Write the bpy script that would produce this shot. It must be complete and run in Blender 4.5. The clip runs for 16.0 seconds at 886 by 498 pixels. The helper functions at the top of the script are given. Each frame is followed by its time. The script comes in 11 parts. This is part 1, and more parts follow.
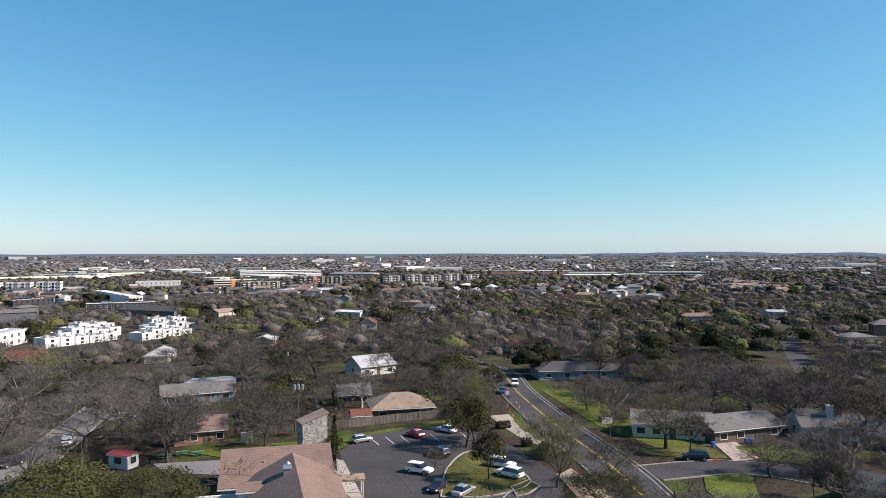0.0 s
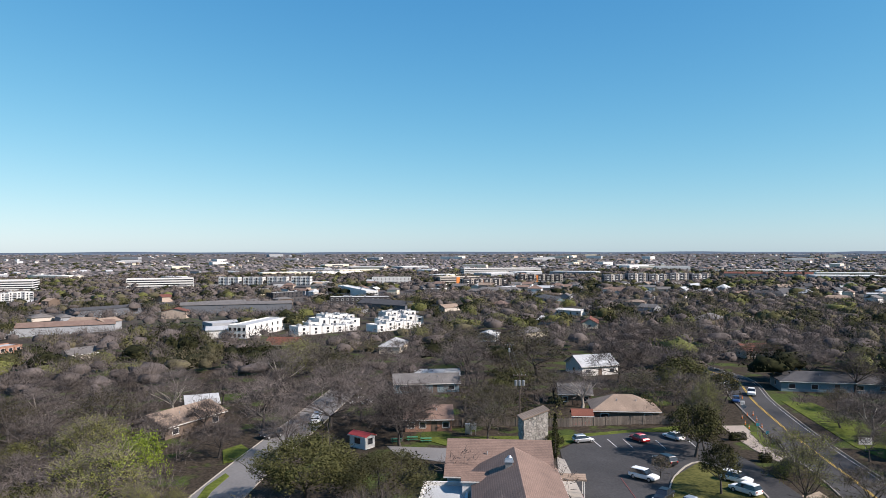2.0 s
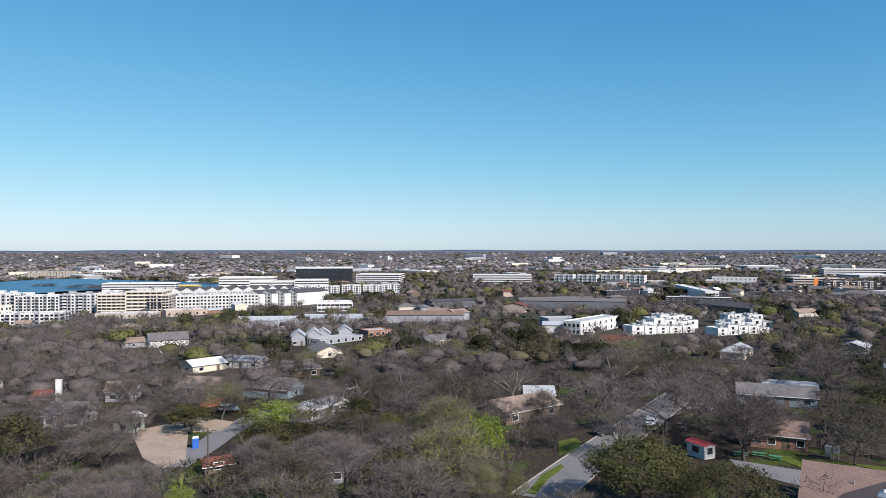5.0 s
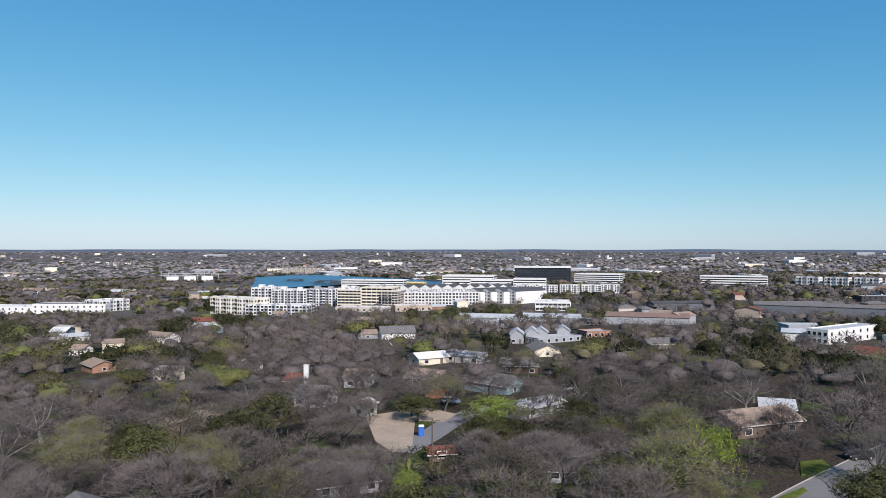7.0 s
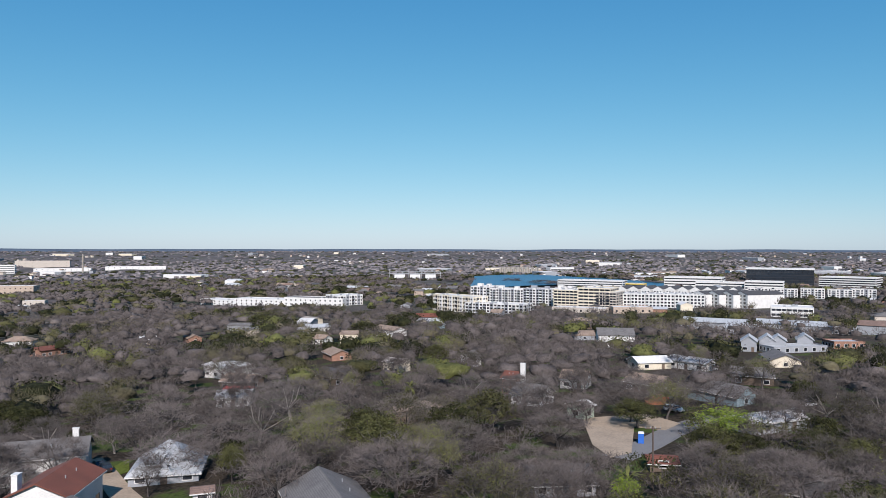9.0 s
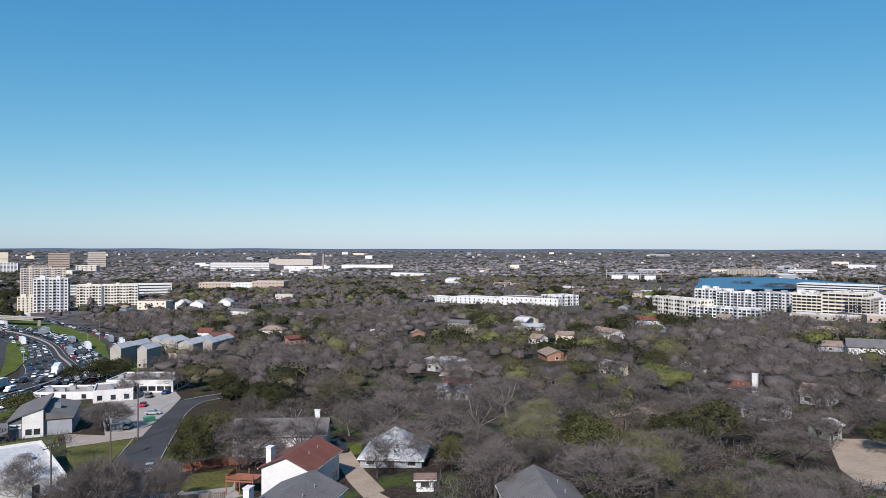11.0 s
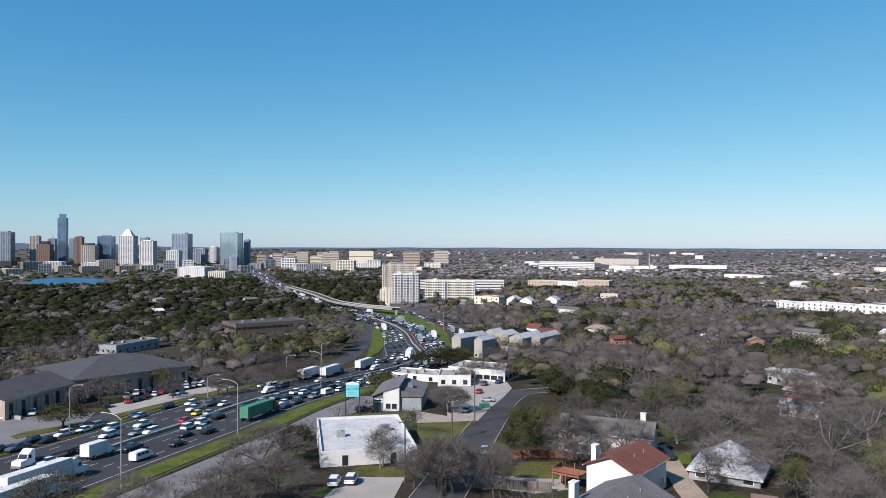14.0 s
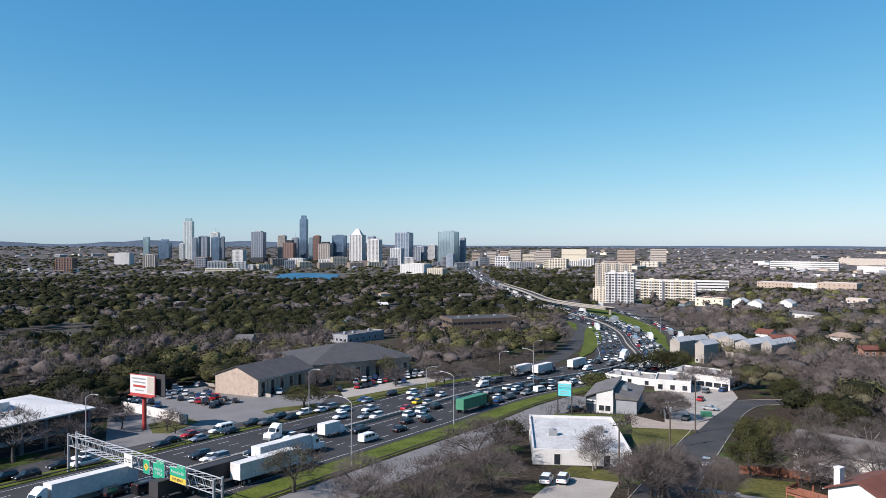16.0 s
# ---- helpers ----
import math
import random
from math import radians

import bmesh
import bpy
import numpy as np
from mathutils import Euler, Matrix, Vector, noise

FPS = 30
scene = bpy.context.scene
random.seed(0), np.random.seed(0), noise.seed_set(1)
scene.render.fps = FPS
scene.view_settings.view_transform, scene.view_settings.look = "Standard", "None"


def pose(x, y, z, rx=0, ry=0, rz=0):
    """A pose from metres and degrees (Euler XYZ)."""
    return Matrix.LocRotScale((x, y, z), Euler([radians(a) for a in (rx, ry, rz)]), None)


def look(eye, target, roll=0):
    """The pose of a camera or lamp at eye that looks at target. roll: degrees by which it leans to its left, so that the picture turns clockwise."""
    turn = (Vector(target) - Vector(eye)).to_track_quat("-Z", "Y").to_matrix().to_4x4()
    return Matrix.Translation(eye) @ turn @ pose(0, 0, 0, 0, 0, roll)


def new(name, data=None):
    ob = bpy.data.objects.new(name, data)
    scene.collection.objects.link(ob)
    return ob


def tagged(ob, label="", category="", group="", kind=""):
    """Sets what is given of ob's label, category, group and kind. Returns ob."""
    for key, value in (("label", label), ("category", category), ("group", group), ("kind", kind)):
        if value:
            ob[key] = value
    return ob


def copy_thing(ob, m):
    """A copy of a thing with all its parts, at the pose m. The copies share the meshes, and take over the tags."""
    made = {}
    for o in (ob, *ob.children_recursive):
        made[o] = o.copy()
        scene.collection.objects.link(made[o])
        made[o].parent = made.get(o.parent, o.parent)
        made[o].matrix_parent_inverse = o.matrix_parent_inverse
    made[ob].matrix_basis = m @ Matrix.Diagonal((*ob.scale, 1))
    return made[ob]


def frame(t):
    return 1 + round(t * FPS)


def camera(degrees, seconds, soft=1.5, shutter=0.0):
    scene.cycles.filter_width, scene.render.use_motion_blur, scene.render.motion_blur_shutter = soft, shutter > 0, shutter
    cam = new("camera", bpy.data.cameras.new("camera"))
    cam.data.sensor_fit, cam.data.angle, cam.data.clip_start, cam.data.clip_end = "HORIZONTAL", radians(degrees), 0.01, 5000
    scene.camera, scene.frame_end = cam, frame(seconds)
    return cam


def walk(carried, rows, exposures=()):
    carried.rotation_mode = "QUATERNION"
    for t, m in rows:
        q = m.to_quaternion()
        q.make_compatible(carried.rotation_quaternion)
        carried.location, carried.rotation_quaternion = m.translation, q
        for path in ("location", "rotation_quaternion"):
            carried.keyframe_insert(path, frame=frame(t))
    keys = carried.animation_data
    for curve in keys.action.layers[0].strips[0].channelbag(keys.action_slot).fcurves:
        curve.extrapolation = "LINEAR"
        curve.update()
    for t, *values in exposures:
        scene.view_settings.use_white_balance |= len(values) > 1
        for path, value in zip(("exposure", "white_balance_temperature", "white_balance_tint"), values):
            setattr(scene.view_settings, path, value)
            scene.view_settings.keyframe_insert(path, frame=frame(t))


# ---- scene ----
# camera: it hangs in one place, 34 m over the ground below it, and turns to the left
EYE = 34.0
TURNS = [
    (0.0, -134.998, 90.354, -0.055),
    (0.5, -130.524, 90.315, -0.061),
    (1.0, -126.038, 90.278, -0.064),
    (1.5, -121.547, 90.242, -0.066),
    (2.0, -117.054, 90.209, -0.065),
    (2.5, -112.561, 90.179, -0.063),
    (3.0, -108.072, 90.151, -0.059),
    (3.5, -103.589, 90.125, -0.053),
    (4.0, -99.113, 90.102, -0.047),
    (4.5, -94.644, 90.081, -0.038),
    (5.0, -90.185, 90.063, -0.029),
    (5.5, -85.735, 90.048, -0.019),
    (6.0, -81.294, 90.034, -0.008),
    (6.5, -76.862, 90.023, 0.004),
    (7.0, -72.438, 90.013, 0.016),
    (7.5, -68.022, 90.005, 0.029),
    (8.0, -63.613, 89.998, 0.042),
    (8.5, -59.210, 89.992, 0.055),
    (9.0, -54.813, 89.987, 0.069),
    (9.5, -50.420, 89.981, 0.082),
    (10.0, -46.030, 89.975, 0.095),
    (10.5, -41.644, 89.969, 0.107),
    (11.0, -37.261, 89.961, 0.119),
    (11.5, -32.881, 89.950, 0.130),
    (12.0, -28.504, 89.937, 0.140),
    (12.5, -24.130, 89.921, 0.150),
    (13.0, -19.760, 89.901, 0.158),
    (13.5, -15.397, 89.876, 0.165),
    (14.0, -11.040, 89.845, 0.171),
    (14.5, -6.693, 89.808, 0.175),
    (15.0, -2.359, 89.763, 0.178),
    (15.5, 1.958, 89.711, 0.179),
    (16.0, 6.256, 89.649, 0.178),
]


def aim(turn, tilt, roll):
    return pose(0, 0, EYE, tilt, 0, turn) @ pose(0, 0, 0, 0, 0, roll)


cam = camera(64.79, 16.0, soft=0.4)
walk(cam, [(t, aim(a, b, c)) for t, a, b, c in TURNS], exposures=[(0.0, 1.03, 7300, 12.5), (3.5, 0.9, 6850, 10), (7.0, 0.7, 6550, 10), (9.0, 0.62, 6500, 10), (12.5, 0.65, 6450, 10), (16.0, 0.84, 6700, 11)])

# daylight: clear afternoon sky, sun in the south-west
SUN_UP, SUN_AZ = 38.0, 231.0
world = bpy.data.worlds.new("sky")
scene.world = world
world.use_nodes = True
wn = world.node_tree.nodes
sky = wn.new("ShaderNodeTexSky")
sky.sky_type, sky.sun_disc = "NISHITA", False
sky.sun_elevation, sky.sun_rotation = radians(SUN_UP), radians(SUN_AZ)
sky.altitude, sky.air_density, sky.dust_density, sky.ozone_density = 200.0, 1.0, 0.3, 3.0
wn["Background"].inputs[1].default_value = 0.066

split, merge = wn.new("ShaderNodeSeparateColor"), wn.new("ShaderNodeCombineColor")
world.node_tree.links.new(sky.outputs[0], split.inputs[0])


def sky_math(kind, a, b):
    n = wn.new("ShaderNodeMath")
    n.operation = kind
    for i, v in enumerate((a, b)):
        if isinstance(v, float):
            n.inputs[i].default_value = v
        else:
            world.node_tree.links.new(v, n.inputs[i])
    return n.outputs[0]


# a clear sky that pales softly towards the horizon
red, green, blue = (sky_math("MULTIPLY", sky_math("POWER", split.outputs[i], p), k) for i, (k, p) in enumerate(((0.45, 1.25), (1.26, 0.82), (2.12, 0.669))))
tones = (sky_math("DIVIDE", sky_math("MULTIPLY", red, 1.23), sky_math("ADD", sky_math("MULTIPLY", red, 0.104), 1.0)),
         sky_math("DIVIDE", sky_math("MULTIPLY", green, 1.27), sky_math("ADD", sky_math("MULTIPLY", green, 0.0625), 1.0)),
         sky_math("ADD", sky_math("MULTIPLY", blue, 0.87), sky_math("MULTIPLY", red, 0.24)))
for i, (k, p) in enumerate(((0.846, 1.25), (0.75, 1.22), (1.648, 0.75))):
    world.node_tree.links.new(sky_math("MULTIPLY", sky_math("POWER", tones[i], p), k), merge.inputs[i])
world.node_tree.links.new(merge.outputs[0], wn["Background"].inputs[0])
sun_data = bpy.data.lights.new("sun", "SUN")
sun_data.energy, sun_data.angle, sun_data.color = 4.4, radians(0.53), (1.0, 0.94, 0.945)
sun = new("sun", sun_data)
sun_way = Vector((math.sin(radians(SUN_AZ)) * math.cos(radians(SUN_UP)), math.cos(radians(SUN_AZ)) * math.cos(radians(SUN_UP)), math.sin(radians(SUN_UP))))
sun.matrix_world = look(sun_way * 200, (0, 0, 0))
rng = np.random.default_rng(7)
rnd = random.Random(11)


# ---- materials ----
def mat(name, color, rough=0.8, metal=0.0, vary=0.3, size=0.6, fine=6.0, bump=0.15, tint=None, each=0.0, island=0.0, spec=0.5, deep=0.05):
    """A surface whose colour varies at two scales, with fine relief; each: variation from object to object."""
    m = bpy.data.materials.new(name)
    m.use_nodes = True
    nt = m.node_tree
    b = nt.nodes["Principled BSDF"]
    b.inputs["Roughness"].default_value, b.inputs["Metallic"].default_value = rough, metal
    b.inputs["Specular IOR Level"].default_value = spec
    co = nt.nodes.new("ShaderNodeTexCoord")
    n1, n2 = nt.nodes.new("ShaderNodeTexNoise"), nt.nodes.new("ShaderNodeTexNoise")
    n1.inputs["Scale"].default_value, n2.inputs["Scale"].default_value = size, fine
    n1.inputs["Detail"].default_value, n2.inputs["Detail"].default_value = 4.0, 3.0
    geo = nt.nodes.new("ShaderNodeNewGeometry")
    for n in (n1, n2):
        nt.links.new(geo.outputs["Position"], n.inputs["Vector"])
    add = nt.nodes.new("ShaderNodeMath")
    add.operation = "ADD"
    nt.links.new(n1.outputs[0], add.inputs[0])
    nt.links.new(n2.outputs[0], add.inputs[1])
    last = add.outputs[0]
    if each or island:
        info = nt.nodes.new("ShaderNodeObjectInfo") if each else geo
        mul = nt.nodes.new("ShaderNodeMath")
        mul.operation = "MULTIPLY_ADD"
        nt.links.new(info.outputs["Random"] if each else geo.outputs["Random Per Island"], mul.inputs[0])
        mul.inputs[1].default_value, mul.inputs[2].default_value = (each or island), -(each or island) / 2
        sm = nt.nodes.new("ShaderNodeMath")
        nt.links.new(last, sm.inputs[0])
        nt.links.new(mul.outputs[0], sm.inputs[1])
        last = sm.outputs[0]
    ramp = nt.nodes.new("ShaderNodeMapRange")
    nt.links.new(last, ramp.inputs[0])
    ramp.inputs[1].default_value, ramp.inputs[2].default_value = 0.65, 1.35
    mix = nt.nodes.new("ShaderNodeMix")
    mix.data_type = "RGBA"
    lo = [max(0.0, c * (1 - vary)) for c in color]
    hi = [min(1.0, c * (1 + vary)) for c in (tint or color)]
    mix.inputs[6].default_value, mix.inputs[7].default_value = (*lo, 1), (*hi, 1)
    nt.links.new(ramp.outputs[0], mix.inputs[0])
    nt.links.new(mix.outputs[2], b.inputs["Base Color"])
    if bump:
        bp = nt.nodes.new("ShaderNodeBump")
        bp.inputs["Strength"].default_value, bp.inputs["Distance"].default_value = bump, deep
        nt.links.new(n2.outputs[0], bp.inputs["Height"])
        nt.links.new(bp.outputs[0], b.inputs["Normal"])
    return m


def shingles(name, color, vary=0.3):
    """Roofing in courses that run level, with worn and darker tabs."""
    m = mat(name, color, 0.9, vary=vary, size=0.35, fine=4.0, bump=0.1)
    nt = m.node_tree
    b = nt.nodes["Principled BSDF"]
    geo = nt.nodes.new("ShaderNodeNewGeometry")
    wave = nt.nodes.new("ShaderNodeTexWave")
    wave.bands_direction, wave.wave_profile = "Z", "SAW"
    wave.inputs["Scale"].default_value, wave.inputs["Distortion"].default_value = 2.2, 0.6
    nt.links.new(geo.outputs["Position"], wave.inputs["Vector"])
    bp = nt.nodes.new("ShaderNodeBump")
    bp.inputs["Strength"].default_value, bp.inputs["Distance"].default_value = 0.5, 0.04
    nt.links.new(wave.outputs["Fac"], bp.inputs["Height"])
    nt.links.new(bp.outputs[0], b.inputs["Normal"])
    worn = nt.nodes.new("ShaderNodeMapRange")
    worn.inputs[3].default_value, worn.inputs[4].default_value = 0.72, 1.12
    nt.links.new(wave.outputs["Fac"], worn.inputs[0])
    tone = nt.nodes.new("ShaderNodeVectorMath")
    tone.operation = "SCALE"
    nt.links.new(b.inputs["Base Color"].links[0].from_socket, tone.inputs[0])
    nt.links.new(worn.outputs[0], tone.inputs["Scale"])
    nt.links.new(tone.outputs[0], b.inputs["Base Color"])
    return m


def ground_mat():
    """Grass, bare earth and leaf litter in patches; far off a cover of winter woods, paled with painted haze."""
    m = bpy.data.materials.new("ground")
    m.use_nodes = True
    nt = m.node_tree
    b = nt.nodes["Principled BSDF"]
    b.inputs["Roughness"].default_value = 0.95
    b.inputs["Specular IOR Level"].default_value = 0.1
    geo = nt.nodes.new("ShaderNodeNewGeometry")

    def noise_node(scale, detail=4.0):
        n = nt.nodes.new("ShaderNodeTexNoise")
        n.inputs["Scale"].default_value, n.inputs["Detail"].default_value = scale, detail
        nt.links.new(geo.outputs["Position"], n.inputs["Vector"])
        return n

    def ramp(src, lo, hi):
        r = nt.nodes.new("ShaderNodeMapRange")
        r.inputs[1].default_value, r.inputs[2].default_value = lo, hi
        nt.links.new(src, r.inputs[0])
        return r.outputs[0]

    def mixed(fac, a, c):
        x = nt.nodes.new("ShaderNodeMix")
        x.data_type = "RGBA"
        nt.links.new(fac, x.inputs[0])
        for i, v in ((6, a), (7, c)):
            if isinstance(v, tuple):
                x.inputs[i].default_value = (*v, 1)
            else:
                nt.links.new(v, x.inputs[i])
        return x.outputs[2]

    big, mid, fine = noise_node(0.018), noise_node(0.12), noise_node(1.6)
    litter = mixed(ramp(fine.outputs[0], 0.35, 0.65), (0.02, 0.016, 0.012), (0.055, 0.043, 0.031))
    grass = mixed(ramp(fine.outputs[0], 0.3, 0.7), (0.028, 0.042, 0.01), (0.06, 0.08, 0.02))
    near = mixed(ramp(mid.outputs[0], 0.54, 0.62), litter, grass)
    # woods cover, its tones lifted so that the colour holds distance haze
    wood = mixed(ramp(noise_node(0.035, 6.0).outputs[0], 0.35, 0.65), (0.065, 0.058, 0.057), (0.115, 0.102, 0.1))
    wood = mixed(ramp(noise_node(0.006, 3.0).outputs[0], 0.52, 0.7), wood, (0.05, 0.058, 0.034))
    length = nt.nodes.new("ShaderNodeVectorMath")
    length.operation = "LENGTH"
    nt.links.new(geo.outputs["Position"], length.inputs[0])
    out = mixed(ramp(length.outputs["Value"], 350.0, 800.0), near, wood)
    nt.links.new(out, b.inputs["Base Color"])
    bp = nt.nodes.new("ShaderNodeBump")
    bp.inputs["Strength"].default_value, bp.inputs["Distance"].default_value = 0.5, 0.15
    nt.links.new(fine.outputs[0], bp.inputs["Height"])
    nt.links.new(bp.outputs[0], b.inputs["Normal"])
    return m


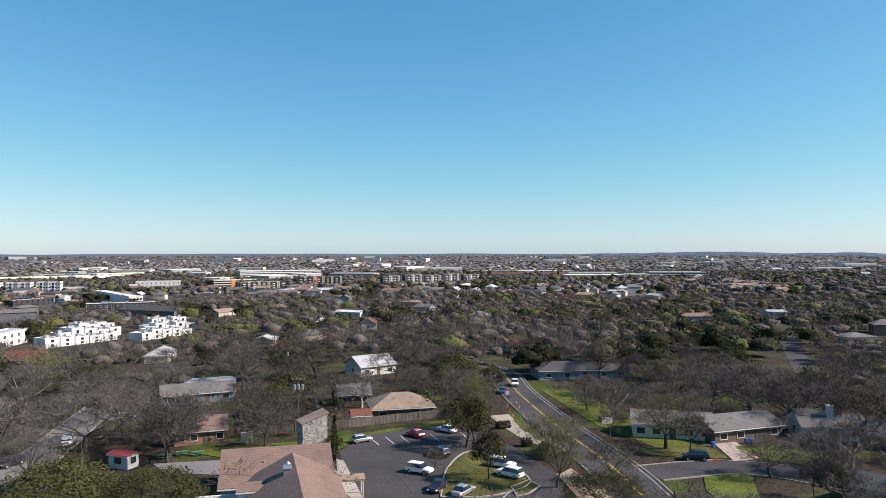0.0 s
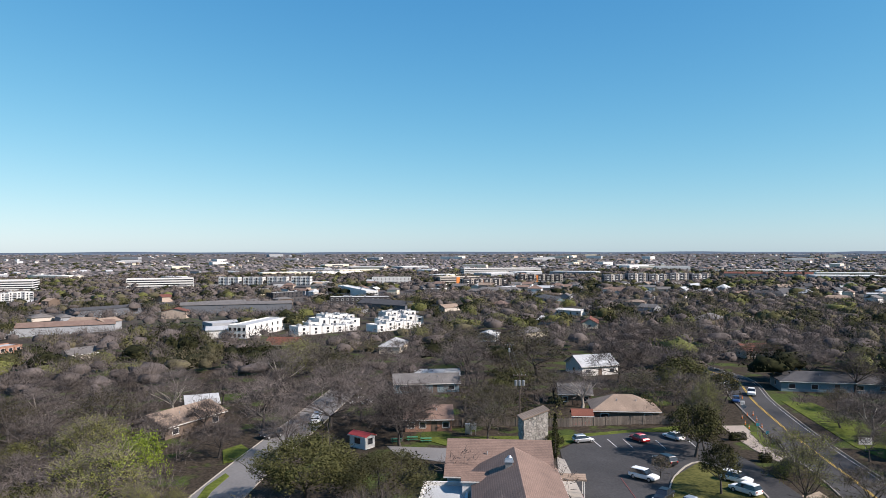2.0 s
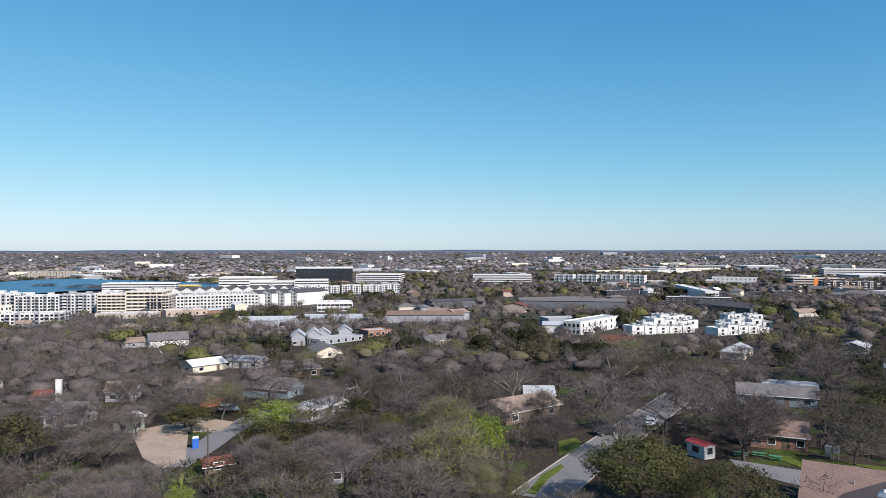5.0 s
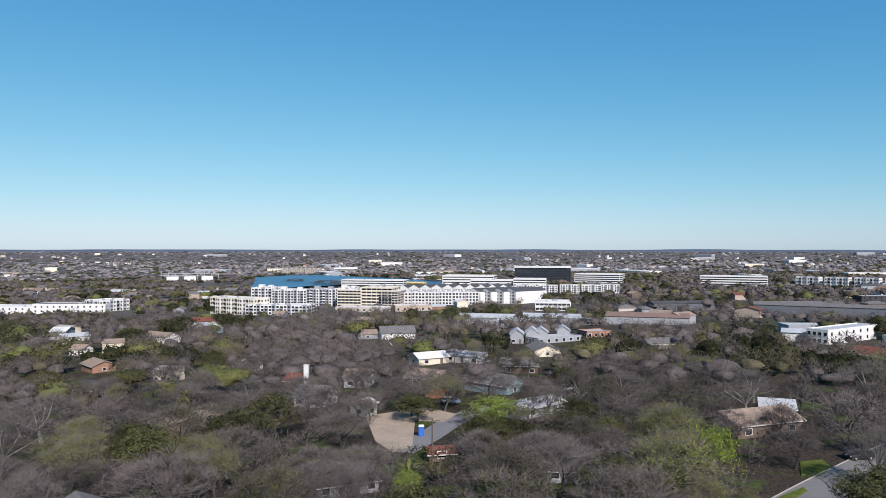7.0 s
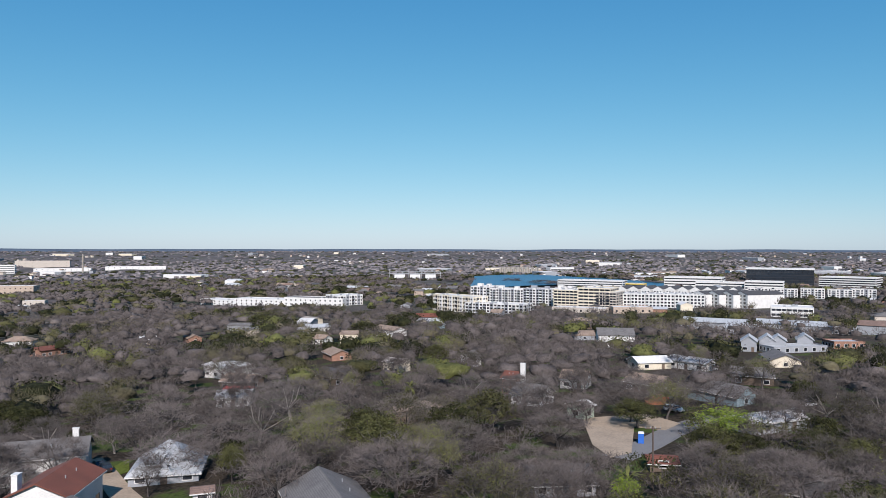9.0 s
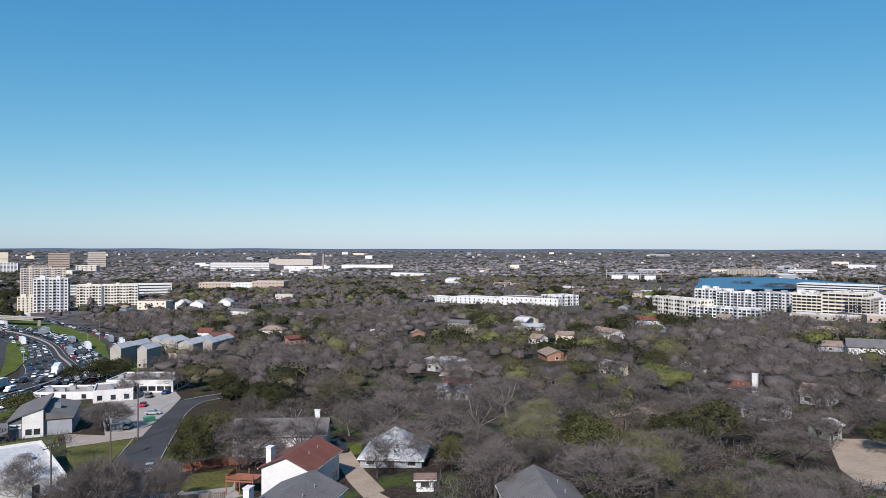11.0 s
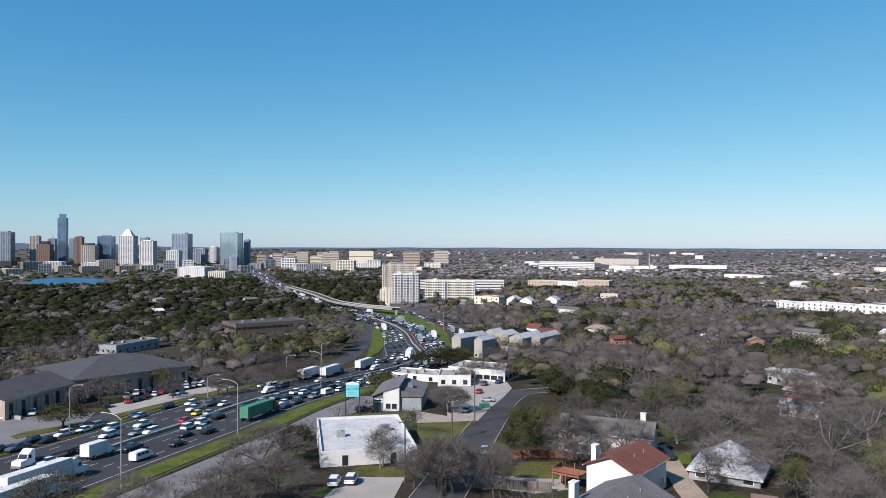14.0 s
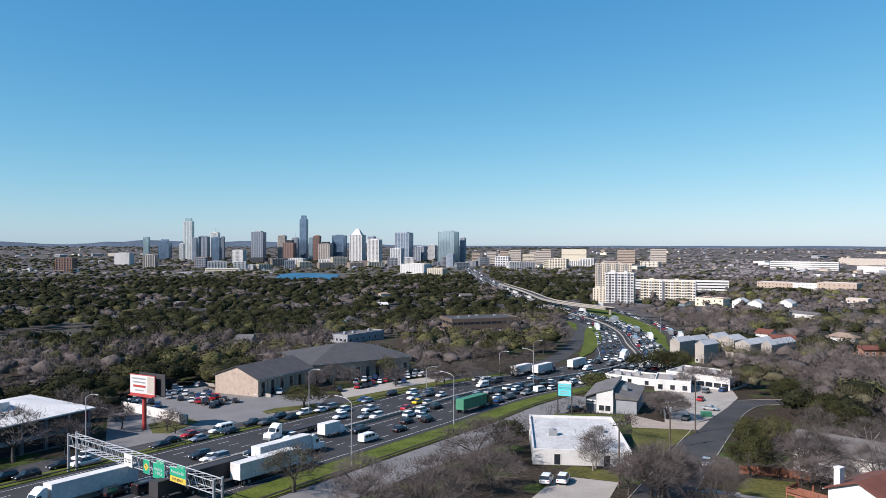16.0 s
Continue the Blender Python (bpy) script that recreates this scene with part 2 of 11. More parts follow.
M = {
    "ground": ground_mat(),
    "asphalt": mat("asphalt", (0.046, 0.045, 0.046), 0.92, vary=0.35, size=0.12, fine=3.0, spec=0.2),
    "asphalt_dark": mat("asphalt_dark", (0.036, 0.036, 0.038), 0.92, vary=0.3, size=0.1, fine=2.5, spec=0.2),
    "asphalt_pale": mat("asphalt_pale", (0.14, 0.134, 0.13), 0.9, vary=0.2, size=0.12, fine=2.5),
    "concrete": mat("concrete", (0.286, 0.258, 0.224), 0.85, vary=0.2, size=0.2, fine=3.0),
    "drive": mat("drive", (0.281, 0.234, 0.195), 0.9, vary=0.22, size=0.25, fine=3.0),
    "earth": mat("earth", (0.281, 0.218, 0.156), 0.95, vary=0.25, size=0.2, fine=2.0, bump=0.4),
    "grass": mat("grass", (0.046, 0.058, 0.014), 0.95, vary=0.5, size=0.15, fine=1.6, bump=0.6, tint=(0.085, 0.08, 0.026), spec=0.1),
    "grass_lush": mat("grass_lush", (0.062, 0.088, 0.014), 0.95, vary=0.45, size=0.2, fine=1.6, bump=0.6, tint=(0.075, 0.09, 0.018), spec=0.1),
    "paint_white": mat("paint_white", (0.5, 0.5, 0.49), 0.7, vary=0.12, size=1.0),
    "paint_yellow": mat("paint_yellow", (0.585, 0.378, 0.045), 0.7, vary=0.15, size=1.0),
    "paint_red": mat("paint_red", (0.2, 0.055, 0.05), 0.7, vary=0.15, size=1.0),
    "bark": mat("bark", (0.058, 0.051, 0.047), 0.95, vary=0.35, size=0.8, fine=5.0, each=0.5, spec=0.15),
    "bark_pale": mat("bark_pale", (0.218, 0.195, 0.168), 0.95, vary=0.3, size=0.8, fine=5.0, each=0.5, spec=0.15),
    "twig": mat("twig", (0.093, 0.079, 0.073), 0.95, vary=0.4, size=0.2, fine=1.6, bump=0, each=0.7, spec=0.1),
    "twig_pale": mat("twig_pale", (0.104, 0.09, 0.084), 0.95, vary=0.35, size=0.2, fine=1.6, bump=0, each=0.5, spec=0.1),
    "wood_far": mat("wood_far", (0.086, 0.073, 0.068), 0.95, vary=0.4, size=0.1, fine=1.5, bump=0, island=0.25, spec=0.05),
    "wood_pale": mat("wood_pale", (0.102, 0.087, 0.081), 0.95, vary=0.4, size=0.1, fine=1.5, bump=0, island=0.25, spec=0.05),
    # bare woods far off, paler and greyer: distance haze put into the colour
    "wood_haze": mat("wood_haze", (0.155, 0.139, 0.14), 0.95, vary=0.4, size=0.02, fine=0.2, bump=0, island=0.3, spec=0.05),
    "wood_bud": mat("wood_bud", (0.0861, 0.0763, 0.0476), 0.95, vary=0.4, size=0.1, fine=1.5, bump=0, island=0.25, spec=0.05),
    "leaf_dark": mat("leaf_dark", (0.013, 0.015, 0.0075), 0.9, vary=0.5, size=0.3, fine=1.1, bump=0, tint=(0.026, 0.027, 0.012), each=0.5, island=0.5, spec=0.06),
    "leaf_oak": mat("leaf_oak", (0.0204, 0.0221, 0.0093), 0.85, vary=0.5, size=0.3, fine=1.1, bump=0, tint=(0.052, 0.052, 0.02), each=0.5, island=0.5, spec=0.08),
    "leaf_olive": mat("leaf_olive", (0.05, 0.048, 0.02), 0.8, vary=0.5, size=0.3, fine=1.2, bump=0, each=0.4, island=0.4, spec=0.1),
    "leaf_spring": mat("leaf_spring", (0.135, 0.142, 0.034), 0.7, vary=0.45, size=0.3, fine=1.5, bump=0, each=0.4, island=0.4, spec=0.2),
    "leaf_fresh": mat("leaf_fresh", (0.082, 0.085, 0.029), 0.8, vary=0.4, size=0.3, fine=1.5, bump=0, island=0.3, spec=0.1),
    "leaf_bright": mat("leaf_bright", (0.145, 0.195, 0.018), 0.7, vary=0.35, size=0.3, fine=1.5, bump=0, island=0.3, spec=0.2),
    "leaf_rust": mat("leaf_rust", (0.156, 0.066, 0.023), 0.8, vary=0.4, size=0.3, fine=1.5, bump=0, island=0.3, spec=0.2),
    "shingle_brown": shingles("shingle_brown", (0.165, 0.108, 0.085)),
    "shingle_tan": shingles("shingle_tan", (0.234, 0.172, 0.129)),
    "shingle_grey": shingles("shingle_grey", (0.117, 0.109, 0.105)),
    "shingle_dark": shingles("shingle_dark", (0.051, 0.05, 0.053)),
    "shingle_red": shingles("shingle_red", (0.133, 0.043, 0.027)),
    "roof_metal": mat("roof_metal", (0.34, 0.35, 0.355), 0.6, 0.0, vary=0.2, size=0.3, spec=0.3),
    "roof_white": mat("roof_white", (0.52, 0.51, 0.49), 0.8, vary=0.2, size=0.25, fine=2.0),
    "roof_worn": mat("roof_worn", (0.4, 0.395, 0.385), 0.85, vary=0.3, size=0.22, fine=1.4),
    "roof_gravel": mat("roof_gravel", (0.257, 0.226, 0.203), 0.95, vary=0.25, size=0.25, fine=4.0),
    "stone": mat("stone", (0.3, 0.275, 0.245), 0.9, vary=0.4, size=1.2, fine=5.0, bump=0.5, each=0.45),
    "mortar": mat("mortar", (0.234, 0.218, 0.203), 0.95, vary=0.2),
    "brick": mat("brick", (0.234, 0.125, 0.086), 0.9, vary=0.3, size=0.8, fine=7.0),
    "brick_tan": mat("brick_tan", (0.34, 0.268, 0.215), 0.9, vary=0.25, size=0.8, fine=7.0),
    "white_wall": mat("white_wall", (0.54, 0.525, 0.5), 0.8, vary=0.14, size=0.4, fine=4.0),
    "cream_wall": mat("cream_wall", (0.541, 0.476, 0.369), 0.8, vary=0.14, size=0.4, fine=4.0),
    "tan_wall": mat("tan_wall", (0.4, 0.35, 0.3), 0.85, vary=0.18, size=0.4, fine=4.0),
    "yellow_wall": mat("yellow_wall", (0.546, 0.39, 0.078), 0.8, vary=0.14, size=0.4),
    "grey_wall": mat("grey_wall", (0.234, 0.242, 0.257), 0.8, vary=0.15, size=0.4),
    # slate made paler and bluer for the skyline: haze in the base colour
    "slate_haze": mat("slate_haze", (0.25, 0.28, 0.32), 0.6, vary=0.15, size=0.05),
    "slate_wall": mat("slate_wall", (0.09, 0.098, 0.113), 0.8, vary=0.15, size=0.4),
    "blue_wall": mat("blue_wall", (0.156, 0.211, 0.234), 0.8, vary=0.15, size=0.4),
    "orange_wall": mat("orange_wall", (0.585, 0.172, 0.031), 0.8, vary=0.15, size=0.4),
    "brown_wall": mat("brown_wall", (0.109, 0.078, 0.058), 0.85, vary=0.2, size=0.4),
    "dark_wall": mat("dark_wall", (0.027, 0.025, 0.027), 0.7, vary=0.2, size=0.4),
    "pale_green": mat("pale_green", (0.3, 0.35, 0.28), 0.8, vary=0.2, size=0.4),
    "red_wall": mat("red_wall", (0.328, 0.039, 0.035), 0.7, vary=0.2, size=0.5),
    "green_wall": mat("green_wall", (0.039, 0.172, 0.101), 0.6, vary=0.2, size=0.5),
    "glass": mat("glass", (0.018, 0.022, 0.028), 0.08, vary=0.3, size=0.3, bump=0, each=0.6, spec=0.8),
    "glass_blue": mat("glass_blue", (0.15, 0.22, 0.31), 0.14, 0.6, vary=0.3, size=0.05, fine=0.3, bump=0, spec=0.8),
    "glass_green": mat("glass_green", (0.36, 0.47, 0.5), 0.14, 0.6, vary=0.12, size=0.03, fine=0.3, bump=0, spec=0.8),
    # dark glass lightened for the skyline: haze and sky reflection in the colour
    "glass_haze": mat("glass_haze", (0.075, 0.09, 0.115), 0.2, 0.3, vary=0.3, size=0.08, fine=0.4, bump=0, spec=0.8),
    "fence_wood": mat("fence_wood", (0.117, 0.098, 0.082), 0.9, vary=0.3, size=0.5, fine=5.0, each=0.6),
    "fence_red": mat("fence_red", (0.211, 0.078, 0.043), 0.9, vary=0.3, size=0.5, fine=5.0, each=0.6),
    "pole_wood": mat("pole_wood", (0.078, 0.058, 0.047), 0.9, vary=0.3, size=0.5, fine=5.0),
    "steel": mat("steel", (0.351, 0.359, 0.367), 0.45, 0.8, vary=0.15, size=0.8),
    "steel_grey": mat("steel_grey", (0.281, 0.289, 0.296), 0.55, 0.3, vary=0.15, size=0.8),
    "tyre": mat("tyre", (0.018, 0.018, 0.018), 0.85, vary=0.2, bump=0),
    "rim": mat("rim", (0.45, 0.45, 0.46), 0.35, 0.8, vary=0.1, bump=0),
    "lamp_glass": mat("lamp_glass", (0.75, 0.76, 0.78), 0.15, vary=0.05, bump=0),
    "tail_red": mat("tail_red", (0.351, 0.016, 0.016), 0.25, vary=0.1, bump=0),
    "teal_sign": mat("teal_sign", (0.09, 0.495, 0.522), 0.5, vary=0.1, bump=0),
    "green_sign": mat("green_sign", (0.009, 0.27, 0.153), 0.5, vary=0.1, bump=0),
    "blue_plastic": mat("blue_plastic", (0.02, 0.1, 0.38), 0.5, vary=0.15, bump=0),
    "black_plastic": mat("black_plastic", (0.016, 0.016, 0.017), 0.5, vary=0.15, bump=0),
    "orange_plastic": mat("orange_plastic", (0.585, 0.156, 0.023), 0.5, vary=0.15, bump=0),
    "water": mat("water", (0.02, 0.09, 0.16), 0.35, vary=0.3, size=0.02, fine=0.25, bump=0.6, spec=0.25),
    # wooded hills with the blue of distance haze put into the base colour
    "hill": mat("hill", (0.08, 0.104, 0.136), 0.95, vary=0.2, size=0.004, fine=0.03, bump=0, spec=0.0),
}
PAINTS = {}
for nm, c, me in (("white", (0.66, 0.66, 0.65), 0.0), ("silver", (0.45, 0.46, 0.47), 0.6), ("black", (0.014, 0.014, 0.016), 0.1), ("grey", (0.12, 0.125, 0.13), 0.4),
                  ("red", (0.38, 0.012, 0.018), 0.1), ("blue", (0.02, 0.055, 0.16), 0.3), ("yellow", (0.72, 0.45, 0.02), 0.0), ("green", (0.02, 0.14, 0.05), 0.0)):
    PAINTS[nm] = mat("car_" + nm, c, 0.28, me, vary=0.04, size=1.0, bump=0, spec=0.7)


# ---- helpers ----
def land(x, y):
    """The height of the ground: a hill top under the camera that falls to the north and east, and rises to far ridges."""
    d = np.hypot(x, y)
    az = np.arctan2(-np.asarray(x, float), np.asarray(y, float))
    g = 0.62 - 0.38 * np.cos(az + radians(160)) * (1 - np.exp(-d / 60))
    u = np.clip((d - 1900) / 2900, 0, 1)
    u = u * u * (3 - 2 * u)
    return -46 * g * (1 - np.exp(-d / 550)) * (1 - u) + 16 * u


def mesh_of(name, verts, faces, material=None):
    me = bpy.data.meshes.new(name)
    me.from_pydata([tuple(map(float, v)) for v in verts], [], [tuple(map(int, f)) for f in faces])
    me.update()
    if material:
        me.materials.append(M[material] if isinstance(material, str) else material)
    return me


def fast_mesh(name, verts, faces, material, soft=0):
    """A mesh from arrays: verts (n, 3), faces (m, k)."""
    verts, faces = np.asarray(verts, np.float32), np.asarray(faces, np.int32)
    me = bpy.data.meshes.new(name)
    k = faces.shape[1]
    me.vertices.add(len(verts))
    me.vertices.foreach_set("co", verts.ravel())
    me.loops.add(faces.size)
    me.loops.foreach_set("vertex_index", faces.ravel())
    me.polygons.add(len(faces))
    me.polygons.foreach_set("loop_start", np.arange(0, faces.size, k, dtype=np.int32))
    if soft:
        flags = np.zeros(len(faces), bool)
        flags[:soft] = True
        me.polygons.foreach_set("use_smooth", flags)
    me.update(calc_edges=True)
    me.materials.append(M[material] if isinstance(material, str) else material)
    return me


class Shape:
    """Collects boxes, prisms and other solids in one mesh."""

    def __init__(self):
        self.v, self.f = [], []

    def add(self, verts, faces):
        n = len(self.v)
        self.v += [tuple(p) for p in verts]
        self.f += [tuple(i + n for i in f) for f in faces]
        return self

    def box(self, x0, x1, y0, y1, z0, z1, taper=0.0):
        a = taper
        return self.add([(x0, y0, z0), (x1, y0, z0), (x1, y1, z0), (x0, y1, z0), (x0 + a, y0 + a, z1), (x1 - a, y0 + a, z1), (x1 - a, y1 - a, z1), (x0 + a, y1 - a, z1)],
                        [(3, 2, 1, 0), (4, 5, 6, 7), (0, 1, 5, 4), (1, 2, 6, 5), (2, 3, 7, 6), (3, 0, 4, 7)])

    def prism(self, outline, y0, y1):
        """An outline in x and z, drawn anticlockwise seen from -y, carried from y0 to y1."""
        n = len(outline)
        vs = [(x, y0, z) for x, z in outline] + [(x, y1, z) for x, z in outline]
        return self.add(vs, [tuple(range(n)), tuple(range(2 * n - 1, n - 1, -1))] + [((i + 1) % n, i, i + n, (i + 1) % n + n) for i in range(n)])

    def tube(self, p0, p1, r0, r1=None, n=8, caps=True):
        r1 = r0 if r1 is None else r1
        p0, p1 = Vector(p0), Vector(p1)
        q = (p1 - p0).to_track_quat("Z", "Y")
        vs = []
        for p, r in ((p0, r0), (p1, r1)):
            vs += [p + q @ Vector((r * math.cos(2 * math.pi * i / n), r * math.sin(2 * math.pi * i / n), 0)) for i in range(n)]
        fs = [(i, (i + 1) % n, (i + 1) % n + n, i + n) for i in range(n)]
        if caps:
            fs += [tuple(range(n - 1, -1, -1)), tuple(range(n, 2 * n))]
        return self.add(vs, fs)

    def mesh(self, name, material):
        return mesh_of(name, self.v, self.f, material)


def part(name, shape, material, parent, label="", at=None):
    """One mesh object under a thing or a part."""
    me = shape.mesh(name, material) if isinstance(shape, Shape) else shape
    ob = new(name, me)
    ob.parent = parent
    if at is not None:
        ob.matrix_basis = at
    return tagged(ob, label)


def thing(name, x, y, yaw, label, category, group="", z=None, up=0.0):
    """An Empty on the ground at x, y that parents the parts of a thing."""
    ob = new(name)
    ob.empty_display_size = 0.2
    ob.matrix_basis = pose(x, y, (float(land(x, y)) if z is None else z) + up, 0, 0, yaw)
    return tagged(ob, label, category, group)


CLEAR, SIGHT = [], []


def clear(x, y, r):
    """Keeps woods off a place."""
    CLEAR.append((x, y, r))


def sight(x, y, up, half):
    """Keeps woods from standing before a thing that is seen down to that height above the ground."""
    SIGHT.append((x, y, float(land(x, y)) + up, half))


def structure(name, me, label):
    return tagged(new(name, me), label, kind="structure")


def spline(pts, step):
    """Points along a smooth line through pts, a step apart."""
    pts = [np.array(p, float) for p in pts]
    pts = [2 * pts[0] - pts[1]] + pts + [2 * pts[-1] - pts[-2]]
    out = []
    for a, b, c, d in zip(pts, pts[1:], pts[2:], pts[3:]):
        n = max(1, int(np.linalg.norm(c - b) / step))
        for i in range(n):
            t = i / n
            out.append(0.5 * (2 * b + (c - a) * t + (2 * a - 5 * b + 4 * c - d) * t * t + (3 * b - a - 3 * c + d) * t ** 3))
    out.append(pts[-2])
    return np.array(out)


def normals(line):
    d = np.gradient(line, axis=0)
    d /= np.linalg.norm(d, axis=1)[:, None]
    return np.stack([-d[:, 1], d[:, 0]], 1)


def strip(name, line, left, right, up, material, label, skirt=0.4, rise=None):
    """A band along a line, from left to right of it in metres, with a skirt down into the ground."""
    n = normals(line)
    m = max(2, int(abs(left - right) / 9) + 2)
    offs = np.linspace(left, right, m)
    verts, faces = [], []
    for i, (p, q) in enumerate(zip(line, n)):
        for k, o in enumerate(offs):
            x, y = p + q * o
            verts.append((x, y, land(x, y) + up + (rise[i] if rise is not None else 0)))
        for o in (offs[0], offs[-1]):
            x, y = p + q * o
            verts.append((x, y, land(x, y) - skirt))
    w = m + 2
    for i in range(len(line) - 1):
        for k in range(m - 1):
            a = i * w + k
            faces.append((a + 1, a, a + w, a + w + 1))
        a = i * w
        faces.append((a, a + m, a + w + m, a + w))
        faces.append((a + m + 1, a + m - 1, a + w + m - 1, a + w + m + 1))
    return structure(name, mesh_of(name, verts, faces, material), label)


def road(name, pts, width, material, label, up=0.06, kerb=False, step=5.0):
    line = spline(pts, step)
    strip(name, line, width / 2, -width / 2, up, material, label)
    for p in line[::2]:
        clear(p[0], p[1], width / 2 + 1.0)
    if kerb:
        for s in (1, -1):
            strip("kerb", line, s * (width / 2) + (0.18 if s > 0 else 0), s * (width / 2) - (0 if s > 0 else 0.18), up + 0.13, "concrete", "pale concrete kerb along the street")
    return line


def dashes(name, line, off, length, gap, width, material, label, up=0.09):
    n = normals(line)
    seg = np.linalg.norm(np.diff(line, axis=0), axis=1)
    s = np.concatenate([[0], np.cumsum(seg)])
    verts, faces = [], []
    pos = 0.0
    while pos + length < s[-1]:
        k = max(1, int(length / 6))
        for a in range(k + 1):
            q = pos + length * a / k
            p = np.array([np.interp(q, s, line[:, 0]), np.interp(q, s, line[:, 1])])
            nn = np.array([np.interp(q, s, n[:, 0]), np.interp(q, s, n[:, 1])])
            for o in (off + width / 2, off - width / 2):
                x, y = p + nn * o
                verts.append((x, y, land(x, y) + up))
            if a:
                b = len(verts)
                faces.append((b - 3, b - 4, b - 2, b - 1))
        pos += length + gap
    return structure(name, mesh_of(name, verts, faces, material), label)


def pad(name, pts, up, material, label, keep=True, thick=0.4):
    """A flat area on the ground with the given outline."""
    bm = bmesh.new()
    vs = [bm.verts.new((x, y, float(land(x, y)) + up)) for x, y in pts]
    f = bm.faces.new(vs)
    f.normal_update()
    if f.normal.z < 0:
        f.normal_flip()
    ret = bmesh.ops.extrude_face_region(bm, geom=[f])
    for v in ret["geom"]:
        if isinstance(v, bmesh.types.BMVert):
            v.co.z += 0.0
    for v in vs:
        v.co.z -= thick
    bmesh.ops.triangulate(bm, faces=bm.faces[:])
    bmesh.ops.recalc_face_normals(bm, faces=bm.faces[:])
    me = bpy.data.meshes.new(name)
    bm.to_mesh(me)
    bm.free()
    me.materials.append(M[material])
    if keep:
        c = np.mean(np.array(pts), axis=0)
        PADS.append(np.array(pts))
    return structure(name, me, label)


PADS = []


def inside(x, y, poly):
    px, py = poly[:, 0], poly[:, 1]
    qx, qy = np.roll(px, -1), np.roll(py, -1)
    cross = ((py > y) != (qy > y)) & (x < (qx - px) * (y - py) / np.where(qy == py, 1e-9, qy - py) + px)
    return cross.sum() % 2 == 1


# ---- ground ----
def build_ground():
    radii = np.concatenate([[0.0, 0.3], np.geomspace(6, 4950, 150)])
    n = 240
    ang = np.linspace(0, 2 * math.pi, n, endpoint=False)
    rr, aa = np.meshgrid(radii[1:], ang, indexing="ij")
    x, y = (rr * np.cos(aa)).ravel() + 3.7, (rr * np.sin(aa)).ravel() + 2.1
    rough = np.where(rr.ravel() > 2500, rng.normal(0, 2.0, x.size), 0)
    verts = np.concatenate([[[0, 0, 0]], np.stack([x, y, land(x, y) + rough], 1)])
    i, j = np.meshgrid(np.arange(len(radii) - 2), np.arange(n), indexing="ij")
    a = 1 + i * n + j
    b = 1 + i * n + (j + 1) % n
    quads = np.stack([a, a + n, b + n, b], -1).reshape(-1, 4)
    me = fast_mesh("ground", verts, quads, "ground")
    structure("ground", me, "rolling ground of grass, leaf litter and winter woods")


build_ground()


# ---- trees ----
def prisms(segs, sides=4):
    """Tapered branches: segs rows of x0 y0 z0 x1 y1 z1 r0 r1."""
    s = np.asarray(segs, float)
    a, b, r0, r1 = s[:, :3], s[:, 3:6], s[:, 6], s[:, 7]
    d = b - a
    d /= np.linalg.norm(d, axis=1)[:, None] + 1e-9
    ref = np.where(np.abs(d[:, 2:3]) > 0.8, np.array([[1.0, 0, 0]]), np.array([[0, 0, 1.0]]))
    u = np.cross(d, ref)
    u /= np.linalg.norm(u, axis=1)[:, None]
    w = np.cross(d, u)
    verts = np.zeros((len(s), 2 * sides, 3))
    for i in range(sides):
        c, q = math.cos(2 * math.pi * i / sides), math.sin(2 * math.pi * i / sides)
        off = u * c + w * q
        verts[:, i] = a + off * r0[:, None]
        verts[:, sides + i] = b + off * r1[:, None]
    base = np.arange(len(s))[:, None, None] * 2 * sides
    q = np.array([[i, (i + 1) % sides, sides + (i + 1) % sides, sides + i] for i in range(sides)])
    return verts.reshape(-1, 3), (base + q[None]).reshape(-1, 4)


def slivers(p, d, length, width, gen):
    """Thin twigs: one long triangle each."""
    n = len(p)
    side = np.cross(d, gen.normal(size=(n, 3)))
    side /= np.linalg.norm(side, axis=1)[:, None] + 1e-9
    v = np.stack([p + side * width / 2, p - side * width / 2, p + d * length[:, None]], 1).reshape(-1, 3)
    return v, np.arange(3 * n).reshape(-1, 3)


def leaves(p, size, gen, out=None, loose=0.55):
    """Loose triangles, one a leaf spray, turned every way or roughly to the outside of the crown."""
    n = len(p)
    a, b = gen.normal(size=(n, 3)), gen.normal(size=(n, 3))
    if out is not None:
        q = out + gen.normal(size=(n, 3)) * loose
        q /= np.linalg.norm(q, axis=1)[:, None]
        a -= q * (a * q).sum(1)[:, None]
        b = np.cross(q, a)
    a /= np.linalg.norm(a, axis=1)[:, None]
    b -= a * (a * b).sum(1)[:, None]
    b /= np.linalg.norm(b, axis=1)[:, None]
    s = size * gen.uniform(0.6, 1.4, (n, 1))
    v = np.stack([p - a * s, p + a * s * 0.8 + b * s * 0.5, p + b * s * 1.1 - a * 0.2 * s], 1).reshape(-1, 3)
    return v, np.arange(3 * n).reshape(-1, 3)


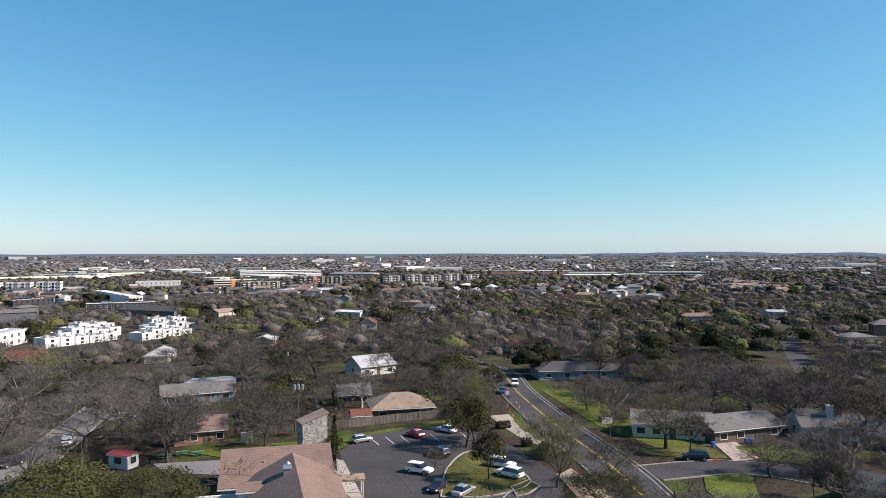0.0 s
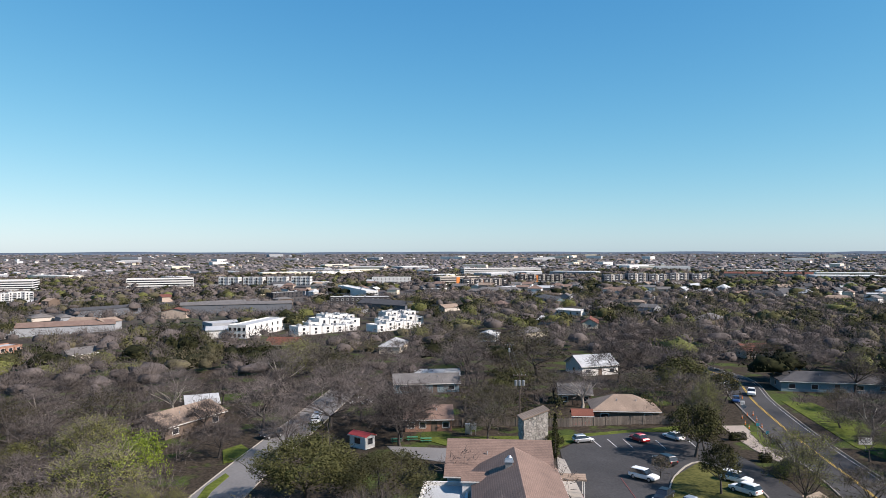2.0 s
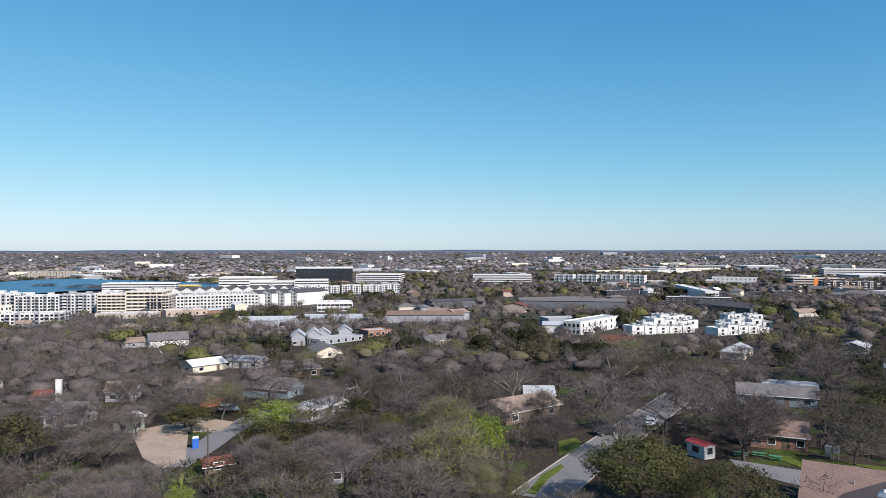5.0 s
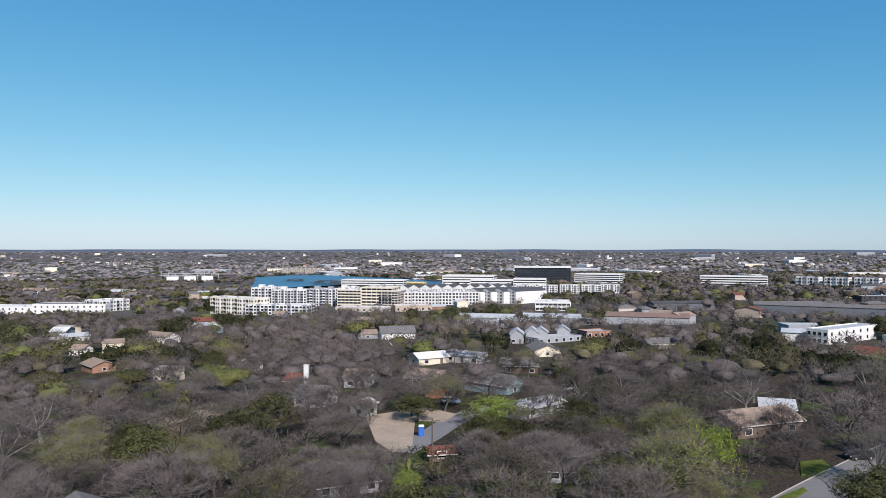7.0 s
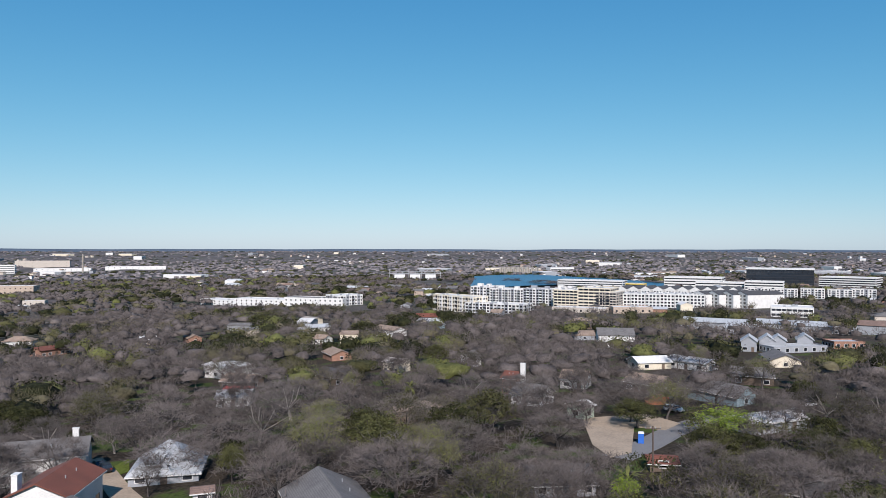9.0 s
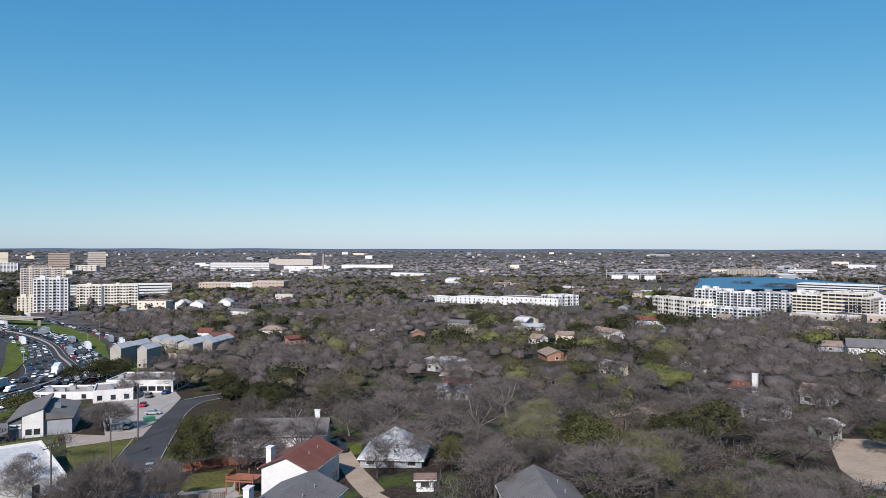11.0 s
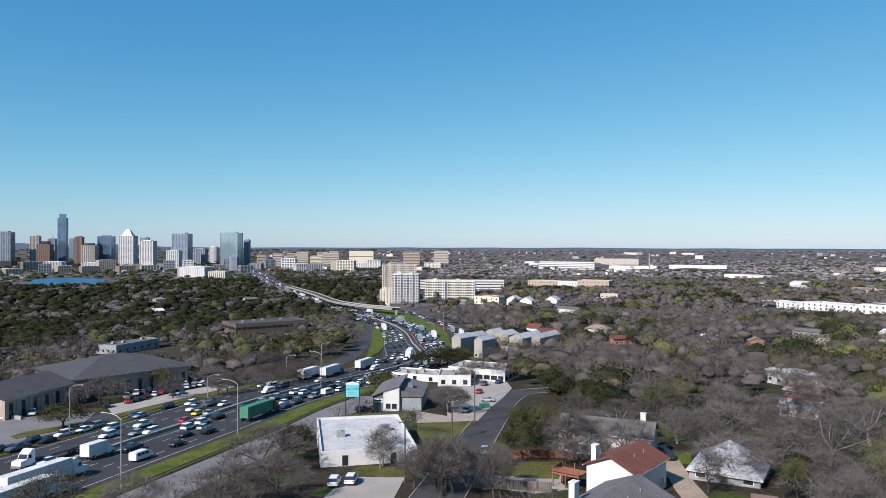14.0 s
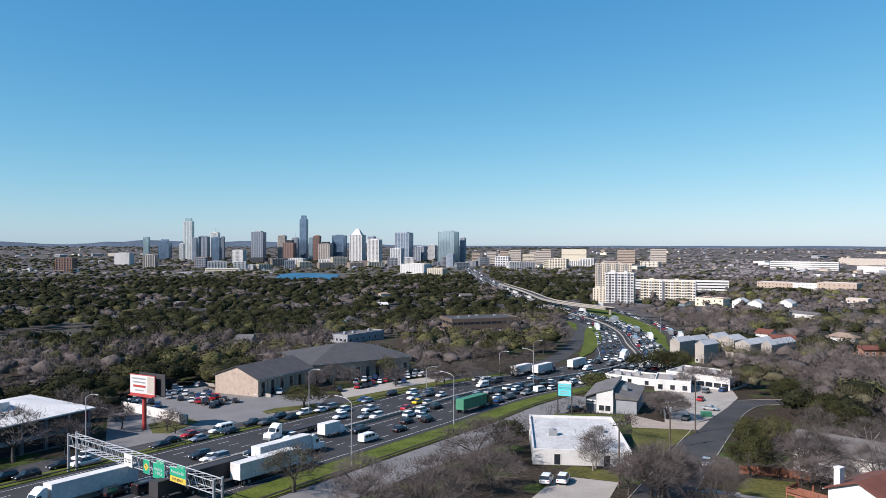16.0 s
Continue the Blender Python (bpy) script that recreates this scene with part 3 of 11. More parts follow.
def skeleton_of(gen, limbs, subs, twigs, spread=1.0):
    """Branches of a tree 1 m high with a crown about 1 m across: segments, and tips with their directions."""
    segs, tips, dirs = [], [], []

    def grow(p, d, length, r, depth, counts):
        k = 3 if depth == 0 else 2
        for i in range(k):
            d = d + gen.normal(size=3) * (0.10 if depth == 0 else 0.22) + np.array([0, 0, 0.05 if depth else 0])
            d /= np.linalg.norm(d)
            q = p + d * length / k
            r2 = r * 0.82
            segs.append((*p, *q, r, r2))
            if depth > 0 and depth < len(counts):
                for _ in range(max(1, counts[depth] // k)):
                    away = gen.normal(size=3)
                    away -= d * (away @ d)
                    away /= np.linalg.norm(away)
                    e = d * gen.uniform(0.35, 0.8) + away * gen.uniform(0.5, 0.9) + np.array([0, 0, 0.12])
                    e /= np.linalg.norm(e)
                    start = p + (q - p) * gen.uniform(0.3, 1)
                    if depth + 1 == len(counts):
                        tips.append(start)
                        dirs.append(e)
                    else:
                        grow(start, e, length * gen.uniform(0.45, 0.65), r2 * 0.5, depth + 1, counts)
            p, r = q, r2
        if depth == 0:
            for i in range(limbs):
                a = 2 * math.pi * (i + gen.uniform(-0.3, 0.3)) / limbs
                lean = gen.uniform(0.45, 1.15) * spread
                e = np.array([math.sin(lean) * math.cos(a), math.sin(lean) * math.sin(a), math.cos(lean)])
                grow(p, e, gen.uniform(0.42, 0.58), r * 0.55, 1, counts)

    grow(np.zeros(3), np.array([0, 0, 1.0]), 0.26, 0.032, 0, (limbs, *subs, twigs))
    return np.array(segs), np.array(tips).reshape(-1, 3), np.array(dirs).reshape(-1, 3)


def ribbons(segs, gen):
    """Fine branches: flat tapered strips."""
    a, b = segs[:, :3], segs[:, 3:6]
    d = b - a
    side = np.cross(d, gen.normal(size=d.shape))
    side /= np.linalg.norm(side, axis=1)[:, None] + 1e-9
    r0, r1 = np.maximum(segs[:, 6:7], 0.002), np.maximum(segs[:, 7:8], 0.0016)
    v = np.stack([a - side * r0, a + side * r0, b + side * r1, b - side * r1], 1).reshape(-1, 3)
    return v, np.arange(len(v)).reshape(-1, 4)


def dome(gen, n, clumps):
    """Points and outward ways over an uneven rounded crown, in clumps, for a tree 1 m high and 1 m across."""
    a = gen.uniform(0, 2 * math.pi, clumps)
    up = gen.uniform(-0.25, 1.0, clumps)
    r = np.sqrt(np.maximum(0.05, 1 - up * up)) * gen.uniform(0.6, 1.0, clumps)
    c = np.stack([0.41 * r * np.cos(a), 0.41 * r * np.sin(a), 0.5 + 0.36 * up * gen.uniform(0.8, 1.1, clumps)], 1)
    size = gen.uniform(0.07, 0.16, clumps)
    k = gen.integers(0, clumps, n)
    q = gen.normal(size=(n, 3))
    q /= np.linalg.norm(q, axis=1)[:, None]
    q[:, 2] = np.abs(q[:, 2]) * 0.8 - 0.15
    p = c[k] + q * (size[k] * gen.uniform(0.3, 1.0, n))[:, None]
    d = q * 0.7 + (p - np.array([0, 0, 0.25])) * 1.2 + gen.normal(size=(n, 3)) * 0.3
    return p, d / np.linalg.norm(d, axis=1)[:, None]


def bare_mesh(seed, limbs=6, subs=(5, 4), twigs=5, twig_len=0.105, twig_w=0.0046, sides=3, fluff=2700, clumps=46):
    gen = np.random.default_rng(seed)
    segs, tips, dirs = skeleton_of(gen, limbs, subs, twigs)
    p, d = dome(gen, fluff, clumps)
    tips, dirs = np.concatenate([tips, p]), np.concatenate([dirs, d])
    thick = segs[:, 6] > 0.0042
    wood = prisms(segs[thick], 5)
    fine = ribbons(segs[~thick], gen) if (~thick).any() else (np.zeros((0, 3)), np.zeros((0, 4), int))
    d = dirs + gen.normal(size=dirs.shape) * 0.42
    d /= np.linalg.norm(d, axis=1)[:, None]
    tv, tf = slivers(tips, d, gen.uniform(0.6, 1.4, len(tips)) * twig_len, twig_w, gen)
    return wood, fine, (tv, tf), tips


def joined(a, b):
    """Two arrays of verts and faces in one, quads split in triangles."""
    out_v, out_f, n = [], [], 0
    for v, f in (a, b):
        f = np.asarray(f)
        if f.shape[1] == 4:
            f = np.concatenate([f[:, [0, 1, 2]], f[:, [0, 2, 3]]])
        out_v.append(v)
        out_f.append(f + n)
        n += len(v)
    return np.concatenate(out_v), np.concatenate(out_f)


def bare_tree(name, seed, label, twig="twig", bark="bark", leaf=None, count=0, leaf_size=0.02, thin=1.0, **kw):
    """A prototype of a leafless or budding tree, 1 m high, out of the way."""
    wood, fine, tw, tips = bare_mesh(seed, **kw)
    ob = thing(name, 0, 0, 0, label, "tree", z=-400)
    part("trunk", fast_mesh("trunk", *joined(wood, (np.zeros((0, 3)), np.zeros((0, 3), int))), bark), None, ob)
    crown = part("crown", fast_mesh("crown", *joined(fine, tw), twig), None, ob)
    if leaf:
        gen = np.random.default_rng(seed + 50)
        p = tips[gen.integers(0, len(tips), count)] + gen.normal(size=(count, 3)) * 0.035
        part("foliage", fast_mesh("foliage", *leaves(p, leaf_size, gen), leaf), None, crown)
    return ob


def leafy_points(gen, clumps, per, flat=0.75, low=0.3):
    """Points in uneven clumps over a dome, for a tree 1 m high and about 1 m across."""
    pts, outs = [], []
    for _ in range(clumps):
        a = gen.uniform(0, 2 * math.pi)
        h = gen.uniform(-0.35, 1.0)
        r = math.sqrt(max(0.02, 1 - h * h)) * gen.uniform(0.55, 1.0)
        c = np.array([0.42 * r * math.cos(a), 0.42 * r * math.sin(a), 0.52 + 0.34 * h * gen.uniform(0.75, 1.08)])
        s = gen.uniform(0.07, 0.15)
        q = gen.normal(size=(per, 3))
        q /= np.linalg.norm(q, axis=1)[:, None]
        pts.append(c + q * s * gen.uniform(0.55, 1.0, (per, 1)) * np.array([1, 1, flat]))
        outs.append(q * 0.7 + (c - np.array([0, 0, 0.35])) * 1.2)
    return np.concatenate(pts), np.concatenate(outs)


def leafy_tree(name, seed, label, leaf, clumps=70, per=40, size=0.02, bark="bark"):
    gen = np.random.default_rng(seed)
    segs, tips, dirs = skeleton_of(gen, 5, (4,), 1, 1.0)
    ob = thing(name, 0, 0, 0, label, "tree", z=-400)
    part("trunk", fast_mesh("trunk", *joined(prisms(segs, 5), (np.zeros((0, 3)), np.zeros((0, 3), int))), bark), None, ob)
    p, out = leafy_points(gen, clumps, per)
    part("crown", fast_mesh("crown", *leaves(p, size, gen, out), leaf), None, ob)
    return ob


TREES = {"thin": [], "bare": [], "pale": [], "spring": [], "bud": [], "bright": [], "dark": [], "olive": [], "rust": [], "bigdark": [], "bigolive": []}
for s in range(4):
    TREES["bare"].append(bare_tree("bare_tree", 100 + s, "leafless grey-brown deciduous tree with fine twigs"))
for s in range(3):
    TREES["thin"].append(bare_tree("bare_tree", 110 + s, "leafless grey-brown deciduous tree with fine twigs", subs=(5, 3), twigs=4, fluff=950, twig_w=0.0082))
TREES["pale"].append(bare_tree("bare_tree", 121, "leafless pale-barked tree with spreading limbs", twig="twig_pale", bark="bark_pale", fluff=1700))
TREES["pale"].append(bare_tree("bare_tree", 122, "leafless pale-barked tree with spreading limbs", twig="twig_pale", bark="bark_pale", fluff=1700))
for s in range(2):
    TREES["spring"].append(bare_tree("budding_tree", 130 + s, "deciduous tree in yellow-green spring leaf", leaf="leaf_spring", count=5200, leaf_size=0.0098, fluff=1500))
    TREES["bud"].append(bare_tree("budding_tree", 140 + s, "bare tree with sparse olive buds", leaf="leaf_olive", count=1800, leaf_size=0.015, fluff=1400))
TREES["bright"].append(bare_tree("leafy_tree", 150, "tree in bright fresh green leaf", leaf="leaf_bright", count=3600, leaf_size=0.02, fluff=900))
TREES["rust"].append(bare_tree("rust_tree", 152, "small tree with withered rust-brown leaves", leaf="leaf_rust", count=1200, leaf_size=0.016, fluff=1200))
for s in range(3):
    TREES["dark"].append(leafy_tree("live_oak", 160 + s, "evergreen oak with a dense dark green crown", "leaf_oak", 90, 44, 0.02))
TREES["olive"].append(leafy_tree("evergreen_tree", 170, "evergreen tree with olive-green foliage", "leaf_olive", 75, 36, 0.024))
TREES["bigdark"].append(leafy_tree("live_oak", 180, "broad evergreen oak with a dense dark green crown", "leaf_oak", 170, 110, 0.012))
TREES["bigolive"].append(leafy_tree("evergreen_oak", 181, "broad oak with olive-brown spring foliage", "leaf_olive", 150, 90, 0.0105))
PLANTED = []


def tree(x, y, height, width, sort, group=""):
    """Plants a copy of a prototype: height and crown width in metres."""
    proto = TREES[sort][len(PLANTED) % len(TREES[sort])]
    z = float(land(x, y)) - 0.15
    ob = copy_thing(proto, pose(x, y, z, 0, 0, rnd.uniform(0, 360)))
    k = width if sort in ("dark", "olive", "bigdark", "bigolive") else width / 1.05
    ob.scale = (k, k, height)
    PLANTED.append((x, y, width))
    return ob


def ball_net(cuts):
    """The net of a ball, cut off below: verts and triangles."""
    bm = bmesh.new()
    bmesh.ops.create_icosphere(bm, subdivisions=cuts, radius=1.0)
    bmesh.ops.delete(bm, geom=[v for v in bm.verts if v.co.z < -0.62], context="VERTS")
    v = np.array([q.co[:] for q in bm.verts])
    f = np.array([[q.index for q in face.verts] for face in bm.faces])
    bm.free()
    return v, f


def wood_crowns(pos, height, width, gen, cuts, fill, n, size, sliver=False, loose=0.5, thick=0.085):
    """Far trees: each a lumpy crown with rounded boughs, hung with sprays of leaves or twigs."""
    nv, nf = ball_net(cuts)
    nv = nv / np.linalg.norm(nv, axis=1)[:, None]
    m = len(pos)
    lump = gen.normal(size=(m, 9, 3))
    lump /= np.linalg.norm(lump, axis=2)[..., None]
    lump[..., 2] = np.abs(lump[..., 2]) * 1.1 - 0.25
    lump /= np.linalg.norm(lump, axis=2)[..., None]
    reach = gen.uniform(0.75, 1.1, (m, 9))
    near = np.einsum("mkc,vc->mvk", lump, nv)
    r = (0.62 + 0.4 * np.max(np.clip(near - 0.35, 0, 1) / 0.65 * reach[:, None, :], axis=2)) * gen.uniform(0.62, 1.15, (m, len(nv))) * fill
    base = nv[None] * r[..., None]
    half = width[:, None] / 2 * gen.uniform(0.85, 1.1, (m, 1))

    def put(q):
        p = np.zeros(q.shape)
        p[..., 0] = pos[:, None, 0] + q[..., 0] * half
        p[..., 1] = pos[:, None, 1] + q[..., 1] * half
        p[..., 2] = pos[:, None, 2] + height[:, None] * (0.5 + 0.48 * q[..., 2])
        return p

    v = put(base).reshape(-1, 3)
    f = (nf[None] + (np.arange(m) * len(nv))[:, None, None]).reshape(-1, 3)
    if not fill:
        v, f = v[:0], f[:0]
    if not n:
        return v, f, len(f)
    q = gen.normal(size=(m, n, 3))
    q /= np.linalg.norm(q, axis=2)[..., None]
    q[..., 2] = np.abs(q[..., 2]) * 1.25 - 0.3
    k = gen.integers(0, 9, (m, n))
    q = q * 0.4 + np.take_along_axis(lump * reach[..., None], k[..., None], 1) * 0.62
    q *= gen.uniform(0.82, 1.06, (m, n, 1))
    out = (q + np.array([0, 0, 0.2])).reshape(-1, 3)
    if sliver:
        d = out / (np.linalg.norm(out, axis=1)[:, None] + 1e-6) + gen.normal(size=out.shape) * 0.7
        d /= np.linalg.norm(d, axis=1)[:, None]
        tv, tf = slivers(put(q).reshape(-1, 3), d, gen.uniform(0.6, 1.5, len(d)) * size, size * thick, gen)
    else:
        tv, tf = leaves(put(q).reshape(-1, 3), size, gen, out, loose)
    return np.concatenate([v, tv]), np.concatenate([f, tf + len(v)]), len(f)


# ---- buildings ----
WINDOWS = {}


def window_mesh(spots, w, h, t, frame_mat):
    """Framed windows at spots (x, z) of one wall; the glass lies behind the frame."""
    s = Shape()
    for x, z in spots:
        s.box(x - w / 2 - t, x - w / 2, -0.06, 0.1, z - t, z + h + t).box(x + w / 2, x + w / 2 + t, -0.06, 0.1, z - t, z + h + t).box(x - w / 2, x + w / 2, -0.06, 0.1, z + h, z + h + t).box(x - w / 2, x + w / 2, -0.1, 0.1, z - t, z)
    n = len(s.f)
    for x, z in spots:
        s.add([(x - w / 2, -0.012, z), (x + w / 2, -0.012, z), (x + w / 2, -0.012, z + h), (x - w / 2, -0.012, z + h)], [(0, 1, 2, 3)])
    me = s.mesh("window", frame_mat)
    me.materials.append(M["glass"])
    for p in me.polygons[n:]:
        p.material_index = 1
    return me


def window(parent, x, y, z, w, h, face=0.0, frame_mat="white_wall", label=""):
    """A window at x, y, z (its lower middle) on a wall that looks to -y, turned by face."""
    key = (round(w, 2), round(h, 2), frame_mat)
    if key not in WINDOWS:
        t = min(0.12, w * 0.1)
        WINDOWS[key] = window_mesh([(0.0, 0.0)], w, h, t, frame_mat)
    return part("window", WINDOWS[key], None, parent, label, at=pose(x, y, z, 0, 0, face))


def door(parent, x, y, z, w, h, face=0.0, material="brown_wall"):
    s = Shape().box(-w / 2 - 0.1, -w / 2, -0.07, 0.1, 0, h + 0.1).box(w / 2, w / 2 + 0.1, -0.07, 0.1, 0, h + 0.1).box(-w / 2, w / 2, -0.07, 0.1, h, h + 0.1)
    s.box(-w / 2, w / 2, -0.02, 0.1, 0, h)
    ob = part("door", s, material, parent, at=pose(x, y, z, 0, 0, face))
    if math.hypot(*parent.matrix_basis.translation[:2]) < 200:
        part("handle", Shape().box(w / 2 - 0.16, w / 2 - 0.08, -0.1, -0.02, 1.0, 1.12), "steel", ob)
    return ob


def roof_shape(w, d, rise, over, kind, thick=0.22):
    s = Shape()
    a, b = w / 2 + over, d / 2 + over
    if kind == "gable":
        s.add([(-a, -b, -thick), (a, -b, -thick), (a, b, -thick), (-a, b, -thick), (-a, -b, 0), (a, -b, 0), (a, b, 0), (-a, b, 0), (-a, 0, rise), (a, 0, rise), (-a, 0, rise - thick), (a, 0, rise - thick)],
              [(4, 5, 9, 8), (6, 7, 8, 9), (0, 10, 11, 1), (2, 11, 10, 3), (0, 1, 5, 4), (2, 3, 7, 6), (0, 4, 8, 10), (10, 8, 7, 3), (1, 11, 9, 5), (11, 2, 6, 9)])
    else:
        r = max(0.1, a - b)
        s.add([(-a, -b, -thick), (a, -b, -thick), (a, b, -thick), (-a, b, -thick), (-a, -b, 0), (a, -b, 0), (a, b, 0), (-a, b, 0), (-r, 0, rise), (r, 0, rise)],
              [(4, 5, 9, 8), (6, 7, 8, 9), (5, 6, 9), (7, 4, 8), (3, 2, 1, 0), (0, 1, 5, 4), (1, 2, 6, 5), (2, 3, 7, 6), (3, 0, 4, 7)])
    return s


def house(x, y, yaw, w, d, eave, rise, walls, roof, label, kind="gable", cross=False, windows=3, chimney=None, category="house", name="house", over=0.5, group="", keep=True, clutter=True):
    """A house with its width along its front. cross: the ridge runs from front to back."""
    ob = thing(name, x, y, yaw, label if len(label.split()) > 3 else label + " among bare trees", category, group)
    rw, rd = (d, w) if cross else (w, d)
    turn = 90 if cross else 0
    s = Shape()
    a, b = rw / 2, rd / 2
    base = -2.0
    if kind == "gable":
        s.add([(-a, -b, base), (a, -b, base), (a, b, base), (-a, b, base), (-a, -b, eave), (a, -b, eave), (a, b, eave), (-a, b, eave), (-a, 0, eave + rise * 0.97), (a, 0, eave + rise * 0.97)],
              [(0, 1, 5, 4), (2, 3, 7, 6), (1, 2, 6, 9, 5), (3, 0, 4, 8, 7), (3, 2, 1, 0), (4, 5, 9, 8), (6, 7, 8, 9)])
    else:
        s.box(-a, a, -b, b, base, eave)
    part("wall", s, walls, ob, at=pose(0, 0, 0, 0, 0, turn))
    r = part("roof", roof_shape(rw, rd, rise, over, kind), roof, ob, at=pose(0, 0, eave + 0.12, 0, 0, turn))
    for q in (-1, 1) if math.hypot(x, y) < 330 else ():
        trim = Shape().box(-a - over - 0.03, a + over + 0.03, q * (b + over) - 0.06, q * (b + over) + 0.06, eave - 0.16, eave + 0.02)
        part("fascia", trim, "white_wall", ob, at=pose(0, 0, 0, 0, 0, turn))
    if windows == 0 and eave >= 12:
        g = Shape()
        for k in range(4):
            for i in range(3):
                px = (i - 1) * w * 0.29
                g.box(px - w * 0.075, px + w * 0.075, -d / 2 - 0.06, -d / 2 + 0.2, 0.9 + k * 3.1, 2.6 + k * 3.1)
        tagged(part("glazing", g, "glass", ob), kind="stuff")
    if clutter:
        for k in range(2):
            px = (k - 0.4) * rw * 0.3
            v = Shape().tube((px, -b * 0.45, 0.0), (px, -b * 0.45, rise * 0.6 + 0.45), 0.09, n=6)
            part("vent_pipe", v, "steel_grey", r)
    n = windows
    for i in range(n):
        px = (i + 0.5) / n * w - w / 2
        if i == n // 2 and n > 1:
            door(ob, px, -d / 2, 0.1, 1.0, 2.05)
        else:
            window(ob, px, -d / 2, 0.9, min(1.6, w / n * 0.5), 1.15)
    for q in (-1, 1):
        if n and math.hypot(x, y) < 450:
            window(ob, q * w / 2, 0, 0.9, 1.3, 1.15, 90 * q)
    if chimney:
        cx, cy, cw, ch, cm = chimney
        c = Shape().box(cx - cw / 2, cx + cw / 2, cy - cw * 0.35, cy + cw * 0.35, -1, ch).box(cx - cw / 2 - 0.08, cx + cw / 2 + 0.08, cy - cw * 0.35 - 0.08, cy + cw * 0.35 + 0.08, ch, ch + 0.15)
        part("chimney", c, cm, ob)
    if keep:
        clear(x, y, max(w, d) * 0.42 + 0.5 if math.hypot(x, y) < 160 else min(w, d) * 0.5)
    return ob


def block(x, y, yaw, w, d, h, wall, label, floors=3, bays=8, side_bays=4, roof="roof_white", win=(1.5, 1.6), style="grid", name="apartment_building", category="building", group="", units=4, base=-3.0, keep=True, accent=None, faces="flr"):
    """A flat-roofed building with its parapet, its windows floor by floor, and plant on its roof."""
    ob = thing(name, x, y, yaw, label if len(label.split()) > 3 else label + " beyond the woods", category, group)
    a, b = w / 2, d / 2
    t = 0.35
    s = Shape().box(-a, a, -b, b, base, h - 0.6)
    s.box(-a, a, -b, -b + t, h - 0.6, h).box(-a, a, b - t, b, h - 0.6, h).box(-a, -a + t, -b + t, b - t, h - 0.6, h).box(a - t, a, -b + t, b - t, h - 0.6, h)
    part("wall", s, wall, ob)
    r = part("roof", Shape().box(-a + t, a - t, -b + t, b - t, h - 0.59, h - 0.5), roof, ob)
    fh = (h - 0.6) / floors
    sides = {"f": (0, -b, w, bays, 0.0), "b": (0, b, w, bays, 180.0), "l": (-a, 0, d, side_bays, -90.0), "r": (a, 0, d, side_bays, 90.0)}
    for f in faces:
        ox, oy, length, n, face = sides[f]
        if n < 1:
            continue
        m = pose(ox, oy, 0, 0, 0, face)
        glazing, rails = Shape(), Shape()
        for k in range(floors):
            z = k * fh + fh * 0.28
            hh = min(win[1], fh * 0.62)
            if style == "grid" and math.hypot(x, y) > 330:
                if floors >= 3:
                    n = max(n, int(length / 3.3))
                ww = min(win[0], length / n * 0.6)
                hh = min(1.75, hh)
                spots = [((i + 0.5) / n * length - length / 2, z) for i in range(n)]
                if floors >= 3 and n > 4:
                    pitch = length / n
                    for i, (px, pz) in enumerate(spots):
                        if i % 4 == 1:
                            glazing.box(px - pitch * 0.4, px + pitch * 0.4, -0.05, 0.2, k * fh + 0.2, k * fh + fh * 0.82)
                            rails.box(px - pitch * 0.46, px + pitch * 0.46, -1.4, -0.05, k * fh - 0.1, k * fh + 0.1).box(px - pitch * 0.46, px + pitch * 0.46, -1.4, -1.32, k * fh + 0.1, k * fh + 1.05)
                        else:
                            out = 0.62 if i % 4 == 3 else 0.04
                            glazing.box(px - ww / 2, px + ww / 2, -out - 0.05, 0.2 - out, pz, pz + hh)
                            if k == 0 and i % 4 == 3:
                                part("bay", Shape().box(px - pitch * 0.48, px + pitch * 0.48, -0.6, 0.2, base, h + 0.5), {"white_wall": "grey_wall", "cream_wall": "white_wall", "tan_wall": "cream_wall", "grey_wall": "white_wall"}.get(wall, "tan_wall"), ob, at=m)
                    if k == floors - 1:
                        tagged(part("glazing", glazing, "glass", ob, at=m), kind="stuff")
                        tagged(part("balcony", rails, "steel_grey" if wall == "white_wall" else "white_wall", ob, at=m), kind="stuff")
                elif math.hypot(x, y) > 600:
                    for px, pz in spots:
                        glazing.box(px - ww / 2, px + ww / 2, -0.04, 0.2, pz, pz + hh)
                    if k == floors - 1:
                        tagged(part("glazing", glazing, "glass", ob, at=m), kind="stuff")
                else:
                    tagged(part("glazing", window_mesh(spots, ww, hh, 0.12, "white_wall"), None, ob, at=m), kind="stuff")
            elif style == "grid":
                for i in range(n):
                    px = (i + 0.5) / n * length - length / 2
                    p = m @ Vector((px, 0, 0))
                    window(ob, p.x, p.y, z, min(win[0], length / n * 0.7), hh, face)
            else:
                if style == "bands":
                    band = Shape().box(-length / 2 + 0.6, length / 2 - 0.6, -0.04, 0.3, z, z + hh)
                else:
                    band = Shape().box(-length / 2 + 0.2, length / 2 - 0.2, -0.08, 0.3, k * fh + 0.1, (k + 1) * fh - 0.25)
                g = part("window_band", band, "glass_blue" if style == "curtain" and wall != "dark_wall" else "glass", ob, at=m)
                if math.hypot(x, y) < 900:
                    mull = Shape()
                    for i in range(1, n):
                        px = i / n * length - length / 2
                        mull.box(px - 0.2, px + 0.2, -0.16, -0.04, z, z + hh)
                    tagged(part("mullion", mull, wall, g), kind="stuff")
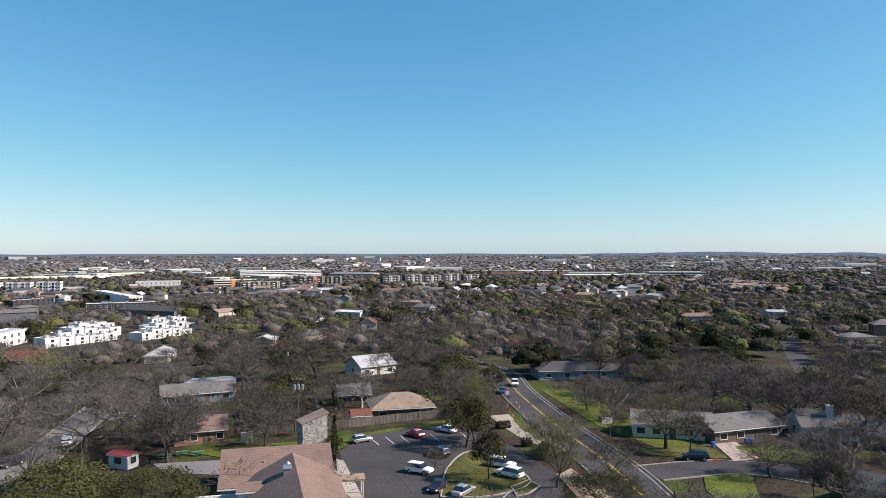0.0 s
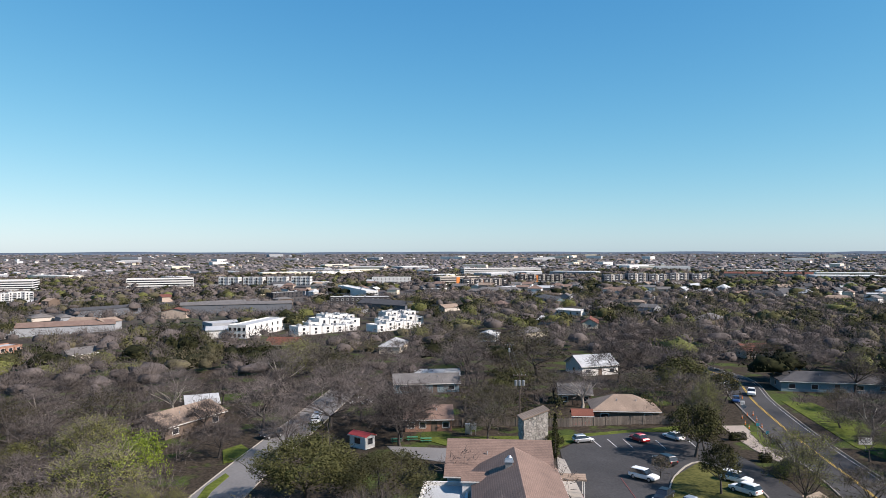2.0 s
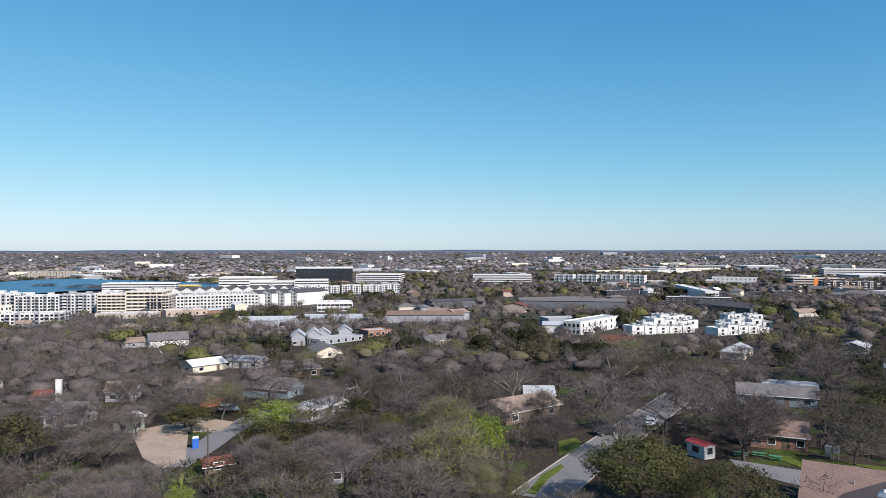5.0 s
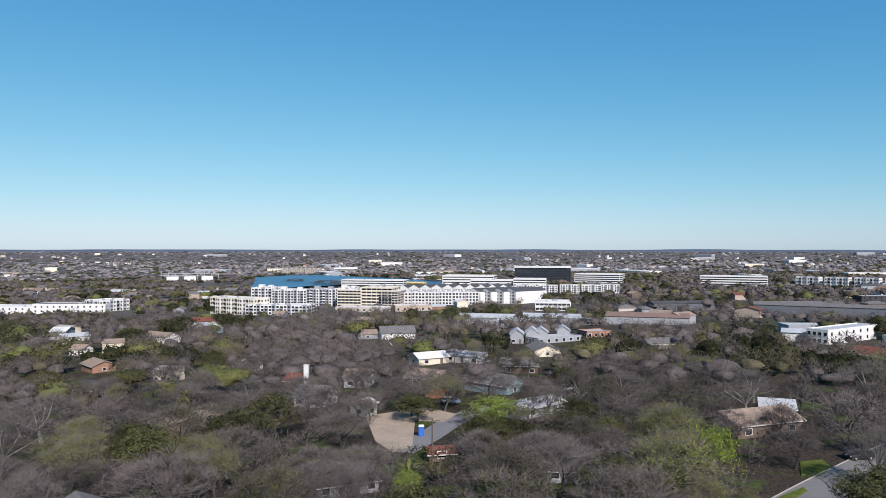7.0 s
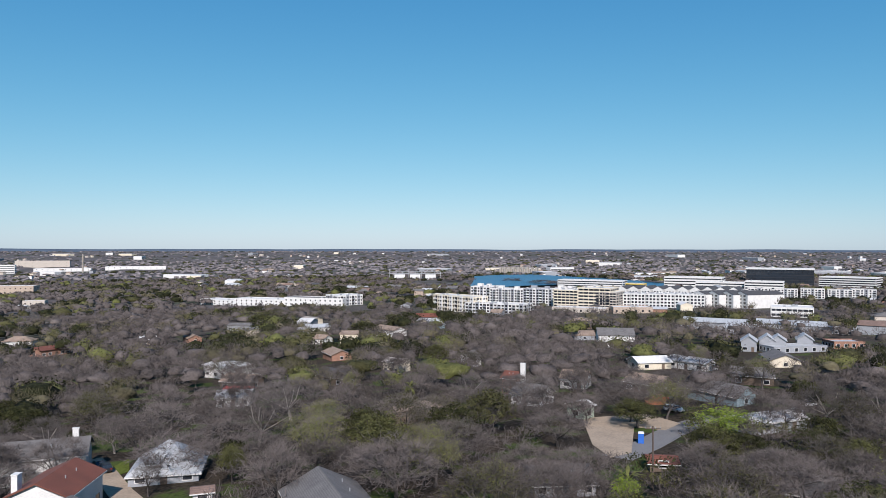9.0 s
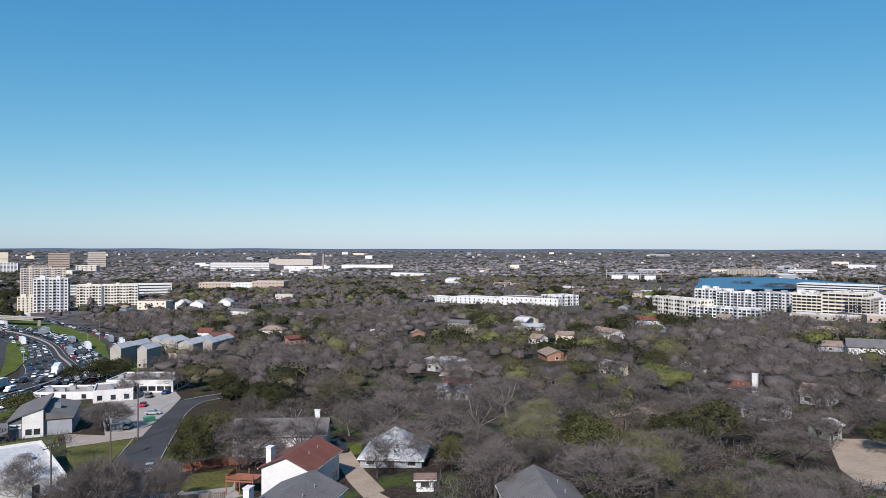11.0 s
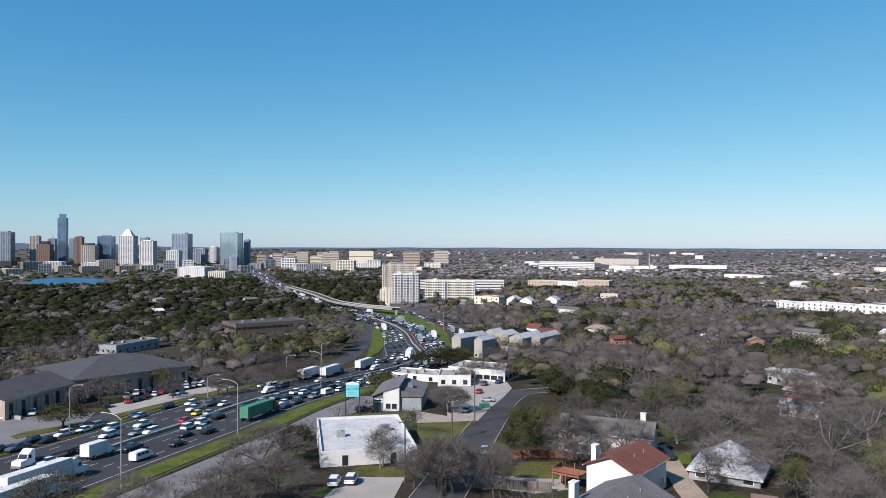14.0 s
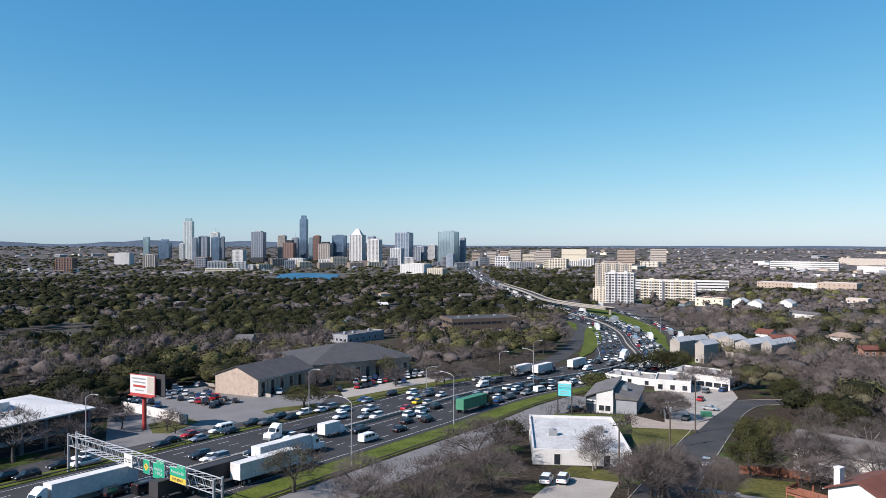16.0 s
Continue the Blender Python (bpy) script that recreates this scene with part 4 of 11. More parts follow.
            if accent and f == "f" and k % 2 == 0 and n > 4:
                q = Shape().box(-length / 2 + length * 0.4, -length / 2 + length * 0.4 + length / n * 0.9, -0.25, 0.1, 0, h - 1)
                if k == 0:
                    part("bay", q, accent, ob, at=m)
    for k in range(units if math.hypot(x, y) < 700 else min(units, 2)):
        gx, gy = (rnd.uniform(-0.4, 0.4) * w, rnd.uniform(-0.3, 0.3) * d)
        u = Shape().box(gx - 0.9, gx + 0.9, gy - 0.7, gy + 0.7, h - 0.5, h + 0.7).tube((gx, gy, h + 0.7), (gx, gy, h + 0.9), 0.5, n=8)
        part("roof_unit", u, "steel_grey", r)
    if floors >= 5 and style == "grid":
        part("stair_head", Shape().box(-a * 0.7, -a * 0.7 + 5, -2.5, 2.5, h - 0.6, h + 2.6), wall, r)
        part("stair_head", Shape().box(a * 0.25, a * 0.25 + 4, -2, 3, h - 0.6, h + 2.2), wall, r)
    if keep:
        r = min(w, d) * 0.5
        for k in range(-4, 5):
            q = k / 4 * (max(w, d) / 2 - r)
            p = ob.matrix_basis @ (Vector((q, 0, 0)) if w > d else Vector((0, q, 0)))
            clear(p.x, p.y, r + 1)
    return ob


def tower(x, y, yaw, w, d, h, wall, glazing, label, floors, step=None, crown=None, ribs=6, group="towers of the skyline", name="office_tower"):
    """A tall building: a core, glazing floor by floor, upright ribs, a set-back top."""
    ob = thing(name, x, y, yaw, label if len(label.split()) > 3 else label + " in the city skyline", "tower", group)
    # slate gives way to its copy with haze painted in
    wall = {"slate_wall": "slate_haze", "brown_wall": "brick"}.get(wall, wall)
    a, b = w / 2, d / 2
    part("shaft", Shape().box(-a, a, -b, b, -4, h).box(-a * 0.6, a * 0.6, -b * 0.6, b * 0.6, h, h + h * 0.03), wall, ob)
    g = Shape()
    fh = h / floors
    for k in range(floors):
        g.box(-a - 0.25, a + 0.25, -b - 0.25, b + 0.25, k * fh + fh * 0.12, k * fh + fh * 0.75)
    part("glazing", g, "glass_haze" if glazing == "glass" else glazing, ob)
    r = Shape()
    for i in range(ribs + 1):
        px, e = -a + 2 * a * i / ribs, w * 0.03
        r.box(px - e, px + e, -b - 0.7, -b + 0.3, 0, h).box(px - e, px + e, b - 0.3, b + 0.7, 0, h)
    n = max(2, ribs - 2)
    for i in range(n + 1):
        py, e = -b + 2 * b * i / n, d * 0.03
        r.box(-a - 0.7, -a + 0.3, py - e, py + e, 0, h).box(a - 0.3, a + 0.7, py - e, py + e, 0, h)
    part("rib", r, wall, ob)
    if step:
        f, hh = step
        part("upper_storeys", Shape().box(-a * f, a * f, -b * f, b * f, h, h + hh), glazing, ob)
    if crown == "spire":
        part("crown", Shape().box(-a * 0.8, a * 0.8, -b * 0.8, b * 0.8, h, h + 24, min(a, b) * 0.7), "roof_white", ob)
    if crown == "mast":
        part("mast", Shape().tube((0, 0, h), (0, 0, h + 22), 0.8, 0.2), "steel_grey", ob)
    clear(x, y, w * 0.7)
    return ob


# ---- vehicles ----
def loft(sections):
    """A closed body through rounded sections (x, low, high, half width)."""
    s = Shape()
    ring = 10
    vs, fs = [], []
    for x, z0, z1, hw in sections:
        b = min(0.12, hw * 0.3, (z1 - z0) * 0.35)
        for y, z in ((-hw + b, z0), (hw - b, z0), (hw, z0 + b), (hw, z1 - 1.6 * b), (hw - b, z1 - 0.3 * b), (hw * 0.45, z1), (-hw * 0.45, z1), (-hw + b, z1 - 0.3 * b), (-hw, z1 - 1.6 * b), (-hw, z0 + b)):
            vs.append((x, y, z))
    for i in range(len(sections) - 1):
        for k in range(ring):
            a, c = i * ring + k, i * ring + (k + 1) % ring
            fs.append((a, a + ring, c + ring, c))
    fs.append(tuple(range(ring)))
    fs.append(tuple(range(len(vs) - 1, len(vs) - ring - 1, -1)))
    return s.add(vs, fs)


WHEEL = {}


def wheel(parent, x, y, r=0.34, rim=True):
    if r not in WHEEL:
        t = Shape().tube((0, -0.11, 0), (0, 0.11, 0), r, n=14)
        WHEEL[r] = (t.mesh("wheel", "tyre"), Shape().tube((0, -0.125, 0), (0, 0.125, 0), r * 0.6, n=10).mesh("rim", "rim"))
    a, b = WHEEL[r]
    ob = part("wheel", a, None, parent, at=pose(x, y, r))
    if rim:
        part("rim", b, None, ob)


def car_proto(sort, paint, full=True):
    """A vehicle prototype that looks along +x."""
    names = {"sedan": "saloon car", "suv": "sport utility car", "pickup": "pickup truck", "van": "panel van", "hatch": "small hatchback car"}
    tone = {"white": "white", "silver": "silver", "black": "black", "grey": "dark grey", "red": "bright red", "blue": "dark blue", "yellow": "yellow", "green": "green"}[paint]
    ob = thing({"pickup": "pickup_truck", "van": "van"}.get(sort, "car"), 0, 0, 0, f"{tone} {names[sort]} with dark windows on the asphalt", {"pickup": "truck", "van": "van"}.get(sort, "car"), z=-400)
    p = PAINTS[paint]
    if sort in ("sedan", "hatch"):
        L = 2.35 if sort == "sedan" else 2.05
        body = [(-L, 0.38, 0.72, 0.76), (-L + 0.12, 0.28, 0.9, 0.86), (-1.3, 0.24, 0.96, 0.91), (0, 0.22, 0.96, 0.92), (1.0, 0.24, 0.93, 0.91), (L - 0.3, 0.26, 0.78, 0.86), (L - 0.05, 0.34, 0.66, 0.76), (L, 0.4, 0.58, 0.68)]
        gl, top, base = (-1.75, 1.05, -1.0, 0.35) if sort == "sedan" else (-1.9, 1.0, -1.55, 0.3), 1.42, 0.9
        wb, wr = 1.38, 0.33
    elif sort == "suv":
        L = 2.38
        body = [(-L, 0.45, 0.95, 0.82), (-L + 0.1, 0.36, 1.06, 0.92), (-1.3, 0.32, 1.1, 0.95), (0, 0.3, 1.1, 0.96), (1.0, 0.32, 1.08, 0.95), (L - 0.3, 0.34, 0.98, 0.9), (L - 0.04, 0.42, 0.85, 0.82), (L, 0.5, 0.75, 0.75)]
        gl, top, base, wb, wr = (-2.25, 1.15, -1.9, 0.45), 1.66, 1.05, 1.42, 0.37
    elif sort == "pickup":
        L = 2.9
        body = [(-L, 0.55, 1.1, 0.9), (-L + 0.08, 0.45, 1.16, 0.98), (-1.0, 0.42, 1.16, 1.0), (0.6, 0.4, 1.16, 1.0), (1.4, 0.42, 1.16, 1.0), (L - 0.2, 0.42, 1.08, 0.96), (L, 0.5, 0.95, 0.9)]
        gl, top, base, wb, wr = (-0.95, 1.45, -0.7, 0.75), 1.82, 1.1, 1.85, 0.4
    else:
        L = 2.7
        body = [(-L, 0.4, 1.9, 0.92), (-L + 0.1, 0.35, 2.05, 0.98), (0.9, 0.32, 2.08, 1.0), (1.5, 0.32, 1.75, 0.98), (2.0, 0.34, 1.2, 0.97), (L - 0.1, 0.36, 1.0, 0.92), (L, 0.45, 0.85, 0.85)]
        gl, top, base, wb, wr = None, 2.05, 1.1, 1.7, 0.36
    part("body", loft(body), p, ob)
    hw = body[3][3] - 0.04
    if gl:
        x0, x1, t0, t1 = gl
        q = hw * 0.78
        g = Shape().add([(x0, -hw, base), (x1, -hw, base), (x1, hw, base), (x0, hw, base), (t0, -q, top), (t1, -q, top), (t1, q, top), (t0, q, top)],
                        [(3, 2, 1, 0), (4, 5, 6, 7), (0, 1, 5, 4), (1, 2, 6, 5), (2, 3, 7, 6), (3, 0, 4, 7)])
        part("glazing", g, "glass", ob, "dark tinted window glass")
        rf = Shape().box(t0 - 0.06, t1 + 0.04, -q - 0.03, q + 0.03, top - 0.02, top + 0.07, 0.07)
        part("roof", rf, p, ob)
        if sort == "pickup":
            part("cargo_bed", Shape().box(-2.75, -1.05, -0.8, 0.8, 1.13, 1.17), "black_plastic", ob)
    else:
        g = Shape().add([(1.0, -0.9, 1.95), (1.0, 0.9, 1.95), (1.95, 0.92, 1.22), (1.95, -0.92, 1.22), (1.05, -0.9, 2.0), (1.05, 0.9, 2.0), (2.03, 0.92, 1.24), (2.03, -0.92, 1.24)], [(4, 7, 6, 5), (0, 1, 2, 3), (0, 4, 5, 1), (2, 6, 7, 3), (1, 5, 6, 2), (3, 7, 4, 0)])
        for yy in (-1, 1):
            for a, b in ((-2.2, -1.2), (-1.05, -0.1), (0.1, 1.1)):
                g.box(a, b, yy * 0.995 - 0.02, yy * 0.995 + 0.02, 1.2, 1.75)
        part("glazing", g, "glass", ob, "dark tinted window glass")
    for xx in (-wb, wb):
        for yy in (-1, 1):
            wheel(ob, xx, yy * (hw - 0.08), wr, full)
    zl = body[-2][2] - 0.14
    zt = body[0][2] - 0.18
    for yy in (-1, 1) if full else ():
        part("headlight", Shape().box(L - 0.16, L + 0.015, yy * 0.62 - 0.17, yy * 0.62 + 0.17, zl, zl + 0.12), "lamp_glass", ob)
        part("tail_light", Shape().box(-L - 0.015, -L + 0.12, yy * 0.66 - 0.14, yy * 0.66 + 0.14, zt, zt + 0.16), "tail_red", ob)
    return ob


CARS = {}


def car(x, y, yaw, sort="sedan", paint="white", group="", up=0.07):
    key = (sort, paint, math.hypot(x, y) < 185)
    if key not in CARS:
        CARS[key] = car_proto(*key)
    ob = copy_thing(CARS[key], pose(x, y, float(land(x, y)) + up, 0, 0, yaw) @ slope(x, y, yaw))
    return tagged(ob, group=group)


def slope(x, y, yaw):
    """The lean of the ground, for a vehicle that points along yaw."""
    c, s = math.cos(radians(yaw)), math.sin(radians(yaw))
    fwd = (land(x + c, y + s) - land(x - c, y - s)) / 2
    side = (land(x - s, y + c) - land(x + s, y - c)) / 2
    return pose(0, 0, 0, math.degrees(math.atan(side)), -math.degrees(math.atan(fwd)), 0)


def semi(x, y, yaw, cab="white", box="roof_white", length=14.5, trailer=True, label="white semi-trailer truck with a long box trailer", flat=False, group="vehicles on the motorway"):
    """An articulated lorry that looks along +x, the cab in front."""
    ob = thing("semi_truck", x, y, yaw, label, "truck", group, up=0.07)
    ob.matrix_basis = ob.matrix_basis @ slope(x, y, yaw)
    p = PAINTS[cab]
    f = length / 2 + 1.2
    c = Shape()
    c.prism([(f - 0.6, 0.6), (f + 3.0, 0.6), (f + 3.0, 1.7), (f + 1.5, 1.95), (f + 1.1, 2.9), (f + 0.1, 3.75), (f - 0.6, 3.75)], -1.2, 1.2)
    part("cab", c, p, ob)
    part("windscreen", Shape().add([(f + 1.53, -1.05, 2.0), (f + 1.53, 1.05, 2.0), (f + 1.14, 1.05, 2.85), (f + 1.14, -1.05, 2.85), (f + 1.4, -1.05, 1.95), (f + 1.4, 1.05, 1.95), (f + 1.0, 1.05, 2.8), (f + 1.0, -1.05, 2.8)],
                                    [(0, 1, 2, 3), (7, 6, 5, 4), (0, 3, 7, 4), (1, 5, 6, 2), (3, 2, 6, 7), (0, 4, 5, 1)]), "glass", ob)
    for q in (-1, 1):
        part("side_window", Shape().box(f + 0.35, f + 1.1, q * 1.2 - 0.03, q * 1.2 + 0.03, 2.0, 2.7), "glass", ob)
        part("fuel_tank", Shape().tube((f - 1.6, q * 0.95, 0.75), (f + 0.1, q * 0.95, 0.75), 0.33, n=10), "steel", ob)
    part("bumper", Shape().box(f + 2.95, f + 3.15, -1.2, 1.2, 0.4, 0.9), "steel", ob)
    part("chassis", Shape().box(f - 3.4, f + 2.6, -0.45, 0.45, 0.6, 0.95), "black_plastic", ob)
    if trailer:
        z0, z1 = (1.15, 4.05) if not flat else (1.2, 1.45)
        t = part("trailer", Shape().box(-length / 2, length / 2, -1.28, 1.28, z0, z1), box, ob)
        if not flat:
            e = Shape()
            for q in (-1, 1):
                e.box(-length / 2 - 0.02, length / 2 + 0.02, q * 1.29 - 0.03, q * 1.29 + 0.03, z0, z0 + 0.18).box(-length / 2 - 0.02, length / 2 + 0.02, q * 1.29 - 0.03, q * 1.29 + 0.03, z1 - 0.15, z1 + 0.02)
                for k in range(12):
                    px = -length / 2 + (k + 0.5) * length / 12
                    e.box(px - 0.03, px + 0.03, q * 1.29 - 0.02, q * 1.29 + 0.02, z0 + 0.18, z1 - 0.15)
            part("rail", e, box, t)
    for xx in ([-length / 2 + 1.0, -length / 2 + 2.2] if trailer else []) + [f - 2.6, f - 1.4, f + 2.0]:
        for q in (-1, 1):
            wheel(ob, xx, q * 1.05, 0.5, math.hypot(x, y) < 185)
    return ob


def box_truck(x, y, yaw, cab="white", box="roof_white", length=5.5, label="white box truck with a boxy cargo body", group="vehicles on the motorway"):
    ob = thing("box_truck", x, y, yaw, label, "truck", group, up=0.07)
    ob.matrix_basis = ob.matrix_basis @ slope(x, y, yaw)
    h = length / 2
    part("cargo_box", Shape().box(-h - 1, h - 1, -1.2, 1.2, 0.9, 3.4), box, ob)
    part("cab", Shape().prism([(h - 0.9, 0.5), (h + 1.6, 0.5), (h + 1.6, 1.2), (h + 0.7, 1.4), (h + 0.2, 2.3), (h - 0.9, 2.35)], -1.05, 1.05), PAINTS[cab], ob)
    part("windscreen", Shape().add([(h + 0.72, -0.95, 1.43), (h + 0.72, 0.95, 1.43), (h + 0.24, 0.95, 2.25), (h + 0.24, -0.95, 2.25), (h + 0.6, -0.95, 1.4), (h + 0.6, 0.95, 1.4), (h + 0.1, 0.95, 2.2), (h + 0.1, -0.95, 2.2)],
                                    [(0, 1, 2, 3), (7, 6, 5, 4), (0, 3, 7, 4), (1, 5, 6, 2), (3, 2, 6, 7), (0, 4, 5, 1)]), "glass", ob)
    for xx in (-h * 0.7, h + 0.8):
        for q in (-1, 1):
            wheel(ob, xx, q * 0.95, 0.42)
    return ob


# ---- poles, fences and signs ----
def utility_pole(x, y, height, yaw=0.0, cans=0, label="brown wooden utility pole with a crossarm"):
    ob = thing("utility_pole", x, y, yaw, label, "pole", "utility poles")
    part("mast", Shape().tube((0, 0, -0.5), (0, 0, height), 0.17, 0.12, 10), "pole_wood", ob)
    arm = part("crossarm", Shape().box(-1.3, 1.3, -0.07, 0.07, height - 0.5, height - 0.36), "pole_wood", ob)
    for k in range(4):
        px = -1.15 + k * 0.77
        part("insulator", Shape().tube((px, 0, height - 0.36), (px, 0, height - 0.1), 0.07, 0.04, 6), "steel_grey", arm)
    for k in range(cans):
        px = (k - (cans - 1) / 2) * 0.75
        part("transformer", Shape().tube((px, -0.35, height - 2.3), (px, -0.35, height - 1.4), 0.3, 0.3, 12).tube((px, -0.35, height - 1.4), (px, -0.35, height - 1.25), 0.3, 0.1, 12), "steel", ob, "grey steel transformer can")
    return ob


def lamp_post(x, y, height, yaw, arm=3.5, double=False, label="galvanised steel street lamp with a curved arm", up=0.0):
    """A motorway lamp; its arm reaches along +x of yaw."""
    ob = thing("street_lamp", x, y, yaw, label, "street lamp", "motorway lamps", up=up)
    part("mast", Shape().tube((0, 0, -0.5), (0, 0, height - 1), 0.14, 0.09, 10), "steel_grey", ob)
    for q in (1, -1) if double else (1,):
        pts = [(0, 0, height - 1.1), (q * arm * 0.25, 0, height - 0.45), (q * arm * 0.6, 0, height - 0.1), (q * arm, 0, height)]
        s = Shape()
        for a, b in zip(pts, pts[1:]):
            s.tube(a, b, 0.06, n=6)
        a = part("arm", s, "steel_grey", ob)
        part("lamp_head", Shape().box(min(q * arm, q * (arm + 0.8)), max(q * arm, q * (arm + 0.8)), -0.17, 0.17, height - 0.08, height + 0.1, 0.05), "steel_grey", a)
    return ob


def fence(pts, height, material, label, board=0.30, name="fence"):
    """A board fence along a line: posts, rails and boards."""
    line = spline(pts, 2.4)
    ob = thing(name, line[0][0], line[0][1], 0, label, "fence", z=0.0)
    ox, oy = line[0]
    key = (material, height, board)
    if key not in WINDOWS:
        WINDOWS[key] = (Shape().box(-0.06, 0.06, -0.06, 0.06, -0.4, height + 0.1).mesh("post", material),
                        Shape().box(-board / 2 + 0.01, board / 2 - 0.01, -0.012, 0.012, 0.05, height).mesh("board", material))
    post, brd = WINDOWS[key]
    for p, q in zip(line, line[1:]):
        d = q - p
        a = math.degrees(math.atan2(d[1], d[0]))
        length = float(np.linalg.norm(d))
        z0, z1 = float(land(*p)), float(land(*q))
        part("post", post, None, ob, at=pose(p[0] - ox, p[1] - oy, z0))
        rail = Shape()
        for z in (0.35, height - 0.3):
            rail.tube((0, 0.05, z0 + z), (length, 0.05, z1 + z), 0.05, n=4)
        part("rail", rail, material, ob, at=pose(p[0] - ox, p[1] - oy, 0, 0, 0, a))
        n = max(1, int(length / board))
        for k in range(n):
            u = (k + 0.5) / n
            w = p + d * u
            part("board", brd, None, ob, at=pose(w[0] - ox, w[1] - oy, z0 + (z1 - z0) * u + rnd.uniform(-0.04, 0.04), 0, 0, a))
    return ob


def guard_rail(line, off, label="weathered steel guard rail on short posts", posts=True):
    n = normals(line)
    pts = line + n * off
    ob = thing("guard_rail", pts[0][0], pts[0][1], 0, label, "guard rail", z=0.0)
    ox, oy = pts[0]
    s = Shape()
    for p, q in zip(pts, pts[1:]):
        z0, z1 = float(land(*p)), float(land(*q))
        s.tube((p[0] - ox, p[1] - oy, z0 + 0.65), (q[0] - ox, q[1] - oy, z1 + 0.65), 0.16, n=4)
        s.tube((p[0] - ox, p[1] - oy, z0 - 0.2), (p[0] - ox, p[1] - oy, z0 + 0.7), 0.09, n=4)
    part("rail", s, "pole_wood", ob)
    return ob


def text_on(parent, body, size, at, material, name="lettering"):
    """Raised letters on a sign: built from the built-in font as a mesh."""
    cu = bpy.data.curves.new(name, "FONT")
    cu.body, cu.size, cu.align_x, cu.align_y, cu.extrude = body, size, "CENTER", "CENTER", 0.01
    tmp = bpy.data.objects.new("tmp", cu)
    me = bpy.data.meshes.new_from_object(tmp)
    bpy.data.objects.remove(tmp)
    me.materials.clear()
    me.materials.append(M[material])
    ob = new(name, me)
    ob.parent, ob.matrix_basis = parent, at
    return ob


def bars(parent, rows, at, material, name="lettering"):
    """Lines of writing too small to read: plain bars (x0, x1, z0, z1) on a face that looks to -y."""
    s = Shape()
    for x0, x1, z0, z1 in rows:
        s.box(x0, x1, -0.03, 0.0, z0, z1)
    return part(name, s, material, parent, at=at)


# ---- single things ----
def stone_tower(x, y, yaw, w, d, low, high):
    """A bell-cote of rough stone with a sloping shingled top."""
    ob = thing("stone_tower", x, y, yaw, "rough grey limestone tower with a sloping brown roof", "tower")
    a, b = w / 2, d / 2
    body = Shape().add([(-a, -b, -1), (a, -b, -1), (a, b, -1), (-a, b, -1), (-a, -b, low), (a, -b, high), (a, b, high), (-a, b, low)],
                       [(3, 2, 1, 0), (4, 5, 6, 7), (0, 1, 5, 4), (1, 2, 6, 5), (2, 3, 7, 6), (3, 0, 4, 7)])
    part("wall", body, "mortar", ob)
    part("roof", Shape().add([(-a - 0.3, -b - 0.3, low), (a + 0.3, -b - 0.3, high + 0.1), (a + 0.3, b + 0.3, high + 0.1), (-a - 0.3, b + 0.3, low), (-a - 0.3, -b - 0.3, low + 0.25), (a + 0.3, -b - 0.3, high + 0.35), (a + 0.3, b + 0.3, high + 0.35), (-a - 0.3, b + 0.3, low + 0.25)],
                             [(3, 2, 1, 0), (4, 5, 6, 7), (0, 1, 5, 4), (1, 2, 6, 5), (2, 3, 7, 6), (3, 0, 4, 7)]), "shingle_tan", ob)
    gen = random.Random(4)
    shapes = []
    for k in range(8):
        hw, hh = gen.uniform(0.16, 0.3), gen.uniform(0.09, 0.16)
        s = Shape().box(-hw, hw, -0.09, 0.05, -hh, hh, 0.0)
        s.v = [(px + gen.uniform(-0.05, 0.05), py + (gen.uniform(-0.05, 0.03) if py < 0 else 0), pz + gen.uniform(-0.03, 0.03)) for px, py, pz in s.v]
        shapes.append(s.mesh("stone", "stone"))
    for face, length, off in ((0, w, b), (90, d, a), (-90, d, a)):
        z = 2.4
        while z < high - 0.15:
            px = -length / 2 + gen.uniform(0.1, 0.3)
            while px < length / 2 - 0.1:
                top = low + (high - low) * ((px + a) / w if face == 0 else (1 if face == 90 else 0))
                if z < top - 0.1:
                    m = pose(0, 0, 0, 0, 0, face) @ pose(px, -off - 0.01, z)
                    part("stone", gen.choice(shapes), None, ob, at=m)
                px += gen.uniform(0.42, 0.56)
            z += 0.27
    clear(x, y, 4)
    return ob


def canopy(x, y, yaw, w, d, h):
    ob = thing("entrance_canopy", x, y, yaw, "small brown-shingled canopy over a walkway", "canopy")
    part("roof", roof_shape(w, d, 0.5, 0.1, "gable"), "shingle_tan", ob, at=pose(0, 0, h))
    for px in (-w / 2 + 0.2, w / 2 - 0.2):
        for py in (-d / 2 + 0.2, d / 2 - 0.2):
            part("post", Shape().box(px - 0.08, px + 0.08, py - 0.08, py + 0.08, -0.4, h), "white_wall", ob)
    return ob


def roof_vent(x, y, z, yaw):
    ob = thing("roof_vent", x, y, yaw, "galvanised exhaust fans on the shingle roof", "vent", z=z)
    part("duct", Shape().box(-0.5, 0.5, -0.4, 0.4, -0.8, 0.9), "steel", ob)
    part("hood", Shape().box(-0.65, 0.65, -0.55, 0.55, 0.9, 1.25, 0.15), "steel", ob)
    part("fan", Shape().tube((0.1, 0.9, -0.8), (0.1, 0.9, 1.1), 0.32, n=12), "steel", ob)
    part("cap", Shape().tube((0.1, 0.9, 1.1), (0.1, 0.9, 1.5), 0.5, 0.15, n=12), "steel", ob)


